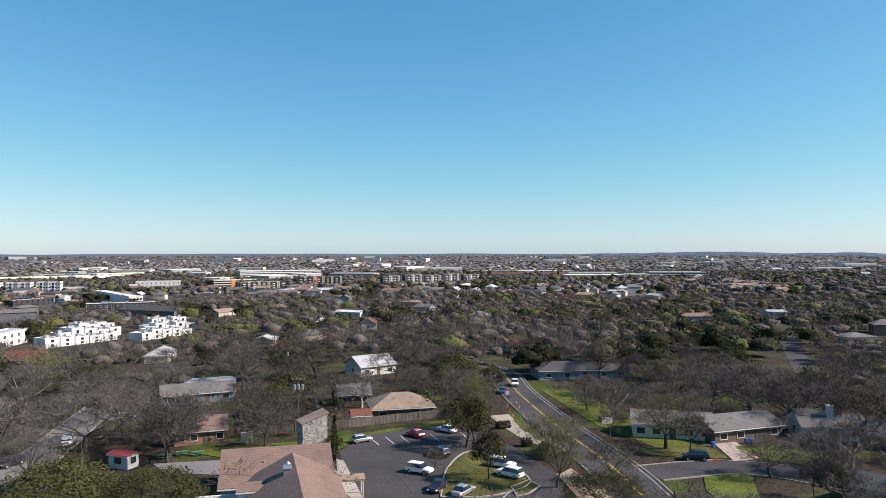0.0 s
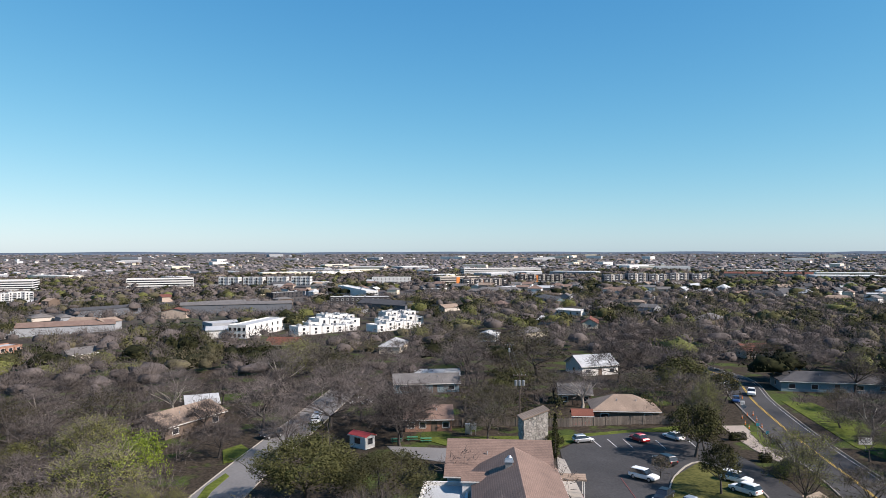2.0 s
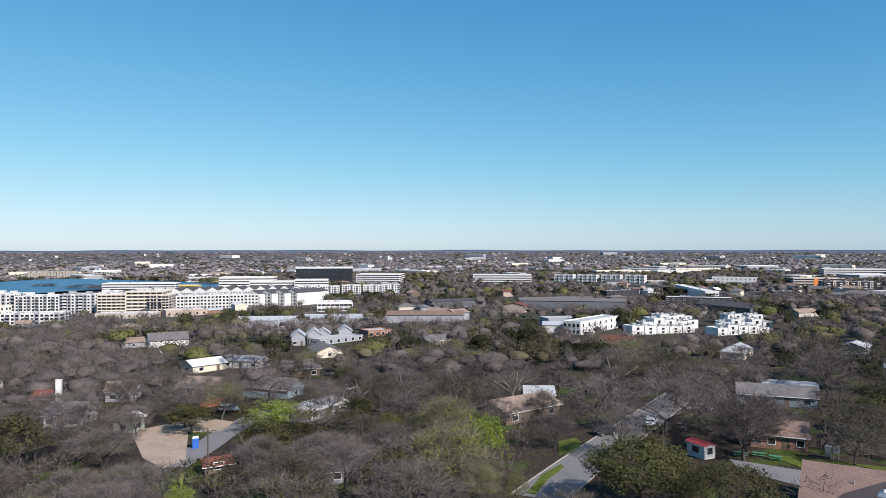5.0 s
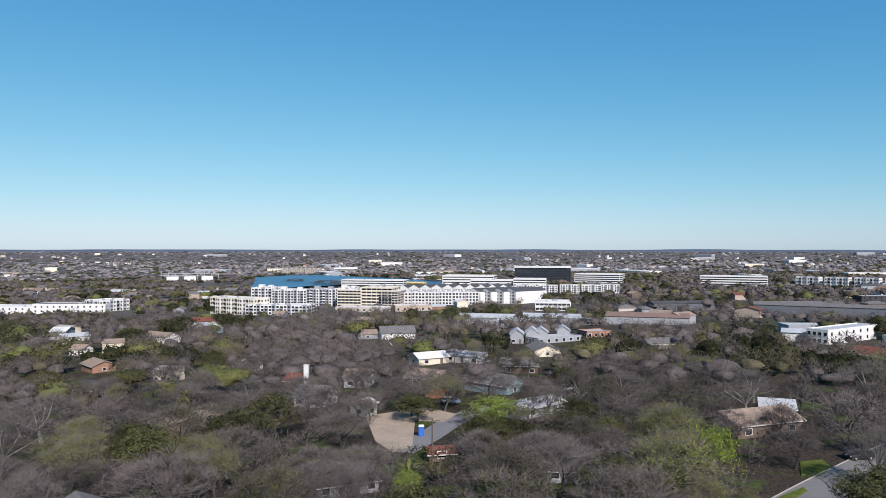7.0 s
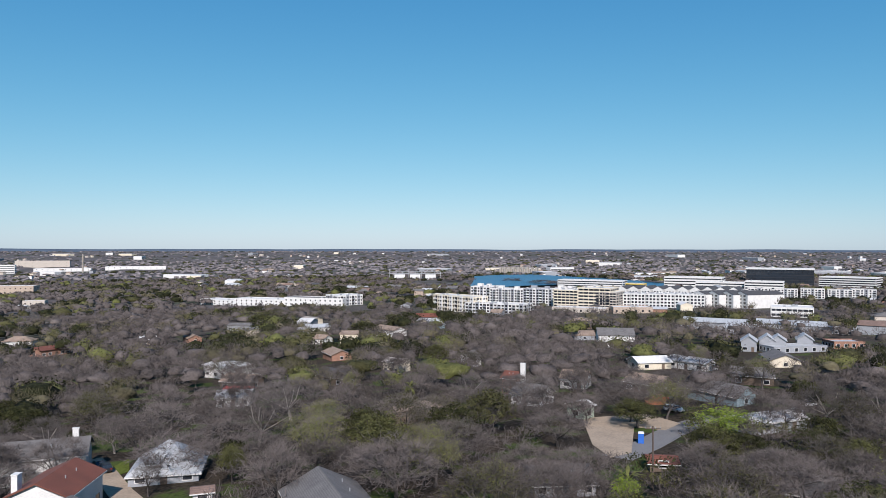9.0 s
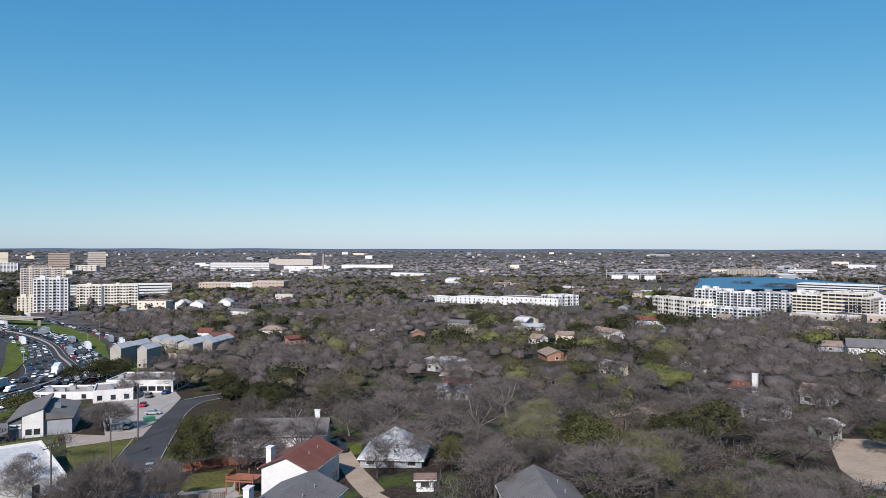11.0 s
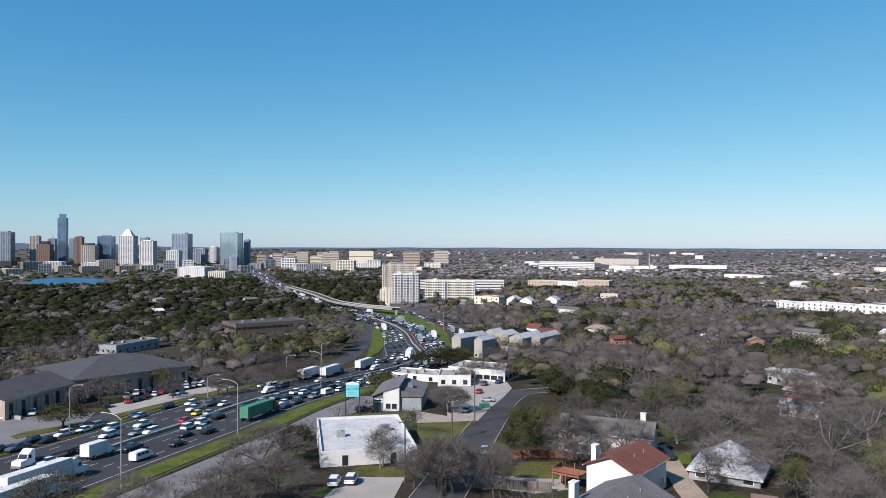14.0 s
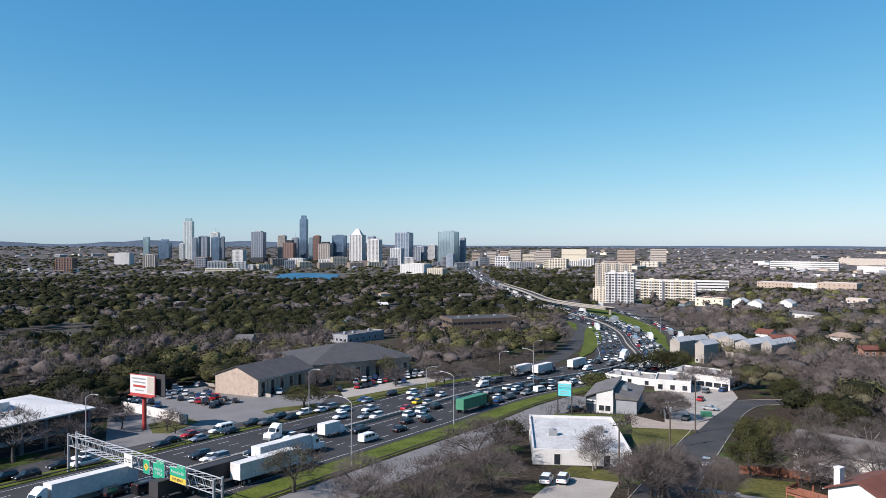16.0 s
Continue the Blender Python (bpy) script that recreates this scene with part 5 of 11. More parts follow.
def utility_cabinet(x, y, yaw):
    ob = thing("utility_cabinet", x, y, yaw, "grey electrical cabinets on a lawn", "cabinet")
    b = part("body", Shape().box(-1.0, 0.1, -0.4, 0.4, 0.3, 2.3), "steel_grey", ob)
    part("door", Shape().box(-0.95, 0.05, -0.44, -0.4, 0.4, 2.2), "steel", b)
    c = part("side_box", Shape().box(0.25, 1.3, -0.3, 0.3, 1.1, 2.4), "steel_grey", ob)
    for px in (-0.9, 0.0, 0.35, 1.2):
        part("leg", Shape().box(px - 0.05, px + 0.05, -0.2, -0.1, -0.1, 1.1 if px > 0.2 else 0.3), "steel_grey", ob)


def picnic_table(x, y, yaw, material="green_wall"):
    ob = thing("picnic_table", x, y, yaw, "green metal picnic table with benches", "table", "picnic tables")
    part("tabletop", Shape().box(-1.1, 1.1, -0.38, 0.38, 0.70, 0.76), material, ob)
    for q in (-1, 1):
        part("bench", Shape().box(-1.1, 1.1, q * 0.78 - 0.14, q * 0.78 + 0.14, 0.42, 0.47), material, ob)
        part("leg", Shape().box(q * 0.75 - 0.04, q * 0.75 + 0.04, -0.8, 0.8, 0.3, 0.42).box(q * 0.75 - 0.04, q * 0.75 + 0.04, -0.06, 0.06, -0.1, 0.7), material, ob)


def wheelie_bin(x, y, yaw, paint="blue_plastic", label="blue wheeled rubbish bin"):
    ob = thing("wheeled_bin", x, y, yaw, label, "bin", "wheeled bins")
    part("body", Shape().add([(-0.24, -0.28, 0.05), (0.24, -0.28, 0.05), (0.24, 0.28, 0.05), (-0.24, 0.28, 0.05), (-0.3, -0.36, 1.0), (0.3, -0.36, 1.0), (0.3, 0.36, 1.0), (-0.3, 0.36, 1.0)], [(3, 2, 1, 0), (4, 5, 6, 7), (0, 1, 5, 4), (1, 2, 6, 5), (2, 3, 7, 6), (3, 0, 4, 7)]), paint, ob)
    part("lid", Shape().box(-0.32, 0.32, -0.38, 0.4, 1.0, 1.08, 0.03), paint, ob)
    for q in (-1, 1):
        part("wheel", Shape().tube((q * 0.2, 0.32, 0.1), (q * 0.3, 0.32, 0.1), 0.12, n=8), "tyre", ob)


def skip_bin(x, y, yaw, paint="green_wall"):
    ob = thing("dumpster", x, y, yaw, "green steel dumpster beside a parking lot", "dumpster")
    part("body", Shape().box(-1.2, 1.2, -0.8, 0.8, 0.1, 1.3, -0.1), paint, ob)
    part("lid", Shape().box(-1.3, 1.3, -0.9, 0.9, 1.3, 1.4), paint, ob)


def privy(x, y, yaw):
    ob = thing("portable_toilet", x, y, yaw, "bright blue portable toilet with a white roof", "toilet")
    part("cabin", Shape().box(-0.6, 0.6, -0.6, 0.6, 0, 2.15), "blue_plastic", ob)
    part("roof", Shape().box(-0.63, 0.63, -0.63, 0.63, 2.15, 2.4, 0.15), "roof_white", ob)
    part("door", Shape().box(-0.4, 0.4, -0.64, -0.6, 0.1, 1.95), "blue_plastic", ob)


def billboard(x, y, yaw, w, h, z0):
    ob = thing("billboard", x, y, yaw, "white and red advertising billboard on a dark red post", "billboard")
    part("post", Shape().tube((0, 0.6, -0.5), (0, 0.6, z0 + h * 0.5), 0.55, n=14), "red_wall", ob, "dark red steel post")
    f = part("frame", Shape().box(-w / 2 - 0.15, w / 2 + 0.15, 0.0, 0.35, z0 - 0.5, z0 + h + 0.15), "red_wall", ob)
    part("catwalk", Shape().box(-w / 2, w / 2, -0.9, 0.0, z0 - 0.55, z0 - 0.4), "red_wall", ob)
    part("back_panel", Shape().box(-w / 2 + 1.5, w / 2 + 2.2, 1.3, 1.6, z0 - 0.3, z0 + h + 0.5), "dark_wall", ob)
    g = part("poster", Shape().box(-w / 2, w / 2, -0.05, 0.0, z0, z0 + h), "roof_white", ob, "white poster with red writing and a tan picture")
    part("picture", Shape().box(w * 0.21, w * 0.48, -0.08, -0.05, z0 + 0.2, z0 + h - 0.2), "tan_wall", g)
    bars(g, [(-w * 0.42, w * 0.16, h * 0.78, h * 0.86), (-w * 0.38, w * 0.12, h * 0.58, h * 0.66)], pose(0, -0.06, z0), "steel_grey")
    bars(g, [(-w * 0.38, w * 0.14, h * 0.34, h * 0.46)], pose(0, -0.06, z0), "red_wall")
    bars(g, [(-w * 0.3, w * 0.06, h * 0.14, h * 0.2)], pose(0, -0.06, z0), "steel_grey")
    return ob


def sign_pylon(x, y, yaw):
    """A tall two-post shop sign."""
    ob = thing("shop_sign", x, y, yaw, "tall turquoise shop sign between two black posts", "sign")
    for px in (-1.95, 1.95):
        part("post", Shape().box(px - 0.15, px + 0.15, -0.15, 0.15, -0.5, 9.4), "dark_wall", ob)
    part("cap", Shape().prism([(-1.95, 8.6), (1.95, 8.6), (1.95, 9.0), (0.9, 9.2), (0, 9.45), (-0.9, 9.2), (-1.95, 9.0)], -0.2, 0.2), "roof_white", ob)
    p = part("panel", Shape().box(-1.8, 1.8, -0.16, 0.16, 5.2, 8.6), "teal_sign", ob)
    text_on(p, "TATTOO", 0.86, pose(0, -0.17, 7.3, 90), "dark_wall")
    bars(p, [(-1.4, 1.4, 7.9, 8.15), (-1.2, 1.2, 6.3, 6.5), (-1.3, 1.3, 5.7, 5.9)], pose(0, -0.15, 0), "steel_grey")
    return ob


def gantry(x0, y0, x1, y1, h, group=""):
    """A lattice beam over the carriageway with its signs; they look to -y."""
    length = math.hypot(x1 - x0, y1 - y0)
    yaw = math.degrees(math.atan2(y1 - y0, x1 - x0))
    ob = thing("sign_gantry", x0, y0, yaw, "galvanised steel lattice gantry with motorway signs", "gantry")
    dz = float(land(x1, y1) - land(x0, y0))
    for px, zz in ((0, 0), (length, dz)):
        for py in (0.0, 1.6):
            part("post", Shape().tube((px, py, zz - 0.5), (px, py, h + 0.3), 0.25, n=10), "steel_grey", ob)
    for py in (0.0, 1.6):
        for pz in (h - 2.0, h):
            part("chord", Shape().tube((0, py, pz), (length, py, pz), 0.1, n=6), "steel", ob)
    n = int(length / 2.0)
    for k in range(n):
        a, b = length * k / n, length * (k + 1) / n
        s = Shape()
        for py in (0.0, 1.6):
            s.tube((a, py, h - 2), ((a + b) / 2, py, h), 0.055, n=4).tube(((a + b) / 2, py, h), (b, py, h - 2), 0.055, n=4)
        s.tube((a, 0, h), (b, 1.6, h), 0.05, n=4).tube((a, 0, h - 2), (b, 1.6, h - 2), 0.05, n=4)
        part("lattice", s, "steel", ob)

    def board(name, px, w, hh, z, m, label):
        b = part(name, Shape().box(px - w / 2, px + w / 2, -0.35, -0.2, z, z + hh), m, ob, label)
        part("border", Shape().box(px - w / 2 - 0.06, px + w / 2 + 0.06, -0.3, -0.22, z - 0.06, z + hh + 0.06), "paint_white", b)
        return b

    k = 0.7
    f = length

    def lines(b, px, z, words, size, m):
        text_on(b, words, size * k, pose(px, -0.37, z, 90), m)

    b = board("sign", f * 0.475, 3.6 * k, 2.9 * k, h - 2.0, "roof_white", "white lane restriction sign")
    lines(b, f * 0.475, h - 1.0, "NO TRUCKS\nLEFT LANE", 0.55, "dark_wall")
    b = board("sign", f * 0.60, 2.5 * k, 3.4 * k, h - 2.2, "green_sign", "green sign with a yellow diamond")
    part("diamond", Shape().prism([(f * 0.60 - 0.72, h - 1.0), (f * 0.60, h - 1.72), (f * 0.60 + 0.72, h - 1.0), (f * 0.60, h - 0.28)], -0.38, -0.34), "paint_yellow", b)
    part("arrow", Shape().box(f * 0.60 - 0.07, f * 0.60 + 0.07, -0.41, -0.37, h - 1.4, h - 0.9).box(f * 0.60 - 0.35, f * 0.60 + 0.07, -0.41, -0.37, h - 0.9, h - 0.76), "dark_wall", b)
    b = board("sign", f * 0.68, 4.6 * k, 3.6 * k, h - 2.4, "green_sign", "green exit sign with white letters")
    lines(b, f * 0.68, h - 1.15, "Holly St\n½ MILE", 1.0, "paint_white")
    b = board("exit_tab", f * 0.69, 3.0 * k, 0.8 * k, h + 0.18, "green_sign", "green exit number tab")
    lines(b, f * 0.69, h + 0.46, "EXIT 234A", 0.5, "paint_white")
    b = board("sign", f * 0.80, 6.2 * k, 2.0 * k, h - 1.0, "green_sign", "green exit sign with white letters")
    lines(b, f * 0.80, h - 0.3, "Riverside Dr", 1.0, "paint_white")
    b = board("sign", f * 0.80, 6.2 * k, 1.3 * k, h - 1.97, "paint_yellow", "yellow exit-only panel")
    lines(b, f * 0.80, h - 1.5, "EXIT   ONLY", 0.8, "dark_wall")
    part("arrow", Shape().prism([(f * 0.80 - 0.3, h - 1.35), (f * 0.80, h - 1.8), (f * 0.80 + 0.3, h - 1.35)], -0.38, -0.34), "dark_wall", b)
    b = board("exit_tab", f * 0.82, 3.0 * k, 0.8 * k, h + 0.46, "green_sign", "green exit number tab")
    lines(b, f * 0.82, h + 0.74, "EXIT 233", 0.5, "paint_white")
    return ob


def sign_post(x, y, yaw, w, h, z, material, label, lines=True):
    ob = thing("sign", x, y, yaw, label, "sign")
    part("post", Shape().tube((0, 0.06, -0.3), (0, 0.06, z + h), 0.05, n=6), "steel_grey", ob)
    p = part("panel", Shape().box(-w / 2, w / 2, -0.03, 0.03, z, z + h), material, ob)
    if lines:
        bars(p, [(-w * 0.35, w * 0.35, z + h * 0.55, z + h * 0.7), (-w * 0.3, w * 0.3, z + h * 0.25, z + h * 0.4)], pose(0, -0.03, 0), "steel_grey")
    return ob


def hydrant(x, y):
    ob = thing("fire_hydrant", x, y, 0, "small pale fire hydrant on the verge", "hydrant")
    part("barrel", Shape().tube((0, 0, -0.1), (0, 0, 0.6), 0.13, n=8).tube((0, 0, 0.6), (0, 0, 0.78), 0.13, 0.04, n=8), "paint_white", ob)
    part("nozzle", Shape().tube((-0.22, 0, 0.45), (0.22, 0, 0.45), 0.06, n=6), "paint_white", ob)


def cone(x, y):
    ob = thing("traffic_cone", x, y, 0, "orange traffic cone on the street", "cone", "traffic cones")
    part("base", Shape().box(-0.2, 0.2, -0.2, 0.2, 0.06, 0.11), "black_plastic", ob)
    part("cone", Shape().tube((0, 0, 0.1), (0, 0, 0.9), 0.16, 0.03, 10), "orange_plastic", ob)


def hedge(x, y, yaw, w, d, h, label="clipped dark green hedge"):
    gen = np.random.default_rng(int(abs(x * 7 + y * 13)) % 9999)
    n = int(60 + 90 * w)
    q = gen.uniform(-1, 1, (n, 3))
    k = gen.integers(0, 3, n)
    q[np.arange(n), k] = np.sign(q[np.arange(n), k])
    p = q * np.array([w / 2, d / 2, h / 2]) + np.array([0, 0, h / 2])
    ob = thing("hedge", x, y, yaw, label, "hedge")
    part("foliage", fast_mesh("foliage", *leaves(p, 0.22, gen), "leaf_dark"), None, ob)
    part("stems", Shape().box(-w / 2 * 0.9, w / 2 * 0.9, -d / 2 * 0.85, d / 2 * 0.85, -0.1, h * 0.92), "leaf_dark", ob)


def cypress(x, y, h, w):
    gen = np.random.default_rng(int(h * 10))
    n = 900
    z = gen.uniform(0.02, 1, n)
    r = w / 2 * np.minimum(1, z * 6) * (1 - z) ** 0.45 * gen.uniform(0.75, 1, n)
    a = gen.uniform(0, 6.283, n)
    ob = thing("cypress", x, y, 0, "slim dark green cypress beside the chapel", "tree")
    part("crown", fast_mesh("crown", *leaves(np.stack([r * np.cos(a), r * np.sin(a), z * h], 1), 0.2, gen), "leaf_dark"), None, ob)
    part("trunk", Shape().tube((0, 0, -0.3), (0, 0, h * 0.9), 0.14, 0.03), "bark", ob)


def palm(x, y, h, w):
    gen = np.random.default_rng(5)
    ob = thing("palm_tree", x, y, 0, "short palm with bright green fronds", "tree")
    part("trunk", Shape().tube((0, 0, -0.3), (0, 0, h), 0.22, 0.18), "bark", ob)
    for k in range(18):
        a, e = gen.uniform(0, 6.283), gen.uniform(-0.5, 1.0)
        s = Shape()
        p = Vector((0, 0, h))
        d = Vector((math.cos(a) * math.cos(e), math.sin(a) * math.cos(e), math.sin(e)))
        side = d.cross(Vector((0, 0, 1))).normalized()
        q = p + d * w * 0.3
        tip = q + (d + Vector((0, 0, -0.7))).normalized() * w * 0.25
        s.add([p, q - side * 0.35, q + side * 0.35, tip, p - Vector((0, 0, 0.04)), tip - Vector((0, 0, 0.04))], [(0, 1, 2), (1, 3, 2), (4, 2, 1), (2, 5, 1)])
        part("frond", s, "leaf_fresh", ob)


def wire(a, b, sag=0.8, r=0.025, label="thin black power line between poles"):
    """A cable from a to b: points with heights above sea level."""
    a, b = Vector(a), Vector(b)
    s = Shape()
    pts = [a.lerp(b, k / 10) - Vector((0, 0, sag * 4 * (k / 10) * (1 - k / 10))) for k in range(11)]
    for p, q in zip(pts, pts[1:]):
        s.tube(p - a, q - a, r, n=3, caps=False)
    ob = new("power_line", s.mesh("power_line", "black_plastic"))
    ob.location = a
    return tagged(ob, label, "cable", "power lines")


def traffic(line, first, last, lanes, seed, group="vehicles on the motorway", gaps=(7.5, 13), heading=1, near=None, keepout=()):
    """Queues along a line: lanes are offsets in metres from it."""
    gen = random.Random(seed)
    n = normals(line)
    seg = np.linalg.norm(np.diff(line, axis=0), axis=1)
    s = np.concatenate([[0], np.cumsum(seg)])
    paints = ["white"] * 9 + ["silver"] * 5 + ["black"] * 8 + ["grey"] * 6 + ["red"] + ["blue"]
    rows = []
    for o in lanes:
        pos = first + gen.uniform(0, 8)
        while pos < last:
            x, y = np.interp(pos, s, line[:, 0]), np.interp(pos, s, line[:, 1])
            nx, ny = np.interp(pos, s, n[:, 0]), np.interp(pos, s, n[:, 1])
            yaw = math.degrees(math.atan2(-nx, ny)) + (0 if heading > 0 else 180)
            rows.append((x + nx * (o + gen.uniform(-0.25, 0.25)), y + ny * (o + gen.uniform(-0.25, 0.25)), yaw, gen.choice(["sedan", "sedan", "suv", "suv", "pickup", "hatch", "van"]), gen.choice(paints), gen.random()))
            pos += gen.uniform(*gaps)
    return [r for r in rows if not any((r[0] - a) ** 2 + (r[1] - b) ** 2 < c * c for a, b, c in keepout)]


def far_traffic(rows, name="traffic_queue", label="distant queue of cars and lorries on the motorway"):
    """Far vehicles in one mesh a colour: a body and a cabin each."""
    by = {}
    for x, y, yaw, sort, paint, u in rows:
        by.setdefault(paint, []).append((x, y, yaw, sort, u))
    glass = Shape()
    for paint, cars in by.items():
        s = Shape()
        for x, y, yaw, sort, u in cars:
            m = pose(x, y, float(land(x, y)) + 0.1, 0, 0, yaw)
            b = Shape()
            if u < 0.07 and paint in ("white", "silver"):
                b.box(-7, 5, -1.28, 1.28, 1.0, 4.0).box(5.6, 8.2, -1.2, 1.2, 0.5, 3.2, 0.2)
            else:
                hgt = {"sedan": 1.4, "hatch": 1.45, "suv": 1.7, "pickup": 1.8, "van": 2.1}[sort]
                b.box(-2.3, 2.3, -0.9, 0.9, 0.3, 0.95, 0.06).box(-1.6, 0.5, -0.72, 0.72, hgt - 0.06, hgt)
                g = Shape().box(-1.9, 0.9, -0.82, 0.82, 0.9, hgt - 0.05, 0.12)
                glass.add([m @ Vector(v) for v in g.v], g.f)
            s.add([m @ Vector(v) for v in b.v], b.f)
        tagged(new(name, s.mesh(name, PAINTS[paint])), f"{label}, {paint}", "traffic", kind="stuff")
    tagged(new(name, glass.mesh(name, "glass")), label + ", windows", "traffic", kind="stuff")


def stripe(x0, y0, x1, y1, width, material, label, up):
    """One painted line on the ground."""
    d = Vector((x1 - x0, y1 - y0)).normalized()
    n = Vector((-d.y, d.x)) * width / 2
    vs = [(x, y, float(land(x, y)) + up) for x, y in ((x0 + n.x, y0 + n.y), (x0 - n.x, y0 - n.y), (x1 - n.x, y1 - n.y), (x1 + n.x, y1 + n.y))]
    return structure("painted_line", mesh_of("painted_line", vs, [(0, 1, 2, 3)], material), label)


def kerb_ring(pts, up, label="pale concrete kerb round a planted island", wide=0.22):
    """A raised kerb that follows an outline."""
    line = spline(pts + [pts[0]], 2.5)
    strip("kerb", line, wide / 2, -wide / 2, up, "concrete", label)


def low_wall(pts, height, thick, material, label):
    line = spline(pts, 6)
    strip("wall_low", line, thick / 2, -thick / 2, height, material, label)


def deck(x, y, yaw, w, d, h):
    ob = thing("timber_deck", x, y, yaw, "red-stained timber deck with railings", "deck")
    part("floor", Shape().box(-w / 2, w / 2, -d / 2, d / 2, h - 0.2, h), "fence_red", ob)
    for px in (-w / 2 + 0.1, 0, w / 2 - 0.1):
        for py in (-d / 2 + 0.1, d / 2 - 0.1):
            part("post", Shape().box(px - 0.08, px + 0.08, py - 0.08, py + 0.08, -1.5, h + 1.0), "fence_red", ob)
    part("railing", Shape().box(-w / 2, w / 2, -d / 2, -d / 2 + 0.08, h + 0.9, h + 1.0).box(-w / 2, w / 2, -d / 2, -d / 2 + 0.05, h + 0.2, h + 0.75), "fence_red", ob)
    part("railing", Shape().box(-w / 2, -w / 2 + 0.08, -d / 2, d / 2, h + 0.9, h + 1.0).box(-w / 2, -w / 2 + 0.05, -d / 2, d / 2, h + 0.2, h + 0.75), "fence_red", ob)


def tattoo_shop(x, y, yaw, w, d):
    """A shop: a tall white gable strip between grey walls, with roofs sloping off it."""
    ob = thing("shop", x, y, yaw, "grey shop with a tall white front and sloping dark roofs", "shop")
    a, b = w / 2, d / 2
    p0, p1 = -a + w * 0.22, -a + w * 0.55
    part("wall", Shape().prism([(-a, -2), (p0, -2), (p0, 5.6), (-a, 4.6)], -b + 0.4, b), "slate_wall", ob)
    part("white_front", Shape().prism([(p0, -2), (p1, -2), (p1, 7.4), (p0, 6.0)], -b, b), "white_wall", ob, "tall white rendered front")
    part("wall", Shape().prism([(p1, -2), (a, -2), (a, 4.6), (p1, 4.6)], -b + 1.0, b), "grey_wall", ob)
    part("roof", Shape().prism([(p1, 4.6), (a + 0.5, 4.6), (a + 0.5, 4.85), (p1, 6.4)], -b + 0.6, b + 0.4), "shingle_grey", ob)
    part("roof", Shape().prism([(-a - 0.4, 4.6), (p0, 6.0), (p1, 7.45), (p1, 7.75), (p0, 6.3), (-a - 0.4, 4.9)], -b - 0.2, b + 0.2), "shingle_grey", ob)
    part("clerestory", Shape().box(p1 - 0.02, p1 + 0.08, -b + 1.5, b - 1, 6.5, 7.2), "glass", ob)
    window(ob, (p0 + p1) / 2 - 0.9, -b, 1.2, 1.4, 1.5)
    window(ob, (p0 + p1) / 2 + 0.9, -b, 1.2, 1.4, 1.5)
    s = part("sign_board", Shape().box(-a + 0.3, p0 - 0.2, -b + 0.3, -b + 0.4, 2.9, 4.0), "roof_white", ob)
    bars(s, [(-a + 0.5, p0 - 0.4, 3.3, 3.6)], pose(0, -b + 0.3, 0), "dark_wall")
    u = part("roof_unit", Shape().box(p1 + 1.5, p1 + 3.0, -2, 0, 5.2, 7.0), "steel", ob)
    clear(x, y, max(w, d) * 0.55)


def office_bands(x, y, yaw, w, d, h):
    """The glazing of the office: dark recessed bays between piers, storey by storey."""
    ob = thing("facade", x, y, yaw, "dark glazed office front with concrete piers", "facade")
    n = 9
    for k in range(n):
        px = -w / 2 + (k + 0.5) * w / n
        for z0, z1 in ((0.6, 3.1), (4.3, 6.9)):
            part("pane", Shape().box(px - w / n * 0.38, px + w / n * 0.38, -d / 2 - 0.06, -d / 2 + 0.1, z0, z1), "glass", ob)
        part("pier", Shape().box(-w / 2 + k * w / n - 0.35, -w / 2 + k * w / n + 0.35, -d / 2 - 0.35, -d / 2 + 0.1, -1, h), "slate_wall", ob)
        part("spandrel", Shape().box(px - w / n * 0.45, px + w / n * 0.45, -d / 2 - 0.2, -d / 2 + 0.1, 3.1, 4.1), "grey_wall", ob)
    part("roof_light", Shape().box(w * 0.12, w * 0.12 + 4, -d * 0.2, -d * 0.2 + 3, h + 1.2, h + 3.4), "roof_white", ob)


def tall_windows(x, y, yaw, w, d):
    ob = thing("window_bays", x, y, yaw, "tall dark windows between brick piers", "windows")
    n = int(w / 4)
    for k in range(n):
        px = -w / 2 + (k + 0.5) * w / n
        part("pane", Shape().box(px - 0.7, px + 0.7, -d / 2 - 0.05, -d / 2 + 0.1, 0.6, 5.4), "glass", ob)
        part("pier", Shape().box(px - w / n / 2 - 0.3, px - w / n / 2 + 0.3, -d / 2 - 0.3, -d / 2 + 0.1, -1, 6.2), "brick_tan", ob)


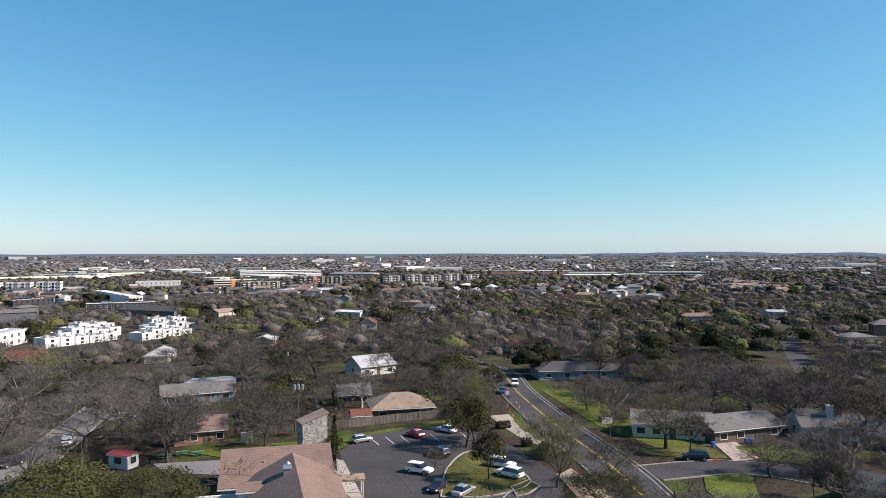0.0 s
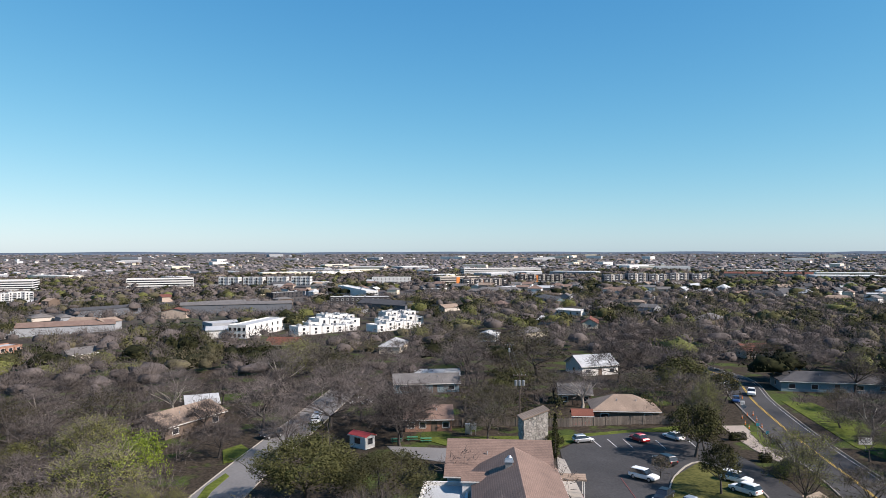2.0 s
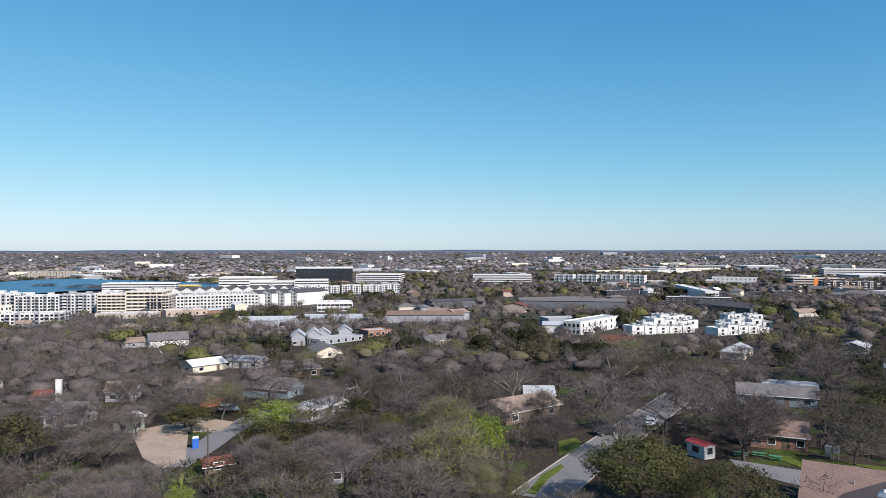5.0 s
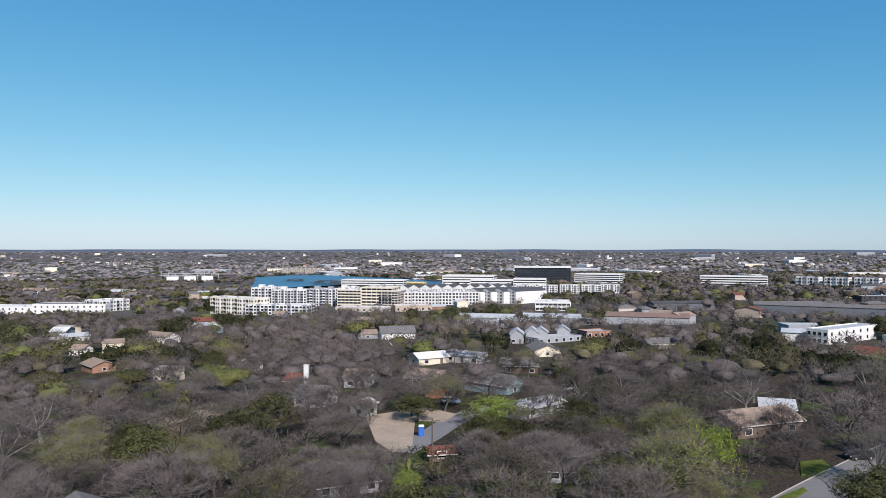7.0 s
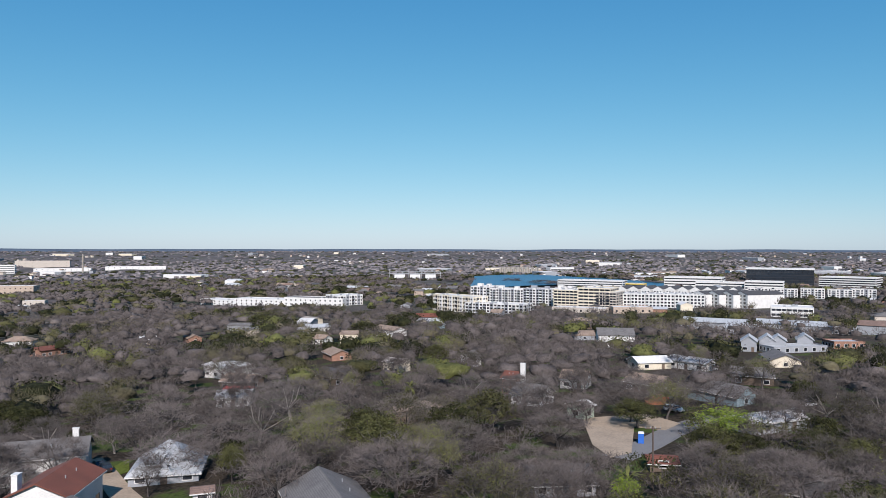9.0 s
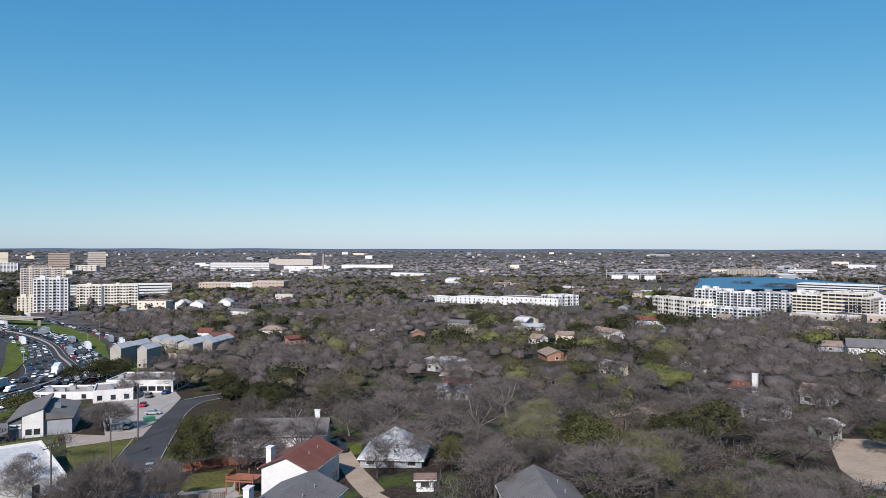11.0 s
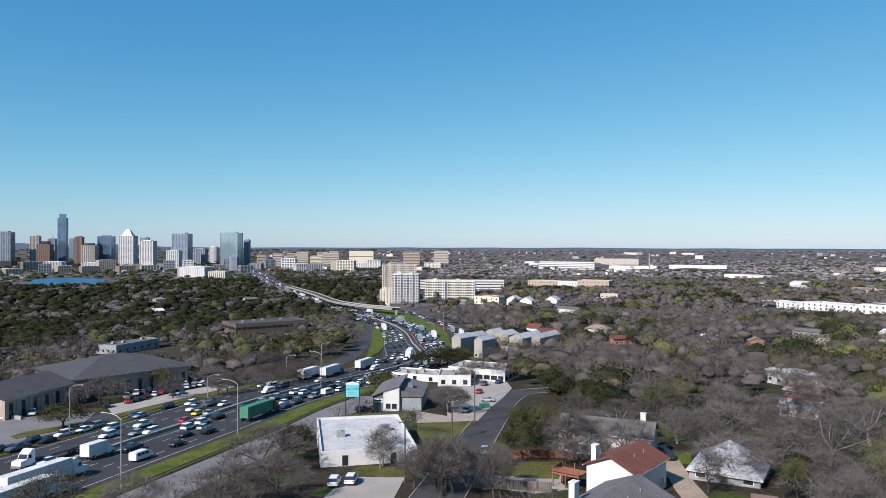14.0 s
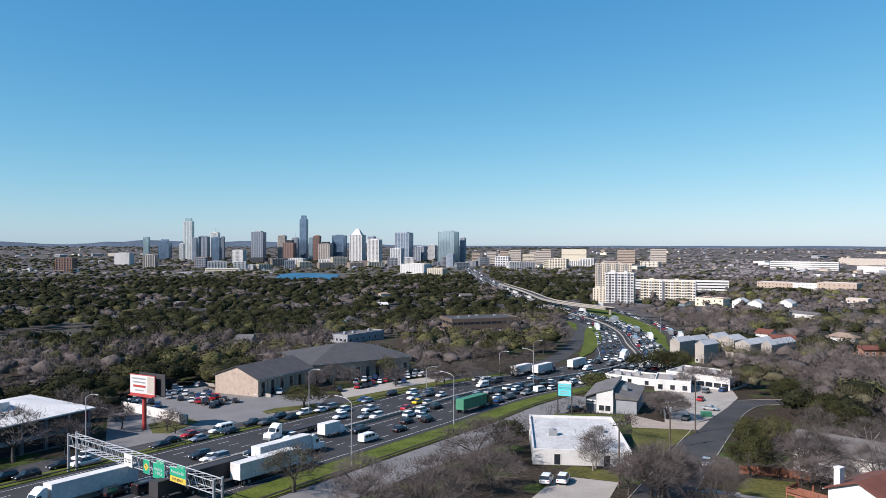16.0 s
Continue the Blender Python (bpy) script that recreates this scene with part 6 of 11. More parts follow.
def overpass(pts, width, up):
    """A bridge: deck, parapets and piers."""
    line = spline(pts, 12)
    n = normals(line)
    verts, faces = [], []
    for p, q in zip(line, n):
        z = float(land(*p)) + up
        for o, zz in ((width / 2, z), (-width / 2, z), (-width / 2, z - 1.4), (width / 2, z - 1.4)):
            verts.append((p[0] + q[0] * o, p[1] + q[1] * o, zz))
    for i in range(len(line) - 1):
        for k in range(4):
            a, b = i * 4 + k, i * 4 + (k + 1) % 4
            faces.append((a, b, b + 4, a + 4))
    structure("overpass", mesh_of("overpass", verts, faces, "concrete"), "pale concrete overpass across the motorway")
    strip("bridge_road", line, width / 2 - 0.5, 0.5 - width / 2, up + 0.06, "asphalt", "grey asphalt on the overpass", skirt=-up + 0.3)
    for s in (1, -1):
        strip("parapet", line, s * width / 2 + (0.4 if s > 0 else 0), s * width / 2 - (0 if s > 0 else 0.4), up + 0.9, "concrete", "concrete parapet of the overpass", skirt=-up + 0.2)
    for p in line[2::4]:
        z = float(land(*p))
        structure("pier", Shape().box(p[0] - 1, p[0] + 1, p[1] - 1, p[1] + 1, z - 2, z + up - 1.3).mesh("pier", "concrete"), "concrete pier under the overpass")
        clear(p[0], p[1], width)


def water(pts, z, label):
    bm = bmesh.new()
    f = bm.faces.new([bm.verts.new((x, y, z)) for x, y in pts])
    f.normal_update()
    if f.normal.z < 0:
        f.normal_flip()
    bmesh.ops.triangulate(bm, faces=[f])
    me = bpy.data.meshes.new("water")
    bm.to_mesh(me)
    bm.free()
    me.materials.append(M["water"])
    PADS.append(np.array(pts))
    structure("water", me, label)


def dam(x0, y0, x1, y1, h, z):
    ob = thing("dam", x0, y0, math.degrees(math.atan2(y1 - y0, x1 - x0)), "pale concrete dam with gate piers", "dam", z=z)
    length = math.hypot(x1 - x0, y1 - y0)
    part("wall", Shape().box(0, length, 0, 8, -4, 7), "concrete", ob)
    for k in range(9):
        px = length * k / 8
        part("pier", Shape().box(px - 2.5, px + 2.5, -5, 6, -4, h * 0.75), "concrete", ob)
    part("walkway", Shape().box(-30, length, 2, 6, h * 0.6, h * 0.66), "concrete", ob)


def far_hills():
    """Low wooded ridges on the horizon; their base colour carries the blue of haze."""
    for az0, az1, height, seed in ((7, 60, 34, 1), (-168, -146, 22, 2), (-150, 10, 9, 3)):
        gen = np.random.default_rng(seed)
        n = 90
        az = np.radians(np.linspace(az0, az1, n))
        prof = np.array([0.55 + 0.9 * noise.noise(Vector((a * 9, seed * 3.0, 0))) + 0.25 * noise.noise(Vector((a * 40, seed, 1))) for a in az])
        prof = np.clip(prof, 0.1, 1.3) * np.minimum(1, np.minimum(np.arange(n), np.arange(n)[::-1]) / 8) * height
        verts, faces = [], []
        for a, p in zip(az, prof):
            x, y = -math.sin(a), math.cos(a)
            verts += [(x * 4500, y * 4500, 0.0), (x * 4700, y * 4700, 20.0 + p * 0.7), (x * 4900, y * 4900, 26.0 + p)]
        for i in range(n - 1):
            for k in range(2):
                a = i * 3 + k
                faces.append((a, a + 1, a + 4, a + 3))
        structure("far_ridge", mesh_of("far_ridge", verts, faces, "hill"), "wooded ridge on the horizon, haze blue in its colour")


def suburb():
    """Houses that show between the trees of the suburb."""
    gen = random.Random(31)
    roofs = ["shingle_grey"] * 4 + ["shingle_tan"] * 3 + ["shingle_dark", "shingle_brown", "roof_metal", "roof_white", "shingle_red"]
    walls = ["cream_wall", "tan_wall", "brick_tan", "blue_wall", "grey_wall", "brick", "brown_wall"]
    made = 0
    for _ in range(900):
        az, d = radians(gen.uniform(-168, 40)), math.sqrt(gen.uniform(170 ** 2, 950 ** 2))
        x, y = -math.sin(az) * d, math.cos(az) * d
        w, dp = gen.uniform(12, 18), gen.uniform(8, 11)
        if any((a - x) ** 2 + (b - y) ** 2 < (r + w * 0.6) ** 2 for a, b, r in CLEAR) or any(inside(x, y, p) for p in PADS):
            continue
        roof, wall = gen.choice(roofs), gen.choice(walls)
        tone = {"shingle_grey": "grey", "shingle_tan": "tan", "shingle_dark": "dark", "shingle_brown": "brown", "roof_metal": "pale metal", "roof_white": "white", "shingle_red": "red-brown"}[roof]
        house(x, y, gen.choice([20, 25, 110, -65, 60, -40]) + gen.uniform(-8, 8), w, dp, 2.8 if gen.random() < 0.8 else 5.2, gen.uniform(1.6, 2.6), wall, roof, f"house with a {tone} roof among bare trees", windows=2 if d < 450 else 0, group="houses of the suburb", clutter=False, kind=gen.choice(["gable", "gable", "hip"]), cross=gen.random() < 0.3)
        if gen.random() < 0.4:
            sight(x, y, 4.2, 2.5)
        made += 1
        if made >= 120:
            break


def far_town():
    """Houses, sheds and blocks of the far town, in clusters between the woods, one mesh to each finish."""
    gen = np.random.default_rng(77)
    shapes = {}

    def put(finish, shape, mt):
        shapes.setdefault(finish, Shape()).add([mt @ Vector(v) for v in shape.v], shape.f)

    walls = ("white_wall", "grey_wall", "tan_wall", "cream_wall", "brick_tan", "white_wall")
    roofs = ("shingle_grey", "shingle_grey", "shingle_tan", "shingle_dark", "shingle_brown", "roof_metal")
    for _ in range(3400):
        d = 640 + 3300 * gen.uniform() ** 1.35
        az = radians(gen.uniform(-170, 45))
        x, y = -math.sin(az) * d, math.cos(az) * d
        deg = math.degrees(az)
        if (deg > -32 and d < 1900) or noise.noise(Vector((x * 0.0032, y * 0.0032, 5.0))) < (0.02 if deg < -95 else 0.12):
            continue
        if any((a - x) ** 2 + (b - y) ** 2 < (r + 14) ** 2 for a, b, r in CLEAR) or any(inside(x, y, p) for p in PADS):
            continue
        yaw = (18, 108, 45, -30)[int(4 * (0.5 + 0.5 * noise.noise(Vector((x * 0.004, y * 0.004, 8.0)))) % 4)] + gen.uniform(-8, 8)
        mt = pose(x, y, float(land(x, y)), 0, 0, yaw)
        wall, roof = walls[gen.integers(6)], roofs[gen.integers(6)]
        if gen.random() < 0.16 and d > 1150:
            w, dp, h = gen.uniform(35, 110), gen.uniform(20, 40), gen.uniform(8.5, 11.5)
            put(("white_wall", "cream_wall", "grey_wall")[gen.integers(3)], Shape().box(-w / 2, w / 2, -dp / 2, dp / 2, -4, h), mt)
            put("roof_white", Shape().box(-w / 2 + 0.5, w / 2 - 0.5, -dp / 2 + 0.5, dp / 2 - 0.5, h, h + 0.4), mt)
            for k in range(2):
                band = Shape().box(-w / 2 + 2, w / 2 - 2, -dp / 2 - 0.15, -dp / 2 + 0.15, 2.2 + k * 3.6, 3.9 + k * 3.6)
                put("glass", band, mt)
        else:
            two = gen.random() < 0.55
            w, dp, h = gen.uniform(10, 17), gen.uniform(8, 11), gen.uniform(6.0, 7.5) if two else gen.uniform(4.2, 5.2)
            if two and gen.random() < 0.3:
                w *= 2.0
            a, b, rise = w / 2, dp / 2, gen.uniform(2.0, 3.2)
            put(wall, Shape().box(-a, a, -b, b, -4, h), mt)
            put(roof, Shape().add(*(lambda q: ([(u, v, z + h) for u, v, z in q.v], q.f))(roof_shape(w, dp, rise, 0.5, "hip" if gen.random() < 0.5 else "gable"))), mt)
            if d < 1300:
                for k in range(2 if two else 1):
                    for i in range(int(w / 4)):
                        px = -a + 2 + i * 4
                        put("glass", Shape().box(px - 0.7, px + 0.7, -b - 0.08, -b + 0.1, 1.6 + k * 3.0, 3.0 + k * 3.0), mt)
    for finish, s in shapes.items():
        tone = {"glass": "dark windows of the distant town", "roof_white": "white flat roofs of the distant town"}.get(finish, "walls of the distant town among woods" if "wall" in finish or "brick" in finish else "pitched roofs of the distant town")
        tagged(new("far_town", s.mesh("far_town", finish)), tone, "town", kind="stuff")


def traffic_cone(x, y, tall=0.9):
    ob = thing("traffic_cone", x, y, 0, "orange plastic traffic cone with a white band", "cone", "cones on the street", up=0.1)
    part("base", Shape().box(-0.2, 0.2, -0.2, 0.2, 0, 0.05), "black_plastic", ob)
    part("body", Shape().tube((0, 0, 0.05), (0, 0, tall), 0.16, 0.04, n=10), "orange_plastic", ob)
    part("band", Shape().tube((0, 0, tall * 0.5), (0, 0, tall * 0.68), 0.115, 0.09, n=10), "roof_white", ob)


def road_sign(x, y, yaw, material, label, diamond=True):
    ob = thing("road_sign", x, y, yaw, label, "sign", up=0.1)
    part("post", Shape().tube((0, 0, 0), (0, 0, 2.6), 0.04, n=6), "steel_grey", ob)
    r = 0.6 if diamond else 0.3
    corners = [(0, -r), (r, 0), (0, r), (-r, 0)] if diamond else [(-r, -r), (r, -r), (r, r), (-r, r)]
    part("panel", Shape().prism([(a, 2.2 + b) for a, b in corners], -0.07, -0.04), material, ob)


def substation(x, y, yaw, w, tall):
    ob = thing("substation", x, y, yaw, "grey steel substation frames and pale switch houses", "substation")
    for k in range(9):
        px = -w / 2 + w * k / 8
        part("mast", Shape().box(px - 0.5, px + 0.5, -0.5, 0.5, -3, tall * (0.75 + 0.25 * (k % 3 == 0))), "steel_grey", ob)
    for z in (0.55, 0.72):
        part("beam", Shape().box(-w / 2, w / 2, -0.4, 0.4, tall * z, tall * z + 0.9), "steel_grey", ob)
    for k in range(3):
        px = -w * 0.3 + w * 0.3 * k
        part("switch_house", Shape().box(px - 11, px + 11, -16, -8, -3, tall * 0.5), "roof_white", ob)


# ---- placing ----
# streets of the suburb
STREET = road("street", [(184.5, -186.2), (159.6, -177.5), (143.0, -169.7), (122.7, -150.9), (102.5, -134.2), (84.6, -120.3), (70.6, -110.2), (58.9, -100.8), (52.6, -94.9)], 9.6, "asphalt", "worn grey asphalt street with faded lines", kerb=True)
road("street", [(58.1, -106.7), (50.9, -118.9), (44.1, -123.1), (36.4, -123.7), (27.9, -123.8)], 8.0, "asphalt", "grey asphalt side street", kerb=True)
road("street", [(106.4, -14.7), (123.9, -24.8), (139.6, -34.4), (155.9, -44.5), (172.3, -54.5), (192.0, -66.8)], 8.5, "asphalt_pale", "pale worn asphalt street under bare trees", kerb=True)
road("street", [(124.3, -363.1), (102.4, -305.5), (85.8, -264.5), (68.7, -223.8)], 7.0, "asphalt", "pale asphalt street between bare trees", kerb=False)
road("street", [(129.9, 50.4), (143.0, 49.0), (161.6, 48.2), (181.2, 44.7)], 6.5, "asphalt_pale", "pale asphalt lane beside a bare lot", kerb=False)
road("street", [(16.2, 101.5), (23.2, 118.8), (31.3, 139.2), (41.3, 164.0), (49.9, 184.9), (59.0, 206.6), (68.1, 221.5), (76.9, 226.9), (87.6, 228.3), (103.9, 237.0)], 9.0, "asphalt", "grey asphalt street climbing past offices", kerb=True)
pad("car_park", [(106.9, -79.2), (112.4, -90.4), (110.4, -101.9), (105.6, -108.3), (93.5, -107.4), (83.5, -103.2), (68.8, -95.4), (61.0, -86.7), (66.8, -58.2), (79.7, -63.0), (92.0, -69.5)], 0.09, "asphalt", "grey asphalt car park with painted bays", keep=True)
pad("lawn", [(74.4, -73.9), (84.2, -85.2), (88.6, -95.7), (78.3, -94.4), (69.1, -88.9), (68.4, -83.1), (70.1, -77.9)], 0.2, "grass", "mown green lawn island with a kerb", keep=False)
kerb_ring([(74.4, -73.9), (84.2, -85.2), (88.6, -95.7), (78.3, -94.4), (69.1, -88.9), (68.4, -83.1), (70.1, -77.9)], 0.26)
pad("lawn", [(129.4, -59.9), (115.6, -85.7), (110.2, -113.0), (106.4, -109.1), (110.4, -101.9), (112.4, -90.4), (108.6, -80.4), (119.5, -62.3)], 0.12, "grass_lush", "bright green lawn behind the chapel", keep=True)
pad("lawn", [(117.8, -155.5), (112.7, -160.3), (80.4, -142.7), (56.5, -126.9), (62.4, -121.0), (82.3, -129.5)], 0.1, "grass_lush", "green verge beside the street", keep=False)
# motorway and its side roads
MOTORWAY = road("motorway", [(-170.8, -90.8), (-109.7, 35.1), (-57.3, 143.1), (-33.6, 191.9), (-9.9, 240.8), (50.1, 323.6), (62.6, 420.7), (68.2, 502.7), (64.1, 585.8), (47.5, 687.7), (-11.8, 1039.7), (-65.0, 1411.8), (-130.1, 1986.1), (-199.7, 2542.8)], 40.0, "asphalt_dark", "wide grey asphalt motorway with many lanes", up=0.08, step=9.0)
for o in (-14.2, -10.6, -7.0, 7.0, 10.6, 14.2):
    dashes("lane_line", MOTORWAY[:70], o, 3.0, 9.0, 0.16, "paint_white", "white dashed lane line")
for o in (-18.0, -3.0, 3.0, 18.0):
    dashes("edge_line", MOTORWAY[:80], o, 60.0, 0.2, 0.16, "paint_white", "solid white edge line")
strip("median_barrier", MOTORWAY, 0.25, -0.25, 0.8, "concrete", "pale concrete barrier between the carriageways")
strip("verge", MOTORWAY[:60], -20.2, -27.5, 0.13, "grass_lush", "green verge beside the motorway")
strip("verge", MOTORWAY[:45], 24.5, 20.2, 0.13, "grass_lush", "narrow green verge beside the motorway")
strip("side_road", MOTORWAY[:42], -28.5, -40.0, 0.07, "asphalt_pale", "pale asphalt frontage road")
strip("side_road", MOTORWAY[:45], 35.0, 24.5, 0.07, "asphalt", "grey asphalt frontage road")
for p, q in list(zip(MOTORWAY, normals(MOTORWAY)))[:46]:
    clear(p[0] - 3 * q[0], p[1] - 3 * q[1], 38.0)
guard_rail(MOTORWAY[:46], -27.8)
guard_rail(MOTORWAY[:40], 20.6)
for p in MOTORWAY[8:80:2]:
    sight(p[0], p[1], 0.2, 22.0)
# houses round the car park
house(122.7, -182.1, -127.6, 28.1, 11.0, 2.8, 1.9, "blue_wall", "shingle_dark", "low blue-grey house with a dark hipped roof", kind='hip', windows=5)
sight(122.7, -182.1, 1.6, 11.0)
house(68.4, -134.3, -147.8, 15.2, 9.0, 2.7, 2.0, "white_wall", "shingle_grey", "single-storey white brick house with a grey roof", windows=5)
sight(68.4, -134.3, 1.2, 6.0)
house(59.2, -142.1, -116.2, 16.5, 10.0, 2.6, 1.9, "brown_wall", "shingle_grey", "low house with an open carport and grey roof", windows=4)
sight(59.2, -142.1, 1.6, 6.0)
house(45.6, -155.4, -142.3, 12.0, 9.0, 2.7, 2.6, "white_wall", "shingle_grey", "grey-roofed house with a white stone chimney", windows=3, chimney=(0, -2, 1.2, 6.5, 'white_wall'))
sight(45.6, -155.4, 5.2, 1.6)
house(122.1, -107.9, -122.4, 14.0, 10.0, 2.7, 2.6, "brown_wall", "shingle_tan", "brown house with a tan shingle roof", kind='hip', windows=3)
sight(121.6, -105.8, 1.6, 5.0)
house(142.6, -110.1, -123.2, 7.7, 8.0, 2.7, 2.0, "brown_wall", "shingle_grey", "small dark house behind the fence", windows=3)
sight(142.6, -110.1, 3.0, 3.0)
house(122.5, -96.6, -120.2, 3.8, 3.0, 2.0, 1.1, "red_wall", "shingle_red", "small red garden shed", windows=1, category='shed', name='garden_shed', clutter=False)
sight(124.1, -97.3, 4.9, 0.5)
house(177.1, -143.6, -100.0, 12.5, 11.0, 3.0, 2.8, "white_wall", "roof_metal", "house with a pale metal gable roof", windows=3)
sight(179.3, -141.4, 3.0, 6.0)
house(177.2, -85.0, -110.9, 17.8, 9.0, 2.7, 2.0, "blue_wall", "shingle_grey", "grey-roofed house among bare trees", windows=4)
sight(177.2, -85.0, 3.0, 7.0)
house(184.4, -92.1, -113.3, 12.6, 7.0, 3.2, 1.2, "white_wall", "roof_metal", "house with a pale metal roof among trees", windows=3)
sight(184.4, -92.1, 4.3, 1.6)
house(136.9, -66.3, -115.4, 9.8, 9.0, 2.7, 2.0, "brick", "shingle_brown", "brown brick house behind a board fence", windows=4)
sight(136.9, -66.3, 2.6, 4.0)
# trees near the camera
tree(99.4, -28.6, 12, 18.0, "bigdark")
tree(91.4, -37.4, 10, 16.8, "bigolive")
tree(122.8, 0.9, 7, 9, "dark")
tree(136.8, 28.1, 7, 10, "dark")
tree(156.3, 18.6, 8, 11, "dark")
tree(142.7, 10.5, 7, 9, "dark")
tree(163.4, 60.0, 6.5, 9, "dark")
tree(91.3, -97.5, 11, 11.9, "dark")
tree(74.8, -85.2, 9, 7.3, "dark")
tree(74.6, -103.4, 8.5, 13.4, "spring")
tree(59.8, -97.4, 7, 9.3, "bud")
tree(51.7, -82.7, 7.5, 15.0, "bigolive")
tree(100.6, -110.1, 13, 8.4, "spring")
tree(52.5, -154.9, 12, 22.5, "bare")
tree(32.1, -111.8, 7, 5.6, "dark")
tree(137.2, -60.0, 11, 18.2, "bare")
tree(145.8, -47.0, 12, 21.1, "bare")
tree(194.3, -180.9, 13, 25.8, "bare")
tree(211.1, -117.1, 14, 25.4, "bud")
tree(219.7, -148.5, 13, 27.9, "bud")
tree(106.8, -77.8, 4, 4.8, "dark")
tree(85.4, -83.4, 4, 3.9, "bud")
tree(121.1, -7.5, 11, 8.3, "bright")
tree(158.5, 37.0, 7, 14.5, "bright")
tree(103.1, -6.0, 7, 8.4, "spring")
tree(103.8, 0.4, 7, 5.9, "dark")
tree(102.1, -10.8, 6, 5.0, "spring")
tree(189.2, 25.9, 11, 10.8, "dark")
tree(103.5, 105.5, 9, 17.9, "spring")
tree(108.0, 81.7, 8, 7.7, "spring")
tree(93.6, 56.0, 7, 10.6, "spring")
tree(84.8, 108.5, 7, 6.7, "dark")
tree(174.4, 158.9, 7, 7.6, "dark")
tree(175.4, 195.0, 8, 12.7, "olive")
tree(372.3, 433.2, 9, 32.4, "dark")
tree(402.5, 356.5, 9, 39.2, "olive")
tree(453.3, 449.5, 9, 36.2, "dark")
tree(99.6, 37.3, 6, 5.2, "bright")
tree(158.2, 56.4, 7, 12.2, "dark")
tree(82.2, 223.6, 9, 11.6, "dark")
tree(53.3, 166.2, 7, 11.3, "dark")
tree(81.6, 195.9, 9, 12.0, "dark")
tree(96.4, 180.6, 10, 11.6, "dark")
tree(78.1, 152.1, 6, 6.9, "dark")
tree(55.6, 139.6, 9, 14.6, "bare")
tree(39.7, 202.0, 7, 11.7, "bare")
tree(15.9, 144.5, 8, 8.2, "pale")
tree(25.3, 124.2, 9, 11.3, "bare")
tree(-8.1, 137.8, 10, 19.0, "bare")
tree(-2.2, 149.8, 8, 9.7, "dark")
tree(-38.4, 116.3, 9, 12.9, "bud")
tree(-62.8, 200.2, 8, 15.3, "dark")
tree(-55.8, 279.6, 9, 11.5, "spring")
tree(60.8, 297.2, 9, 22.1, "dark")
tree(26.3, 243.6, 7, 14.9, "dark")
tree(40.4, 193.8, 8, 12.8, "bare")
# painted lines
for o in (-0.15, 0.15):
    dashes("centre_line", STREET, o, 40.0, 0.5, 0.12, "paint_yellow", "double yellow centre line")
for o in (4.1,):
    dashes("edge_line", STREET, o, 40.0, 0.5, 0.09, "paint_white", "white edge line")
stripe(110.5, -89.6, 104.7, -87.1, 0.14, "paint_white", "white parking bay line", 0.11)
stripe(108.7, -92.1, 103.0, -89.6, 0.14, "paint_white", "white parking bay line", 0.11)
stripe(107.0, -94.7, 101.3, -92.0, 0.14, "paint_white", "white parking bay line", 0.11)
stripe(103.5, -99.8, 97.9, -96.9, 0.14, "paint_white", "white parking bay line", 0.11)
stripe(100.0, -105.1, 94.5, -101.9, 0.14, "paint_white", "white parking bay line", 0.11)
stripe(71.9, -87.4, 69.9, -87.7, 0.14, "paint_white", "white parking bay line", 0.11)
stripe(70.6, -82.4, 69.5, -78.5, 0.14, "paint_white", "white parking bay line", 0.11)
stripe(68.7, -83.5, 67.6, -80.2, 0.14, "paint_white", "white parking bay line", 0.11)
stripe(72.8, -80.3, 71.3, -77.4, 0.14, "paint_white", "white parking bay line", 0.11)
stripe(97.7, -73.8, 83.0, -65.9, 0.09, "paint_red", "red fire lane line", 0.115)
stripe(88.0, -77.4, 78.7, -72.3, 0.09, "paint_red", "red fire lane line", 0.115)
pad("lawn", [(69.6, -84.6), (69.9, -89.3), (66.9, -88.3), (65.8, -84.1), (66.4, -82.1)], 0.22, "grass", "small kerbed lawn island", keep=False)
kerb_ring([(69.6, -84.6), (69.9, -89.3), (66.9, -88.3), (65.8, -84.1), (66.4, -82.1)], 0.28)
pad("pavement", [(105.9, -120.9), (103.8, -125.2), (98.7, -121.4), (88.8, -114.4), (83.7, -114.8), (79.3, -110.0), (82.6, -108.1), (89.8, -110.9), (96.5, -114.6)], 0.12, "drive", "pale concrete car park entrance", keep=False)
pad("lawn", [(99.4, -121.4), (98.2, -123.3), (89.5, -116.4), (90.0, -114.0)], 0.16, "grass_lush", "small green verge at the entrance", keep=False)
tree(126.2, -127.4, 10, 8.7, "spring")
tree(92.8, -141.2, 5, 9.6, "bud")
tree(212.2, -217.7, 12, 29.5, "bud")
tree(135.4, -107.1, 10, 15.4, "pale")
tree(156.2, -136.3, 13, 18.5, "bare")
tree(64.4, -166.2, 12, 23.1, "bare")
tree(78.9, -181.0, 12, 20.8, "bare")
tree(58.9, -220.7, 12, 24.0, "bare")
tree(39.3, -127.8, 7, 13.0, "bare")
tree(42.9, -118.6, 7, 11.2, "bare")
tree(39.0, -157.2, 10, 17.0, "bud")
tree(197.7, -49.2, 13, 18.1, "pale")
tree(120.0, -71.4, 8, 9.0, "bud")
tree(127.1, -32.4, 11, 11.7, "bare")
tree(135.6, -22.0, 8, 10.0, "bare")
tree(122.0, 7.8, 9, 14.8, "bare")
tree(119.4, 20.6, 8, 14.7, "bare")
tree(120.2, 31.4, 8, 13.1, "bare")
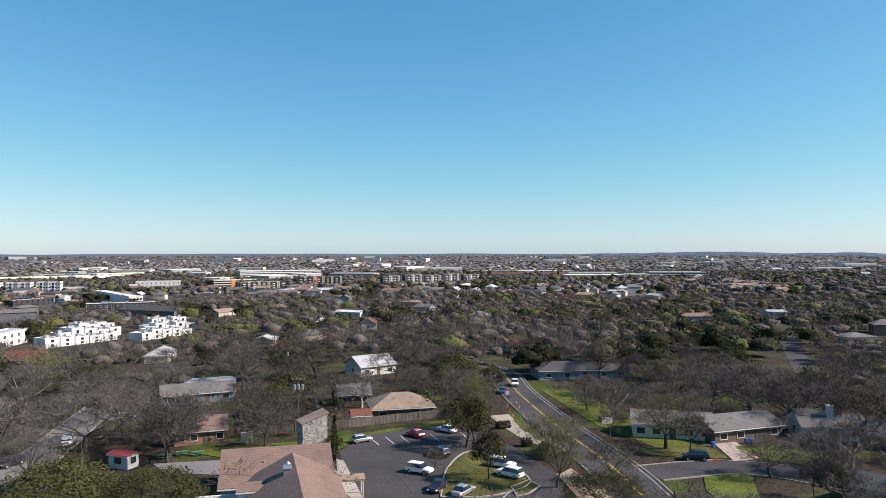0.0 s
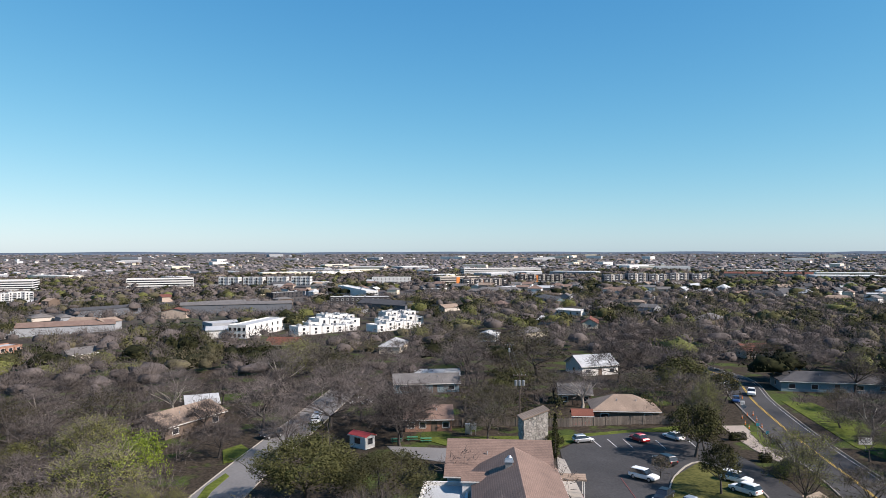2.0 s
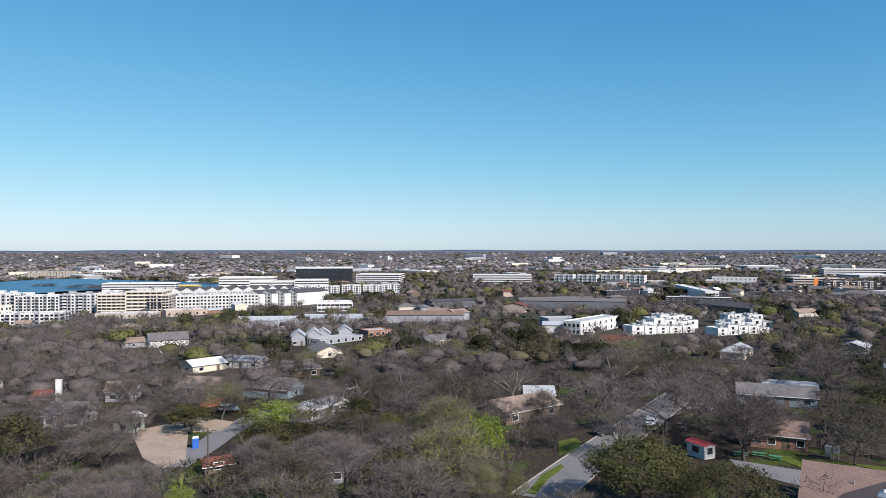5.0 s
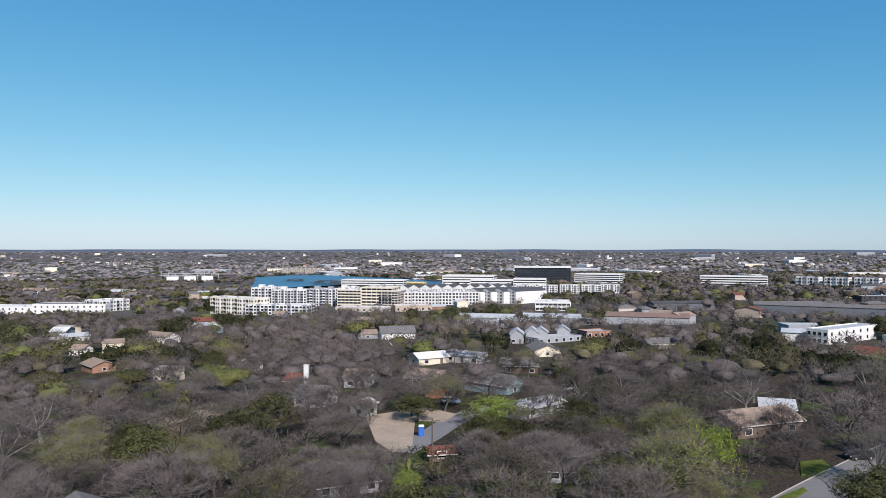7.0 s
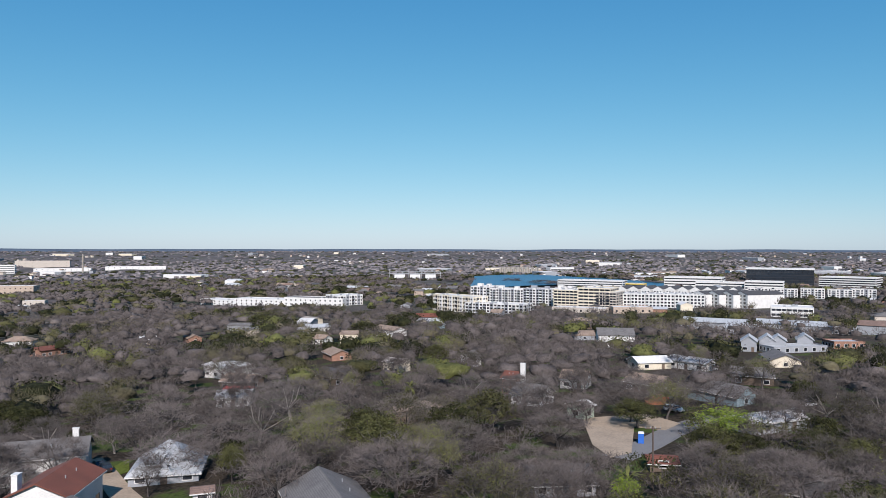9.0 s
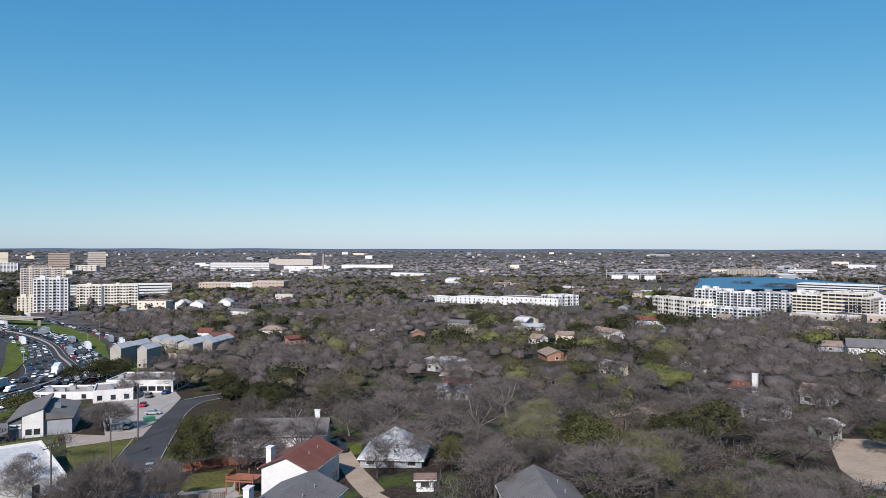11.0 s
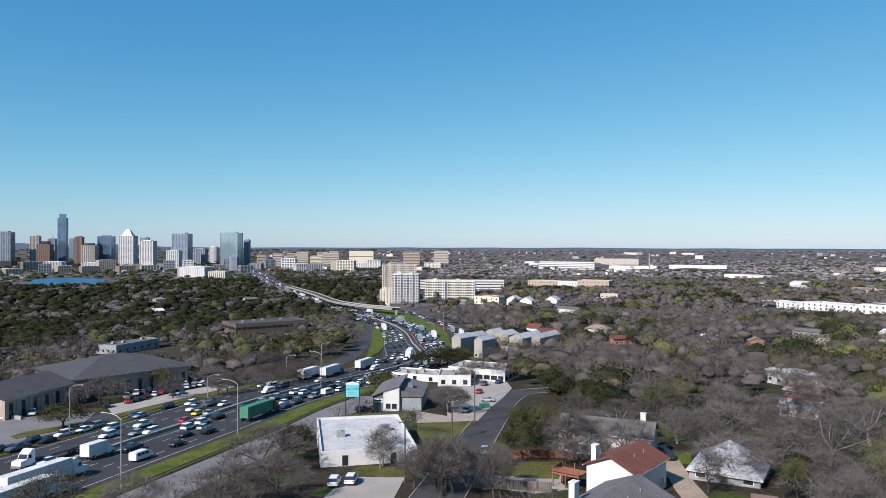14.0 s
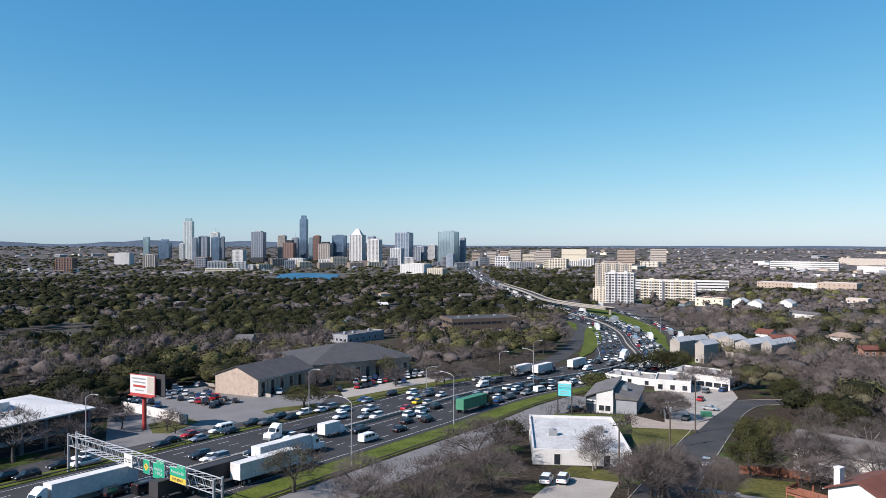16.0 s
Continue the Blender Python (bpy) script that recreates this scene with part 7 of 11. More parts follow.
tree(125.2, -54.4, 10, 13.3, "bare")
tree(150.1, -55.6, 12, 15.5, "bare")
tree(195.9, -63.7, 12, 20.0, "bud")
tree(233.3, -63.6, 12, 17.6, "spring")
tree(109.9, 74.2, 9, 16.1, "bare")
tree(93.2, 78.4, 8, 14.8, "bare")
tree(87.6, 103.9, 8, 14.3, "bare")
tree(143.4, 76.8, 8, 15.8, "bare")
tree(132.1, 64.0, 8, 14.3, "bare")
tree(184.6, 45.6, 10, 23.1, "bare")
tree(117.6, 19.4, 9, 15.4, "bare")
tree(108.5, 23.2, 8, 12.6, "bare")
tree(150.4, 94.9, 9, 18.7, "bare")
tree(137.4, 107.2, 8, 5.6, "olive")
tree(395.9, 448.8, 9, 29.1, "olive")
tree(370.6, 453.8, 9, 28.4, "spring")
tree(380.9, 311.1, 9, 27.9, "olive")
tree(218.0, 237.6, 8, 15.7, "olive")
tree(-65.9, 243.3, 9, 12.2, "bare")
tree(-68.0, 272.4, 9, 11.4, "bud")
tree(-61.2, 267.5, 8, 10.0, "rust")
tree(-43.6, 244.5, 8, 10.0, "bare")
tree(-69.6, 234.7, 8, 9.9, "bare")
tree(-100.9, 241.7, 6, 7.4, "rust")
tree(-98.9, 249.9, 6, 7.6, "rust")
tree(-87.7, 166.0, 6, 6.8, "rust")
tree(-84.2, 163.6, 6, 6.0, "bare")
tree(-101.1, 168.3, 7, 8.7, "bare")
tree(-103.9, 149.0, 6, 8.1, "rust")
tree(43.3, 136.2, 9, 10.4, "dark")
tree(82.5, 223.2, 9, 13.5, "dark")
tree(98.8, 303.8, 9, 15.5, "dark")
tree(61.0, 142.2, 9, 16.3, "bare")
tree(68.6, 317.9, 7, 15.8, "dark")
tree(14.2, 136.0, 7, 6.6, "pale")
tree(24.3, 118.5, 9, 12.7, "bare")
tree(30.7, 112.1, 8, 7.5, "bare")
# chapel beside the car park
house(95.8, -59.0, -121.3, 15.6, 16.4, 3.6, 3.3, "white_wall", "shingle_brown", "chapel with a broad brown shingle roof", windows=3, category="chapel", name="chapel")
house(75.5, -50.0, 150.9, 31.8, 12.1, 3.6, 3.25, "white_wall", "shingle_brown", "wing of the chapel with a brown shingle roof", windows=3, category="chapel", name="chapel_wing", clutter=False)
roof_vent(83.6, -53.1, 3.5, -121)
stone_tower(109.6, -75.0, -107.3, 4.6, 3.2, 6.0, 7.6)
canopy(85.0, -64.7, -121.3, 4.6, 2.6, 3.0)
house(87.2, -49.6, -121.3, 3.4, 3.6, 4.6, 0.7, "white_wall", "shingle_brown", "small white porch block with a brown shingle roof", windows=0, category="porch", name="porch", over=0.2, clutter=False)
block(87.7, -45.0, -121.3, 6.7, 8.5, 3.2, "white_wall", "low white annex with a ribbed white metal roof", 1, 3, 2, units=0, name="chapel_annex", category="annex", roof="roof_metal")
cypress(102.9, -75.2, 8.0, 1.4)
pad("walkway", [(103.0, -75.7), (101.1, -75.9), (87.5, -68.4), (82.4, -65.5), (83.4, -64.1), (91.6, -67.6)], 0.14, "concrete", "pale concrete walkway beside the chapel", keep=False)
pad("drive", [(126.1, -52.1), (118.4, -61.8), (109.8, -57.2), (118.9, -51.1)], 0.1, "asphalt_pale", "pale asphalt lane behind the chapel", keep=True)
fence([(144.9, -57.0), (138.8, -64.3), (133.1, -72.6), (128.8, -80.6), (122.5, -89.3), (120.0, -94.9), (117.2, -102.3), (114.0, -109.6), (111.8, -114.7)], 1.9, "fence_wood", "weathered grey board fence behind a lawn")
utility_pole(116.3, -76.4, 13.4, -121, 3, "tall wooden pole with three transformer cans")
utility_cabinet(125.9, -70.5, -121)
picnic_table(128.2, -55.0, -115)
picnic_table(127.8, -58.3, -115)
picnic_table(125.4, -60.2, -115)
house(128.5, -47.9, -155.0, 4.3, 2.6, 2.4, 0.5, "white_wall", "red_wall", "small white booth with a bright red roof", windows=1, category='booth', name='booth', over=0.25, clutter=False)
sight(128.5, -47.9, 2.9, 0.6)
# vehicles by the chapel
car(109.3, -86.5, -104, "hatch", "silver", "cars in the chapel car park", 0.1)
car(104.6, -96.6, -6, "sedan", "red", "cars in the chapel car park", 0.1)
car(102.5, -103.6, -1, "sedan", "white", "cars in the chapel car park", 0.1)
car(85.8, -80.2, -164, "suv", "white", "cars in the chapel car park", 0.1)
car(77.8, -92.1, -165, "suv", "white", "cars in the chapel car park", 0.1)
car(73.4, -88.8, 5, "suv", "white", "cars in the chapel car park", 0.1)
car(73.0, -77.3, -78, "sedan", "silver", "cars in the chapel car park", 0.1)
car(90.7, -89.6, -3, "suv", "black", "cars in the chapel car park", 0.1)
car(77.3, -76.1, 113, "sedan", "black", "cars in the chapel car park", 0.1)
car(56.2, -119.4, 37, "suv", "black", "cars parked along the streets", 0.1)
car(126.7, -155.7, 129, "pickup", "white", "cars parked along the streets", 0.1)
car(122.2, -144.6, 129, "sedan", "blue", "cars parked along the streets", 0.1)
car(141.6, -162.2, -23, "sedan", "white", "cars parked along the streets", 0.1)
car(153.6, -148.9, 138, "suv", "black", "cars parked along the streets", 0.1)
car(153.9, -46.4, 155, "van", "white", "cars parked along the streets", 0.1)
car(145.5, -34.4, 113, "suv", "black", "cars parked along the streets", 0.1)
car(167.4, -62.1, -118, "pickup", "white", "cars parked along the streets", 0.1)
car(181.6, 54.7, -113, "suv", "silver", "cars parked along the streets", 0.1)
car(193.5, 28.3, -23, "suv", "white", "cars parked along the streets", 0.1)
car(207.6, 27.3, -30, "pickup", "white", "cars parked along the streets", 0.1)
car(146.5, -34.2, -57, "suv", "black", "cars parked along the streets", 0.1)
car(5.0, 126.3, 78, "suv", "white", "cars parked by the offices", 0.14)
car(8.0, 127.0, 77, "suv", "white", "cars parked by the offices", 0.14)
car(16.0, 201.7, 21, "suv", "black", "cars parked by the offices", 0.14)
car(55.1, 209.2, -30, "sedan", "silver", "cars parked by the offices", 0.14)
car(56.6, 226.2, 66, "sedan", "red", "cars parked by the offices", 0.14)
car(62.6, 242.9, 62, "suv", "grey", "cars parked by the offices", 0.14)
car(69.1, 246.3, 52, "sedan", "blue", "cars parked by the offices", 0.14)
car(37.1, 143.5, -107, "sedan", "silver", "cars parked by the offices", 0.14)
car(44.7, 193.2, 63, "sedan", "grey", "cars parked by the offices", 0.14)
car(72.9, 131.3, 69, "suv", "black", "cars parked along the streets", 0.14)
pad("lawn", [(50.8, -111.0), (48.8, -116.1), (45.3, -116.6), (40.4, -107.2), (41.8, -99.6), (47.4, -104.5)], 0.15, "grass_lush", "green corner lawn with a pale kerb", keep=True)
pad("lawn", [(54.8, -133.1), (50.2, -141.9), (41.0, -136.4), (40.1, -130.4), (45.9, -128.3), (52.0, -131.4)], 0.15, "grass_lush", "sunlit front lawn", keep=True)
pad("driveway", [(58.9, -133.0), (56.5, -137.3), (48.5, -128.7), (50.8, -123.3)], 0.13, "drive", "pinkish concrete driveway", keep=False)
pad("lawn", [(67.8, -118.3), (59.3, -130.8), (52.4, -124.7), (57.0, -120.0), (63.5, -116.7)], 0.12, "grass", "green front lawn of a brick house", keep=True)
pad("verge", [(68.8, -95.4), (68.9, -99.6), (55.6, -91.9), (56.1, -85.3)], 0.1, "earth", "dry earth verge beside the street", keep=False)
sign_post(50.1, -113.9, -121, 0.75, 0.75, 2.0, "red_wall", "red stop sign on a steel post", False)
sign_post(79.7, -128.5, -121, 2.4, 1.4, 1.2, "roof_white", "white notice board with dark writing")
sign_post(113.3, -136.2, -121, 0.9, 0.9, 1.8, "paint_white", "white road works sign on the street")
cone(109.9, -133.6)
cone(102.9, -127.8)
cone(124.4, -149.4)
hydrant(91.6, -118.5)
hedge(96.2, -114.2, -121, 3.0, 1.5, 1.4)
hedge(83.5, -106.1, -121, 1.8, 1.5, 1.4)
hedge(77.5, -103.1, -61, 7.0, 1.5, 1.4)
hedge(55.8, -140.5, -121, 3.5, 1.8, 1.5)
hedge(54.4, -143.1, -121, 3.5, 1.8, 1.5)
wheelie_bin(57.7, -130.2, -121)
wheelie_bin(54.2, -137.2, -121)
wheelie_bin(53.5, -137.9, -121)
house(176.7, -220.5, -107.6, 14.8, 10.0, 2.7, 2.2, "brick_tan", "shingle_red", "brick house with a pinkish roof behind trees", windows=3)
tree(167.0, -215.4, 7.5, 13.0, "bud")
tree(169.1, -208.9, 7.5, 13.0, "bud")
sight(176.7, -220.5, 4.8, 1.9)
house(364.9, -551.9, -139.2, 23.1, 10.0, 3.2, 2.5, "brick_tan", "shingle_tan", "house with a red-brown roof among trees", windows=3, kind='hip')
sight(364.9, -551.9, 5.6, 3.0)
house(390.4, -645.5, -138.5, 17.4, 9.0, 3.2, 1.0, "white_wall", "roof_metal", "house with a pale roof among trees", windows=3)
sight(390.4, -645.5, 4.2, 2.3)
house(315.1, -592.1, 150.9, 20.3, 9.0, 3.2, 1.5, "white_wall", "roof_metal", "house with a pale roof on the wooded slope", windows=3)
sight(315.1, -592.1, 4.6, 2.6)
house(375.2, -287.1, -159.3, 20.6, 9.0, 3.0, 1.0, "white_wall", "roof_white", "low white house with a flat pale roof", windows=4)
sight(375.2, -287.1, 4.0, 2.7)
house(472.9, -340.3, 164.9, 50.2, 9.0, 4.5, 2.6, "blue_wall", "shingle_grey", "grey-blue gabled house", windows=3)
sight(472.9, -340.3, 7.0, 6.5)
house(168.6, -472.7, -133.0, 11.8, 8.0, 2.8, 1.0, "white_wall", "roof_metal", "low house with a pale roof by a lane", windows=3)
sight(168.6, -472.7, 3.8, 1.5)
house(208.6, -928.8, -131.8, 24.9, 9.0, 3.0, 2.2, "blue_wall", "shingle_dark", "blue house with a dark roof", windows=3)
sight(208.6, -928.8, 5.1, 3.2)
house(34.5, -157.0, -178.4, 6.0, 9.0, 2.7, 2.2, "brown_wall", "shingle_dark", "dark brown timber house among trees", windows=3)
sight(34.5, -157.0, 4.8, 0.8)
house(26.6, -116.6, 177.6, 7.0, 7.0, 3.0, 1.5, "brick_tan", "shingle_dark", "tan house with a dark roof and red deck", windows=3)
sight(26.6, -116.6, 4.4, 0.9)
# flats, sheds and offices to the south-east
block(354.8, -97.9, -74.0, 6.6, 9.0, 4.7, "white_wall", "stepped white stucco flats with flat roofs", 2, 1, faces='f', units=2, group='white stucco flats', side_bays=2)
sight(350.4, -99.1, 4.9, 3.3)
block(356.8, -104.8, -73.8, 6.8, 9.0, 4.3, "white_wall", "stepped white stucco flats with flat roofs", 2, 1, faces='f', units=2, group='white stucco flats', side_bays=2)
sight(352.4, -106.0, 4.9, 3.4)
block(358.8, -111.8, -73.5, 6.9, 9.0, 4.0, "white_wall", "stepped white stucco flats with flat roofs", 2, 1, faces='f', units=2, group='white stucco flats', side_bays=2)
sight(354.5, -113.1, 4.9, 3.5)
block(361.0, -119.0, -73.3, 7.1, 9.0, 3.6, "white_wall", "stepped white stucco flats with flat roofs", 2, 1, faces='f', units=2, group='white stucco flats', side_bays=2)
sight(356.7, -120.3, 4.9, 3.5)
block(363.2, -126.4, -73.1, 7.3, 9.0, 3.8, "white_wall", "stepped white stucco flats with flat roofs", 2, 1, faces='f', units=2, group='white stucco flats', side_bays=2)
sight(358.9, -127.7, 4.9, 3.6)
block(376.2, -109.3, -72.5, 6.3, 9.0, 4.7, "white_wall", "stepped white stucco flats with flat roofs", 2, 1, faces='f', units=2, group='white stucco flats', side_bays=2)
sight(371.9, -110.6, 4.9, 3.2)
block(378.2, -115.8, -72.3, 6.5, 9.0, 6.5, "white_wall", "stepped white stucco flats with flat roofs", 2, 1, faces='f', units=2, group='white stucco flats', side_bays=2)
sight(374.0, -117.2, 4.9, 3.2)
block(380.4, -122.5, -72.1, 6.6, 9.0, 5.4, "white_wall", "stepped white stucco flats with flat roofs", 2, 1, faces='f', units=2, group='white stucco flats', side_bays=2)
sight(376.1, -123.9, 4.9, 3.3)
block(382.6, -129.3, -71.9, 6.7, 9.0, 4.2, "white_wall", "stepped white stucco flats with flat roofs", 2, 1, faces='f', units=2, group='white stucco flats', side_bays=2)
sight(378.3, -130.7, 4.9, 3.4)
block(384.9, -136.2, -71.7, 6.9, 9.0, 4.7, "white_wall", "stepped white stucco flats with flat roofs", 2, 1, faces='f', units=2, group='white stucco flats', side_bays=2)
sight(380.6, -137.6, 4.9, 3.4)
block(397.1, -119.8, -71.5, 4.9, 9.0, 5.1, "white_wall", "stepped white stucco flats with flat roofs", 2, 1, faces='f', units=2, group='white stucco flats', side_bays=2)
sight(392.8, -121.2, 4.9, 2.5)
block(398.8, -124.9, -71.3, 5.0, 9.0, 6.8, "white_wall", "stepped white stucco flats with flat roofs", 2, 1, faces='f', units=2, group='white stucco flats', side_bays=2)
sight(394.5, -126.3, 4.9, 2.5)
block(400.5, -130.0, -71.2, 5.1, 9.0, 5.9, "white_wall", "stepped white stucco flats with flat roofs", 2, 1, faces='f', units=2, group='white stucco flats', side_bays=2)
sight(396.3, -131.4, 4.9, 2.5)
block(402.3, -135.2, -71.1, 5.2, 9.0, 6.3, "white_wall", "stepped white stucco flats with flat roofs", 2, 1, faces='f', units=2, group='white stucco flats', side_bays=2)
sight(398.1, -136.7, 4.9, 2.6)
block(404.1, -140.5, -70.9, 5.3, 9.0, 5.5, "white_wall", "stepped white stucco flats with flat roofs", 2, 1, faces='f', units=2, group='white stucco flats', side_bays=2)
sight(399.9, -142.0, 4.9, 2.6)
block(346.8, -137.1, -70.6, 5.8, 9.0, 3.9, "white_wall", "stepped white stucco flats with flat roofs", 2, 1, faces='f', units=2, group='white stucco flats', side_bays=2)
sight(342.6, -138.6, 4.9, 2.9)
block(348.9, -143.0, -70.5, 5.9, 9.0, 5.0, "white_wall", "stepped white stucco flats with flat roofs", 2, 1, faces='f', units=2, group='white stucco flats', side_bays=2)
sight(344.7, -144.5, 4.9, 3.0)
block(351.1, -149.1, -70.3, 6.1, 9.0, 4.4, "white_wall", "stepped white stucco flats with flat roofs", 2, 1, faces='f', units=2, group='white stucco flats', side_bays=2)
sight(346.8, -150.6, 4.9, 3.0)
block(353.3, -155.3, -70.2, 6.2, 9.0, 4.2, "white_wall", "stepped white stucco flats with flat roofs", 2, 1, faces='f', units=2, group='white stucco flats', side_bays=2)
sight(349.0, -156.8, 4.9, 3.1)
block(355.6, -161.6, -70.1, 6.3, 9.0, 3.0, "white_wall", "stepped white stucco flats with flat roofs", 2, 1, faces='f', units=2, group='white stucco flats', side_bays=2)
sight(351.3, -163.1, 4.9, 3.2)
block(375.2, -151.7, -90.6, 5.1, 9.0, 4.3, "white_wall", "stepped white stucco flats with flat roofs", 2, 1, faces='f', units=2, group='white stucco flats', side_bays=2)
sight(370.7, -151.7, 4.9, 2.5)
block(375.2, -157.2, -90.4, 5.1, 9.0, 5.6, "white_wall", "stepped white stucco flats with flat roofs", 2, 1, faces='f', units=2, group='white stucco flats', side_bays=2)
sight(370.7, -157.2, 4.9, 2.6)
block(375.2, -162.7, -90.2, 5.2, 9.0, 4.1, "white_wall", "stepped white stucco flats with flat roofs", 2, 1, faces='f', units=2, group='white stucco flats', side_bays=2)
sight(370.7, -162.7, 4.9, 2.6)
block(375.2, -168.2, -89.9, 5.2, 9.0, 5.5, "white_wall", "stepped white stucco flats with flat roofs", 2, 1, faces='f', units=2, group='white stucco flats', side_bays=2)
sight(370.7, -168.3, 4.9, 2.6)
block(375.2, -173.8, -89.7, 5.2, 9.0, 4.4, "white_wall", "stepped white stucco flats with flat roofs", 2, 1, faces='f', units=2, group='white stucco flats', side_bays=2)
sight(370.7, -173.9, 4.9, 2.6)
block(405.5, -166.2, -80.4, 4.1, 9.0, 5.8, "white_wall", "stepped white stucco flats with flat roofs", 2, 1, faces='f', units=2, group='white stucco flats', side_bays=2)
sight(401.0, -166.9, 4.9, 2.1)
block(406.2, -170.6, -80.3, 4.2, 9.0, 6.1, "white_wall", "stepped white stucco flats with flat roofs", 2, 1, faces='f', units=2, group='white stucco flats', side_bays=2)
sight(401.8, -171.3, 4.9, 2.1)
block(407.0, -175.0, -80.2, 4.2, 9.0, 3.9, "white_wall", "stepped white stucco flats with flat roofs", 2, 1, faces='f', units=2, group='white stucco flats', side_bays=2)
sight(402.5, -175.8, 4.9, 2.1)
block(407.8, -179.5, -80.0, 4.3, 9.0, 5.5, "white_wall", "stepped white stucco flats with flat roofs", 2, 1, faces='f', units=2, group='white stucco flats', side_bays=2)
sight(403.3, -180.3, 4.9, 2.1)
block(408.6, -184.1, -79.9, 4.3, 9.0, 5.4, "white_wall", "stepped white stucco flats with flat roofs", 2, 1, faces='f', units=2, group='white stucco flats', side_bays=2)
sight(404.1, -184.8, 4.9, 2.2)
block(375.4, -81.4, -39.5, 44.8, 10.0, 7.0, "white_wall", "long white motel block with a metal roof", 2, 7, roof='roof_metal', units=0)
sight(372.2, -85.2, 5.5, 22.4)
block(418.3, -77.5, -75.9, 33.6, 14.0, 4.4, "grey_wall", "low grey-roofed motel block", 1, 8, roof='roof_metal', units=0)
sight(411.5, -79.2, 5.5, 16.8)
house(592.0, -22.6, -58.4, 77.2, 14.0, 6, 1.5, "slate_wall", "shingle_dark", "long slate-grey apartment block", windows=6, category='apartments', name='apartment_building')
sight(592.0, -22.6, 5.6, 10.0)
house(580.6, -96.9, -74.4, 62.3, 14.0, 6, 2.0, "slate_wall", "shingle_grey", "grey apartment block with a pitched roof", windows=6, category='apartments', name='apartment_building')
sight(580.6, -96.9, 5.9, 8.1)
house(473.4, -196.2, -157.7, 48.9, 14.0, 6, 3, "slate_wall", "shingle_dark", "dark grey apartment block with gabled ends", windows=5, category='apartments', name='apartment_building')
sight(473.4, -196.2, 6.6, 6.4)
block(698.5, -254.1, -6.1, 126.4, 12.0, 9.0, "white_wall", "white flat-roofed apartment block", 2, 8, units=4)
sight(699.1, -248.1, 5.5, 63.2)
block(721.3, -183.6, -65.2, 38.7, 12.0, 6.3, "dark_wall", "dark apartment block under a pale roof", 2, 7, roof='roof_white')
sight(715.8, -186.2, 5.5, 19.4)
block(712.3, -350.5, -89.4, 27.2, 12.0, 4.0, "dark_wall", "dark apartment block with a white roof edge", 2, 6)
sight(706.3, -350.6, 5.5, 13.6)
block(919.8, -495.4, -97.9, 62.7, 18.0, 10.1, "tan_wall", "tan and orange apartment building under construction", 3, 10, style='bands', accent='orange_wall')
sight(910.9, -494.1, 5.5, 31.4)
block(840.3, -491.4, -98.9, 61.5, 18.0, 8.6, "dark_wall", "dark apartment building with an orange end", 3, 10, accent='orange_wall')
sight(831.4, -490.0, 5.5, 30.8)
block(1205.1, -747.1, -104.1, 161.2, 30.0, 14.5, "white_wall", "white office building with ribbon windows", 4, 16, style='bands')
sight(1190.5, -743.4, 5.5, 80.6)
block(893.6, -623.7, -113.7, 68.0, 18.0, 10.6, "dark_wall", "dark brown apartment building with an orange corner", 3, 10, accent='orange_wall')
sight(885.4, -620.1, 5.5, 34.0)
block(659.3, -426.1, -77.9, 39.8, 14.0, 6.5, "grey_wall", "pale grey building with small windows", 2, 6)
sight(652.4, -427.5, 5.5, 19.9)
block(816.4, -702.9, -111.1, 30.5, 14.0, 10.8, "slate_wall", "dark blue-grey townhouses with white gables", 3, 5, accent='white_wall', group='dark townhouses')
sight(809.8, -700.4, 5.5, 15.3)
block(803.5, -736.8, -110.4, 30.4, 14.0, 12.3, "slate_wall", "dark blue-grey townhouses with white gables", 3, 5, accent='white_wall', group='dark townhouses')
sight(797.0, -734.3, 5.5, 15.2)
block(792.4, -767.3, -109.8, 30.3, 14.0, 10.7, "slate_wall", "dark blue-grey townhouses with white gables", 3, 5, accent='white_wall', group='dark townhouses')
sight(785.8, -764.9, 5.5, 15.2)
block(781.6, -797.8, -109.2, 30.3, 14.0, 12.2, "slate_wall", "dark blue-grey townhouses with white gables", 3, 5, accent='white_wall', group='dark townhouses')
sight(775.0, -795.5, 5.5, 15.1)
block(770.0, -831.8, -108.6, 30.2, 14.0, 10.6, "slate_wall", "dark blue-grey townhouses with white gables", 3, 5, accent='white_wall', group='dark townhouses')
sight(763.4, -829.5, 5.5, 15.1)
house(862.8, -1017.1, -145.3, 32.2, 12.0, 6, 3, "tan_wall", "shingle_red", "townhouse with a terracotta roof", windows=3, group='terracotta townhouses')
sight(862.8, -1017.1, 5.5, 16.1)
house(832.3, -1038.5, -144.6, 31.8, 12.0, 6, 3, "tan_wall", "shingle_red", "townhouse with a terracotta roof", windows=3, group='terracotta townhouses')
sight(832.3, -1038.5, 5.5, 15.9)
house(789.7, -1069.4, -143.5, 31.4, 12.0, 6, 3, "tan_wall", "shingle_red", "townhouse with a terracotta roof", windows=3, group='terracotta townhouses')
sight(789.7, -1069.4, 5.5, 15.7)
house(760.6, -1091.2, -142.7, 31.2, 12.0, 6, 3, "tan_wall", "shingle_red", "townhouse with a terracotta roof", windows=3, group='terracotta townhouses')
sight(760.6, -1091.2, 5.5, 15.6)
block(624.5, -1248.8, -138.0, 104.3, 30.0, 9.5, "white_wall", "long white building on the rise", 2, 14, style='bands')
sight(614.5, -1237.6, 5.5, 52.1)
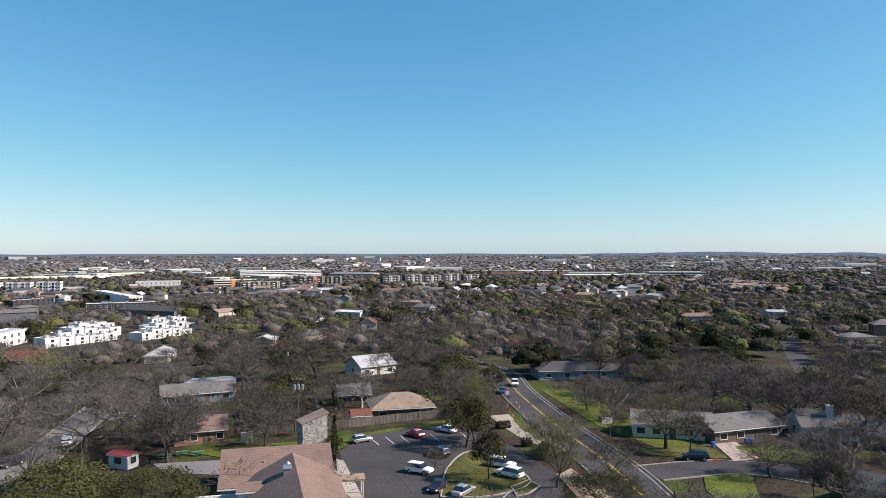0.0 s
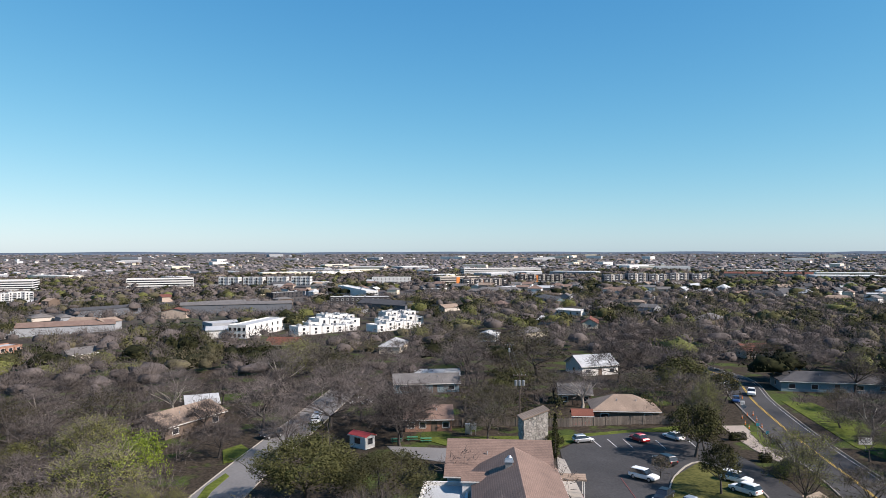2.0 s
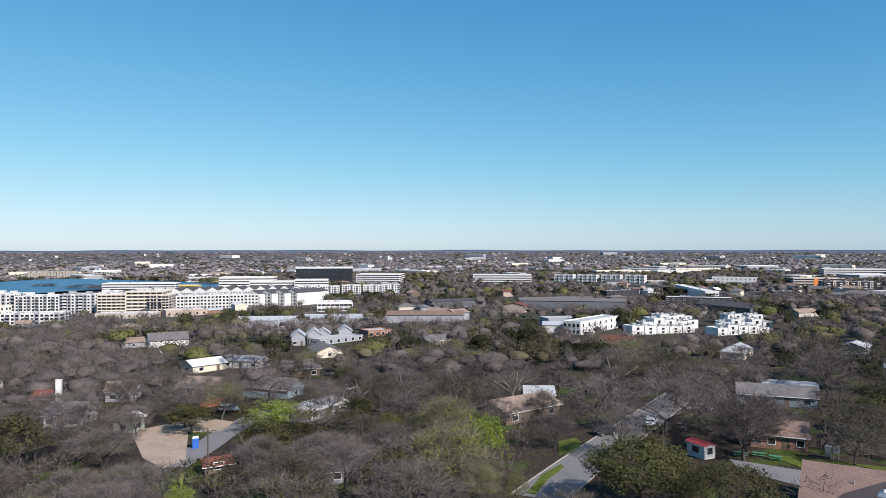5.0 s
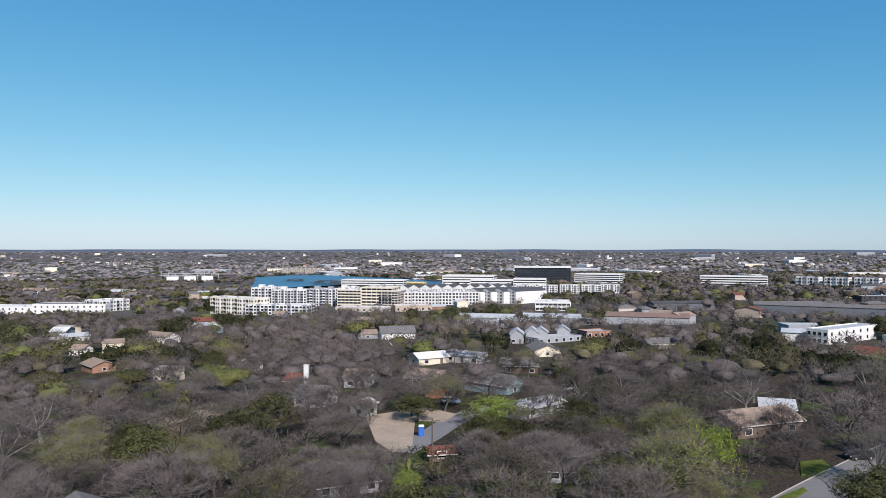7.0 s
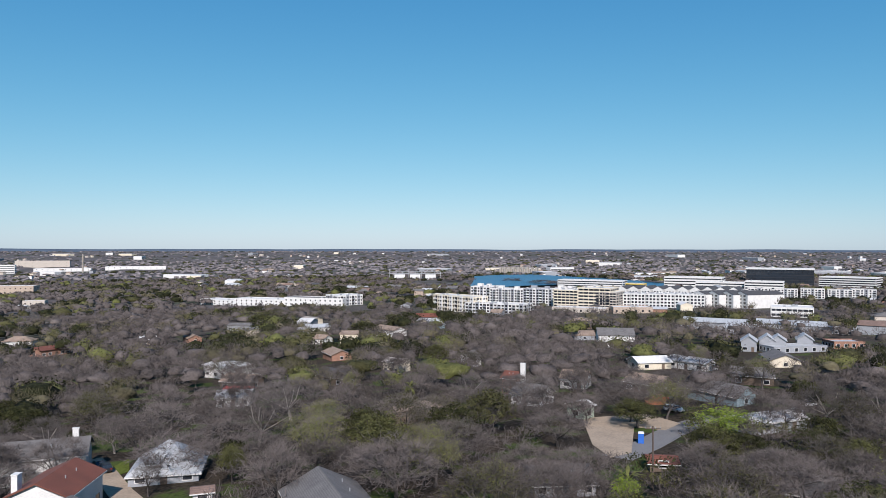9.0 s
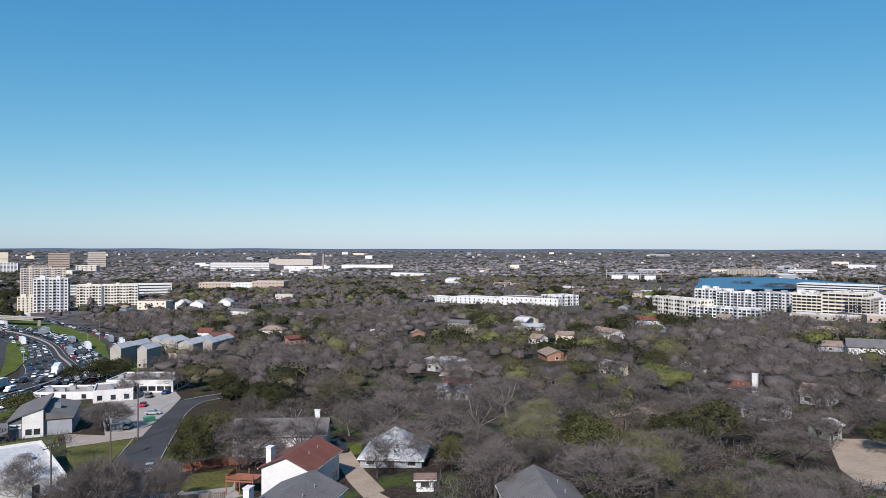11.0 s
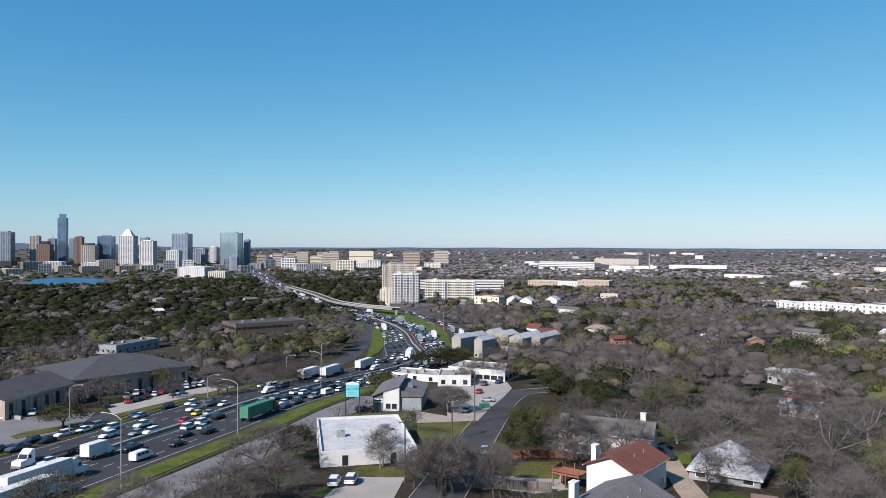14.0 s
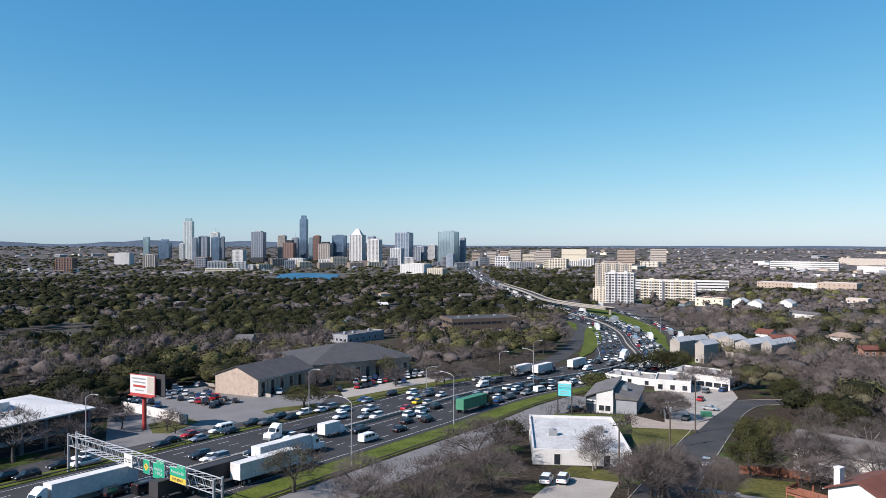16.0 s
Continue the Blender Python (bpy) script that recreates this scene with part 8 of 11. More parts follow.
block(1022.1, -287.6, -119.9, 74.6, 20.0, 5.1, "white_wall", "low white shop row with a turquoise front", 1, 10, accent='teal_sign')
sight(1013.4, -282.6, 5.5, 37.3)
block(992.1, -418.0, -118.3, 59.3, 14.0, 9.4, "white_wall", "white row of flats", 2, 10)
sight(985.9, -414.7, 5.5, 29.6)
block(1093.2, -96.4, -97.0, 90.2, 25.0, 13.9, "white_wall", "half-built grey and white apartment building", 4, 12, style='bands')
sight(1080.8, -94.8, 5.5, 45.1)
block(1054.6, -187.9, -120.7, 29.4, 14.0, 13.8, "white_wall", "white apartment block with grey roofs", 3, 5, group='far white flats', roof='shingle_grey')
sight(1048.6, -184.4, 5.5, 14.7)
block(1036.2, -219.2, -120.5, 28.7, 14.0, 13.6, "white_wall", "white apartment block with grey roofs", 3, 5, group='far white flats', roof='shingle_grey')
sight(1030.1, -215.6, 5.5, 14.4)
block(1018.2, -249.8, -120.2, 28.1, 14.0, 13.5, "white_wall", "white apartment block with grey roofs", 3, 5, group='far white flats', roof='shingle_grey')
sight(1012.2, -246.3, 5.5, 14.1)
block(1000.8, -279.9, -119.9, 27.6, 14.0, 13.4, "white_wall", "white apartment block with grey roofs", 3, 5, group='far white flats', roof='shingle_grey')
sight(994.7, -276.4, 5.5, 13.8)
block(1231.8, 203.8, -82.9, 95.9, 60.0, 25.0, "dark_wall", "dark oval office building with a white roof", 6, 16, style='curtain', units=3)
sight(1202.0, 200.1, 5.5, 48.0)
block(1137.0, 97.7, -98.3, 71.0, 40.0, 16.1, "white_wall", "white multi-storey car park", 5, 14, style='bands', units=0)
sight(1117.2, 100.6, 5.5, 35.5)
block(1064.2, 292.5, -83.5, 80.7, 40.0, 16.6, "white_wall", "white office building with dark glass", 4, 12, style='bands')
sight(1044.3, 290.3, 5.5, 40.3)
block(1011.2, 240.5, -83.2, 67.0, 30.0, 11.5, "white_wall", "white lakeside offices with blue windows", 3, 12, style='bands')
sight(996.3, 238.8, 5.5, 33.5)
block(984.9, 181.7, -82.6, 46.1, 30.0, 14.1, "white_wall", "white lakeside offices", 4, 8, style='bands')
sight(970.1, 179.8, 5.5, 23.0)
block(850.3, 161.9, -82.3, 24.1, 16.0, 10.9, "white_wall", "white apartment block with grey roofs", 4, 6, roof='shingle_grey', group='lakeside flats')
sight(842.4, 160.8, 5.5, 12.0)
block(854.0, 135.7, -81.9, 23.7, 16.0, 10.1, "white_wall", "white apartment block with grey roofs", 4, 6, roof='shingle_grey', group='lakeside flats')
sight(846.1, 134.5, 5.5, 11.9)
block(857.8, 109.8, -81.4, 23.4, 16.0, 10.7, "white_wall", "white apartment block with grey roofs", 4, 6, roof='shingle_grey', group='lakeside flats')
sight(849.9, 108.7, 5.5, 11.7)
block(861.7, 84.4, -81.0, 23.0, 16.0, 10.0, "white_wall", "white apartment block with grey roofs", 4, 6, roof='shingle_grey', group='lakeside flats')
sight(853.8, 83.2, 5.5, 11.5)
block(865.3, 62.5, -80.6, 22.8, 16.0, 10.6, "white_wall", "white apartment block with grey roofs", 4, 6, roof='shingle_grey', group='lakeside flats')
sight(857.4, 61.2, 5.5, 11.4)
house(673.4, 165.8, -125.4, 18.8, 40.0, 12, 3, "white_wall", "shingle_dark", "white apartment block with a dark gabled roof", cross=True, windows=0, category='apartments', name='apartment_building', group='gabled white flats', over=0.1, clutter=False)
sight(673.4, 165.8, 5.5, 9.4)
house(673.8, 153.5, -126.0, 18.5, 40.0, 12, 3, "white_wall", "shingle_dark", "white apartment block with a dark gabled roof", cross=True, windows=0, category='apartments', name='apartment_building', group='gabled white flats', over=0.1, clutter=False)
sight(673.8, 153.5, 5.5, 9.2)
house(674.3, 141.3, -126.5, 18.1, 40.0, 12, 3, "white_wall", "shingle_dark", "white apartment block with a dark gabled roof", cross=True, windows=0, category='apartments', name='apartment_building', group='gabled white flats', over=0.1, clutter=False)
sight(674.3, 141.3, 5.5, 9.1)
house(674.9, 129.3, -127.1, 17.8, 40.0, 12, 3, "white_wall", "shingle_dark", "white apartment block with a dark gabled roof", cross=True, windows=0, category='apartments', name='apartment_building', group='gabled white flats', over=0.1, clutter=False)
sight(674.9, 129.3, 5.5, 8.9)
block(650.8, 242.1, -83.1, 13.0, 30.0, 12.7, "white_wall", "white apartment block with balconies", 4, 4, group='gabled white flats', win=(2.2, 1.7))
sight(635.9, 240.3, 5.5, 6.5)
block(652.4, 228.7, -83.0, 12.9, 30.0, 12.6, "white_wall", "white apartment block with balconies", 4, 4, group='gabled white flats', win=(2.2, 1.7))
sight(637.5, 226.9, 5.5, 6.4)
block(654.1, 215.5, -82.8, 12.7, 30.0, 12.5, "white_wall", "white apartment block with balconies", 4, 4, group='gabled white flats', win=(2.2, 1.7))
sight(639.2, 213.6, 5.5, 6.4)
block(655.7, 202.4, -82.6, 12.6, 30.0, 12.5, "white_wall", "white apartment block with balconies", 4, 4, group='gabled white flats', win=(2.2, 1.7))
sight(640.9, 200.5, 5.5, 6.3)
block(657.4, 189.5, -82.4, 12.5, 30.0, 12.4, "white_wall", "white apartment block with balconies", 4, 4, group='gabled white flats', win=(2.2, 1.7))
sight(642.6, 187.5, 5.5, 6.2)
block(659.2, 176.7, -82.2, 12.4, 30.0, 12.3, "white_wall", "white apartment block with balconies", 4, 4, group='gabled white flats', win=(2.2, 1.7))
sight(644.3, 174.7, 5.5, 6.2)
house(720.9, 269.1, -89.8, 10.4, 30.0, 14, 3, "white_wall", "shingle_dark", "white apartment block with a dark gabled roof", cross=True, windows=0, category='apartments', name='apartment_building', group='gabled white flats', over=0.1, clutter=False)
sight(720.9, 269.1, 8.0, 5.2)
house(721.0, 256.2, -89.7, 10.3, 30.0, 14, 3, "white_wall", "shingle_dark", "white apartment block with a dark gabled roof", cross=True, windows=0, category='apartments', name='apartment_building', group='gabled white flats', over=0.1, clutter=False)
sight(721.0, 256.2, 8.0, 5.2)
house(721.1, 243.4, -89.6, 10.2, 30.0, 14, 3, "white_wall", "shingle_dark", "white apartment block with a dark gabled roof", cross=True, windows=0, category='apartments', name='apartment_building', group='gabled white flats', over=0.1, clutter=False)
sight(721.1, 243.4, 8.0, 5.1)
house(721.2, 230.8, -89.5, 10.0, 30.0, 14, 3, "white_wall", "shingle_dark", "white apartment block with a dark gabled roof", cross=True, windows=0, category='apartments', name='apartment_building', group='gabled white flats', over=0.1, clutter=False)
sight(721.2, 230.8, 8.0, 5.0)
house(721.3, 218.3, -89.4, 9.9, 30.0, 14, 3, "white_wall", "shingle_dark", "white apartment block with a dark gabled roof", cross=True, windows=0, category='apartments', name='apartment_building', group='gabled white flats', over=0.1, clutter=False)
sight(721.3, 218.3, 8.0, 5.0)
house(721.4, 206.1, -89.2, 9.8, 30.0, 14, 3, "white_wall", "shingle_dark", "white apartment block with a dark gabled roof", cross=True, windows=0, category='apartments', name='apartment_building', group='gabled white flats', over=0.1, clutter=False)
sight(721.4, 206.1, 8.0, 4.9)
house(721.6, 194.0, -89.0, 9.7, 30.0, 14, 3, "white_wall", "shingle_dark", "white apartment block with a dark gabled roof", cross=True, windows=0, category='apartments', name='apartment_building', group='gabled white flats', over=0.1, clutter=False)
sight(721.6, 194.0, 8.0, 4.8)
house(721.9, 182.0, -88.9, 9.5, 30.0, 14, 3, "white_wall", "shingle_dark", "white apartment block with a dark gabled roof", cross=True, windows=0, category='apartments', name='apartment_building', group='gabled white flats', over=0.1, clutter=False)
sight(721.9, 182.0, 8.0, 4.8)
house(722.1, 170.2, -88.6, 9.4, 30.0, 14, 3, "white_wall", "shingle_dark", "white apartment block with a dark gabled roof", cross=True, windows=0, category='apartments', name='apartment_building', group='gabled white flats', over=0.1, clutter=False)
sight(722.1, 170.2, 8.0, 4.7)
house(722.4, 158.6, -88.4, 9.3, 30.0, 14, 3, "white_wall", "shingle_dark", "white apartment block with a dark gabled roof", cross=True, windows=0, category='apartments', name='apartment_building', group='gabled white flats', over=0.1, clutter=False)
sight(722.4, 158.6, 8.0, 4.7)
block(527.3, 353.1, -103.6, 54.4, 18.0, 14.6, "cream_wall", "cream apartment block with small windows", 4, 10)
sight(518.6, 355.2, 5.5, 27.2)
block(524.3, 310.7, -83.5, 54.7, 20.0, 8.6, "white_wall", "white apartment block with balconies", 3, 8, win=(2.2, 1.6))
sight(514.3, 309.5, 5.5, 27.3)
block(623.5, 385.5, -83.8, 22.0, 24.0, 19.0, "white_wall", "tall white and grey apartment building with balconies", 6, 6, win=(1.8, 1.6), group='lakeside towers')
sight(611.5, 384.2, 5.5, 11.0)
block(626.7, 356.2, -83.8, 36.9, 24.0, 16.5, "white_wall", "tall white and grey apartment building with balconies", 6, 6, win=(1.8, 1.6), group='lakeside towers')
sight(614.7, 354.9, 5.5, 18.5)
block(630.3, 323.0, -83.7, 30.0, 24.0, 16.8, "grey_wall", "tall white and grey apartment building with balconies", 6, 6, win=(1.8, 1.6), group='lakeside towers')
sight(618.4, 321.7, 5.5, 15.0)
block(633.1, 297.9, -83.6, 20.6, 24.0, 17.2, "white_wall", "tall white and grey apartment building with balconies", 6, 6, win=(1.8, 1.6), group='lakeside towers')
sight(621.2, 296.6, 5.5, 10.3)
block(621.4, 287.4, -83.5, 24.0, 30.0, 16.8, "cream_wall", "cream and tan apartment building", 6, 6, style='bands', group='cream flats')
sight(606.5, 285.7, 5.5, 12.0)
block(624.5, 260.3, -83.3, 30.7, 30.0, 18.8, "cream_wall", "cream and tan apartment building", 6, 6, style='bands', group='cream flats')
sight(609.6, 258.5, 5.5, 15.3)
block(625.8, 249.2, -83.2, 19.3, 30.0, 14.9, "tan_wall", "cream and tan apartment building", 6, 6, style='bands', group='cream flats')
sight(610.9, 247.4, 5.5, 9.7)
block(945.4, 338.7, -83.8, 24.8, 20.0, 10.5, "yellow_wall", "yellow-sheathed building under construction", 3, 6, style='bands')
sight(935.4, 337.6, 5.5, 12.4)
block(1042.4, 445.2, -83.8, 104.2, 30.0, 10.9, "white_wall", "white building frame under construction", 3, 12, style='bands')
sight(1027.5, 443.6, 5.5, 52.1)
block(555.8, 247.6, -83.1, 45.7, 18.0, 4.4, "tan_wall", "low tan shop row", 1, 8)
sight(546.9, 246.5, 5.5, 22.9)
block(566.6, 207.7, -58.2, 31.9, 18.0, 5.3, "brick_tan", "low brick shop row", 1, 6)
sight(559.0, 202.9, 5.5, 16.0)
house(452.0, 112.0, -86.0, 38.0, 16.0, 4.4, 2.0, "grey_wall", "roof_metal", "long warehouse shed with a grey metal roof", windows=8, category='warehouse', name='warehouse', clutter=False)
sight(446.4, 110.4, 6.1, 5.5)
house(456.0, 62.0, -88.0, 52.0, 18.0, 4.2, 2.0, "grey_wall", "roof_metal", "long warehouse shed with a grey metal roof", windows=8, category='warehouse', name='warehouse', clutter=False)
sight(445.6, 78.1, 6.1, 7.9)
house(428.0, 84.0, -84.0, 30.0, 14.0, 3.4, 1.8, "grey_wall", "roof_metal", "long warehouse shed with a grey metal roof", windows=8, category='warehouse', name='warehouse', clutter=False)
sight(441.2, 56.9, 6.1, 7.9)
block(582.5, 88.6, -79.8, 28.7, 25.0, 7.7, "white_wall", "white commercial building with glass front", 2, 8, style='bands')
sight(570.2, 86.4, 5.5, 14.4)
house(340.2, 69.3, -79.1, 6.4, 10.0, 4.6, 2.6, "grey_wall", "roof_metal", "narrow grey townhouse with a metal gable roof", cross=True, windows=2, group='metal-roofed townhouses', clutter=False)
sight(340.2, 69.3, 8.3, 0.8)
house(347.5, 63.0, -78.8, 6.5, 10.0, 4.6, 2.6, "grey_wall", "roof_metal", "narrow grey townhouse with a metal gable roof", cross=True, windows=2, group='metal-roofed townhouses', clutter=False)
sight(347.5, 63.0, 8.3, 0.8)
house(348.4, 58.6, -78.6, 6.5, 10.0, 4.6, 2.6, "grey_wall", "roof_metal", "narrow grey townhouse with a metal gable roof", cross=True, windows=2, group='metal-roofed townhouses', clutter=False)
sight(348.4, 58.6, 8.3, 0.8)
house(359.7, 49.4, -78.2, 6.6, 10.0, 4.6, 2.6, "grey_wall", "roof_metal", "narrow grey townhouse with a metal gable roof", cross=True, windows=2, group='metal-roofed townhouses', clutter=False)
sight(359.7, 49.4, 8.3, 0.9)
block(372.9, 34.9, -53.4, 14.5, 10.0, 3.7, "brick", "small orange-brown timber building with a pale roof", 1, 4, roof='roof_metal', units=0)
sight(368.9, 31.9, 5.5, 7.2)
block(346.6, 52.1, -42.9, 27.2, 10.0, 3.0, "grey_wall", "long low building with a pale metal roof", 1, 6, roof='roof_metal', units=0)
sight(343.2, 48.4, 5.5, 13.6)
block(507.3, 661.7, -81.0, 51.1, 25.0, 6.3, "white_wall", "long white school building with dark windows", 2, 8, units=2)
sight(494.9, 659.8, 5.5, 25.5)
block(518.9, 606.4, -75.8, 64.3, 25.0, 7.6, "white_wall", "long white school building with dark windows", 2, 10, units=2)
sight(506.8, 603.4, 5.5, 32.2)
block(537.7, 543.8, -71.0, 68.7, 25.0, 8.9, "white_wall", "white school hall with a grey roof", 2, 12, units=2, roof='shingle_grey')
sight(525.9, 539.7, 5.5, 34.3)
block(554.6, 521.5, -15.4, 31.2, 25.0, 11.3, "white_wall", "white school block", 3, 5, units=2)
sight(551.3, 509.5, 5.5, 15.6)
house(210.7, 71.2, -101.0, 11.4, 11.0, 3, 2.2, "brown_wall", "shingle_tan", "brown house with a pinkish-tan roof", windows=3)
tree(198.0, 62.7, 9.5, 12.0, "pale")
tree(199.5, 70.6, 9.5, 12.0, "pale")
sight(210.7, 71.2, 5.1, 1.5)
house(268.4, 74.6, -104.6, 16.1, 9.0, 3, 1.3, "white_wall", "roof_metal", "house with a pale ribbed metal roof", windows=3)
tree(261.6, 78.0, 10.5, 9.0, "bare")
tree(259.3, 68.9, 10.5, 9.0, "bare")
sight(268.4, 74.6, 4.2, 2.1)
house(187.7, 106.1, -79.4, 4.1, 8.0, 5.0, 1.6, "brick", "shingle_red", "tall brown-red house with a white chimney", windows=2, chimney=(4, -2, 1.4, 9.5, 'white_wall'))
tree(179.3, 99.6, 7.5, 11.0, "bare")
tree(178.7, 102.4, 7.5, 11.0, "bare")
sight(187.7, 106.1, 5.6, 0.5)
house(233.2, 151.6, -81.1, 6.6, 9.0, 3.5, 2.6, "white_wall", "shingle_grey", "small house with a steep grey gable", windows=2, cross=True)
tree(222.4, 147.1, 8.5, 13.0, "bud")
tree(223.0, 143.4, 8.5, 13.0, "bud")
sight(233.2, 151.6, 6.0, 0.9)
house(207.5, 94.1, -78.2, 8.0, 9.0, 3.0, 2.3, "white_wall", "shingle_tan", "house with a tan gable roof", windows=2)
tree(199.4, 87.3, 9.5, 10.0, "bare")
tree(198.6, 90.9, 9.5, 10.0, "bare")
sight(207.5, 94.1, 5.2, 1.0)
house(174.9, 92.5, -89.5, 8.8, 9.0, 3.0, 2.4, "white_wall", "shingle_grey", "white house with a weathered grey roof", windows=3)
tree(164.7, 90.3, 10.5, 12.0, "pale")
tree(164.7, 85.2, 10.5, 12.0, "pale")
sight(174.9, 92.5, 5.3, 1.1)
house(163.2, 72.8, -102.3, 5.4, 4.0, 3.2, 1.0, "pale_green", "roof_white", "pale green garden shed with a white gable", windows=1, cross=True, category='shed', name='garden_shed', clutter=False)
tree(157.2, 68.3, 7.5, 9.0, "bare")
tree(158.0, 71.9, 7.5, 9.0, "bare")
sight(163.2, 72.8, 4.2, 0.7)
house(176.6, 168.3, -91.0, 11.9, 9.0, 3.0, 2.2, "brown_wall", "shingle_dark", "house with a dark blue-grey roof", windows=3)
tree(169.1, 165.3, 8.5, 11.0, "bare")
tree(168.9, 158.4, 8.5, 11.0, "bare")
sight(176.6, 168.3, 5.1, 1.5)
house(172.2, 220.2, -88.7, 18.5, 12.0, 4.5, 0.8, "white_wall", "roof_white", "white modern house with a flat roof", windows=4)
tree(163.8, 201.8, 9.5, 13.0, "bud")
tree(163.5, 214.8, 9.5, 13.0, "bud")
sight(172.2, 220.2, 5.3, 2.4)
house(155.0, 192.8, -70.5, 10.5, 10.0, 3.0, 2.0, "brown_wall", "shingle_tan", "house with an orange-brown roof", windows=3)
tree(147.5, 188.6, 10.5, 10.0, "bare")
tree(149.5, 182.9, 10.5, 10.0, "bare")
sight(155.0, 192.8, 4.9, 1.4)
house(141.0, 176.9, -57.9, 8.4, 4.0, 2.8, 1.0, "white_wall", "red_wall", "porch with a dark red metal roof", windows=2, clutter=False, name='porch', category='porch')
tree(137.0, 167.3, 7.5, 12.0, "pale")
tree(134.9, 170.5, 7.5, 12.0, "pale")
sight(141.0, 176.9, 3.8, 1.1)
house(133.6, 169.4, -48.2, 9.5, 8.0, 2.8, 1.6, "white_wall", "roof_metal", "house with a whitish metal roof", windows=3)
tree(126.4, 165.7, 8.5, 9.0, "bare")
tree(130.1, 161.6, 8.5, 9.0, "bare")
sight(133.6, 169.4, 4.3, 1.2)
house(315.8, 394.0, -60.2, 16.5, 9.0, 3.5, 1.5, "grey_wall", "shingle_grey", "low grey house among evergreens", windows=5)
sight(315.8, 394.0, 4.9, 2.1)
house(324.9, 330.1, -24.7, 15.0, 10.0, 3.5, 1.8, "white_wall", "roof_metal", "white house with a pale roof", windows=3)
sight(324.9, 330.1, 5.2, 2.0)
house(287.0, 265.9, -50.7, 9.6, 9.0, 5, 1.5, "cream_wall", "shingle_tan", "two-storey cream house", windows=3)
sight(287.0, 265.9, 6.4, 1.2)
house(275.8, 275.3, -83.0, 7.4, 8.0, 3, 2, "white_wall", "shingle_tan", "white house with a tan roof", windows=2)
sight(275.8, 275.3, 4.9, 1.0)
house(325.7, 268.6, -102.7, 19.3, 10.0, 4, 2, "white_wall", "shingle_tan", "white house with a tan roof", windows=3)
sight(325.7, 268.6, 5.9, 2.5)
house(373.4, 384.4, -98.8, 15.6, 9.0, 3.5, 1.6, "cream_wall", "roof_gravel", "cream house with a gravel roof", windows=3)
sight(373.4, 384.4, 5.0, 2.0)
house(208.0, 168.2, -81.6, 6.8, 9.0, 4.5, 1, "cream_wall", "roof_gravel", "flat-roofed cream house with a terrace", windows=3)
tree(200.2, 158.9, 9.5, 11.0, "bare")
tree(199.5, 163.6, 9.5, 11.0, "bare")
sight(208.0, 168.2, 5.5, 0.9)
house(328.7, 128.5, -61.4, 17.0, 12.0, 6, 3, "white_wall", "shingle_grey", "large white house with grey gables", windows=4)
sight(328.7, 128.5, 6.6, 2.2)
house(242.5, 48.6, -75.8, 12.3, 10.0, 3, 2.2, "brown_wall", "shingle_grey", "house with a flat grey roof under trees", windows=3)
tree(228.7, 50.4, 10.5, 13.0, "bud")
tree(230.5, 43.4, 10.5, 13.0, "bud")
sight(242.5, 48.6, 5.1, 1.6)
house(165.4, -18.5, -53.0, 17.4, 10.0, 2.8, 2.2, "brown_wall", "shingle_tan", "house with a brown-tan roof behind a leaning tree", windows=3)
tree(159.6, -22.9, 7.5, 10.0, "bare")
tree(152.3, -13.2, 7.5, 10.0, "bare")
sight(165.4, -18.5, 4.9, 2.3)
house(180.4, -25.2, -92.7, 7.2, 8.0, 3.2, 1.5, "white_wall", "roof_metal", "house with a small white metal roof", windows=2)
sight(180.4, -25.2, 4.6, 0.9)
house(173.0, 31.4, -33.1, 15.8, 8.0, 2.6, 1.0, "grey_wall", "roof_white", "low carport with a long white roof", windows=2, clutter=False)
tree(169.9, 26.8, 9.5, 9.0, "bare")
tree(163.8, 30.8, 9.5, 9.0, "bare")
sight(173.0, 31.4, 3.5, 2.1)
house(121.7, 15.6, -80.2, 7.5, 10.0, 2.2, 1.8, "grey_wall", "shingle_grey", "house with a grey roof hidden by bare trees", windows=3)
house(106.0, 51.3, -50.3, 9.9, 10.0, 2.2, 1.7, "grey_wall", "shingle_grey", "house with a pale grey roof behind bare trees", windows=4)
house(127.1, 40.8, -62.8, 4.8, 5.0, 1.6, 0.7, "brown_wall", "shingle_red", "small outbuilding with a red-brown roof", windows=1, clutter=False)
sight(127.1, 40.8, 3.5, 0.6)
tree(97.5, 46.5, 7.5, 10.0, "bare")
tree(99.0, 52.0, 7.0, 9.0, "thin")
tree(95.5, 41.0, 7.0, 8.0, "thin")
tree(63.5, -122.7, 11, 15, "spring")
tree(58.8, -123.0, 10, 8, "bare")
tree(104.1, -157.1, 6, 8, "bud")
tree(141.4, -182.1, 9, 9, "pale")
tree(21.9, 117.7, 9.5, 13, "bare")
tree(18.5, 120.6, 8, 9, "bare")
tree(36.4, 131.9, 5.5, 6, "bare")
tree(53.6, 127.4, 7, 13, "bare")
tree(103.8, 54.8, 8, 11, "bare")
tree(104.2, 46.8, 8.5, 12, "bare")
tree(111.7, 15.0, 9, 14, "bare")
tree(114.7, 8.2, 8, 12, "bare")
block(1231.8, 203.8, -82.9, 98.0, 62.0, 26.2, "white_wall", "thin white roof canopy over dark offices", 1, 0, side_bays=0, units=0, base=24.6, name="roof_canopy", category="roof", keep=False)
house(458.8, 10.3, -88.7, 50.1, 13.0, 4.8, 2.2, "grey_wall", "shingle_brown", "long low apartment block with a brown roof", windows=0, category="apartments", name="apartment_building", clutter=False)
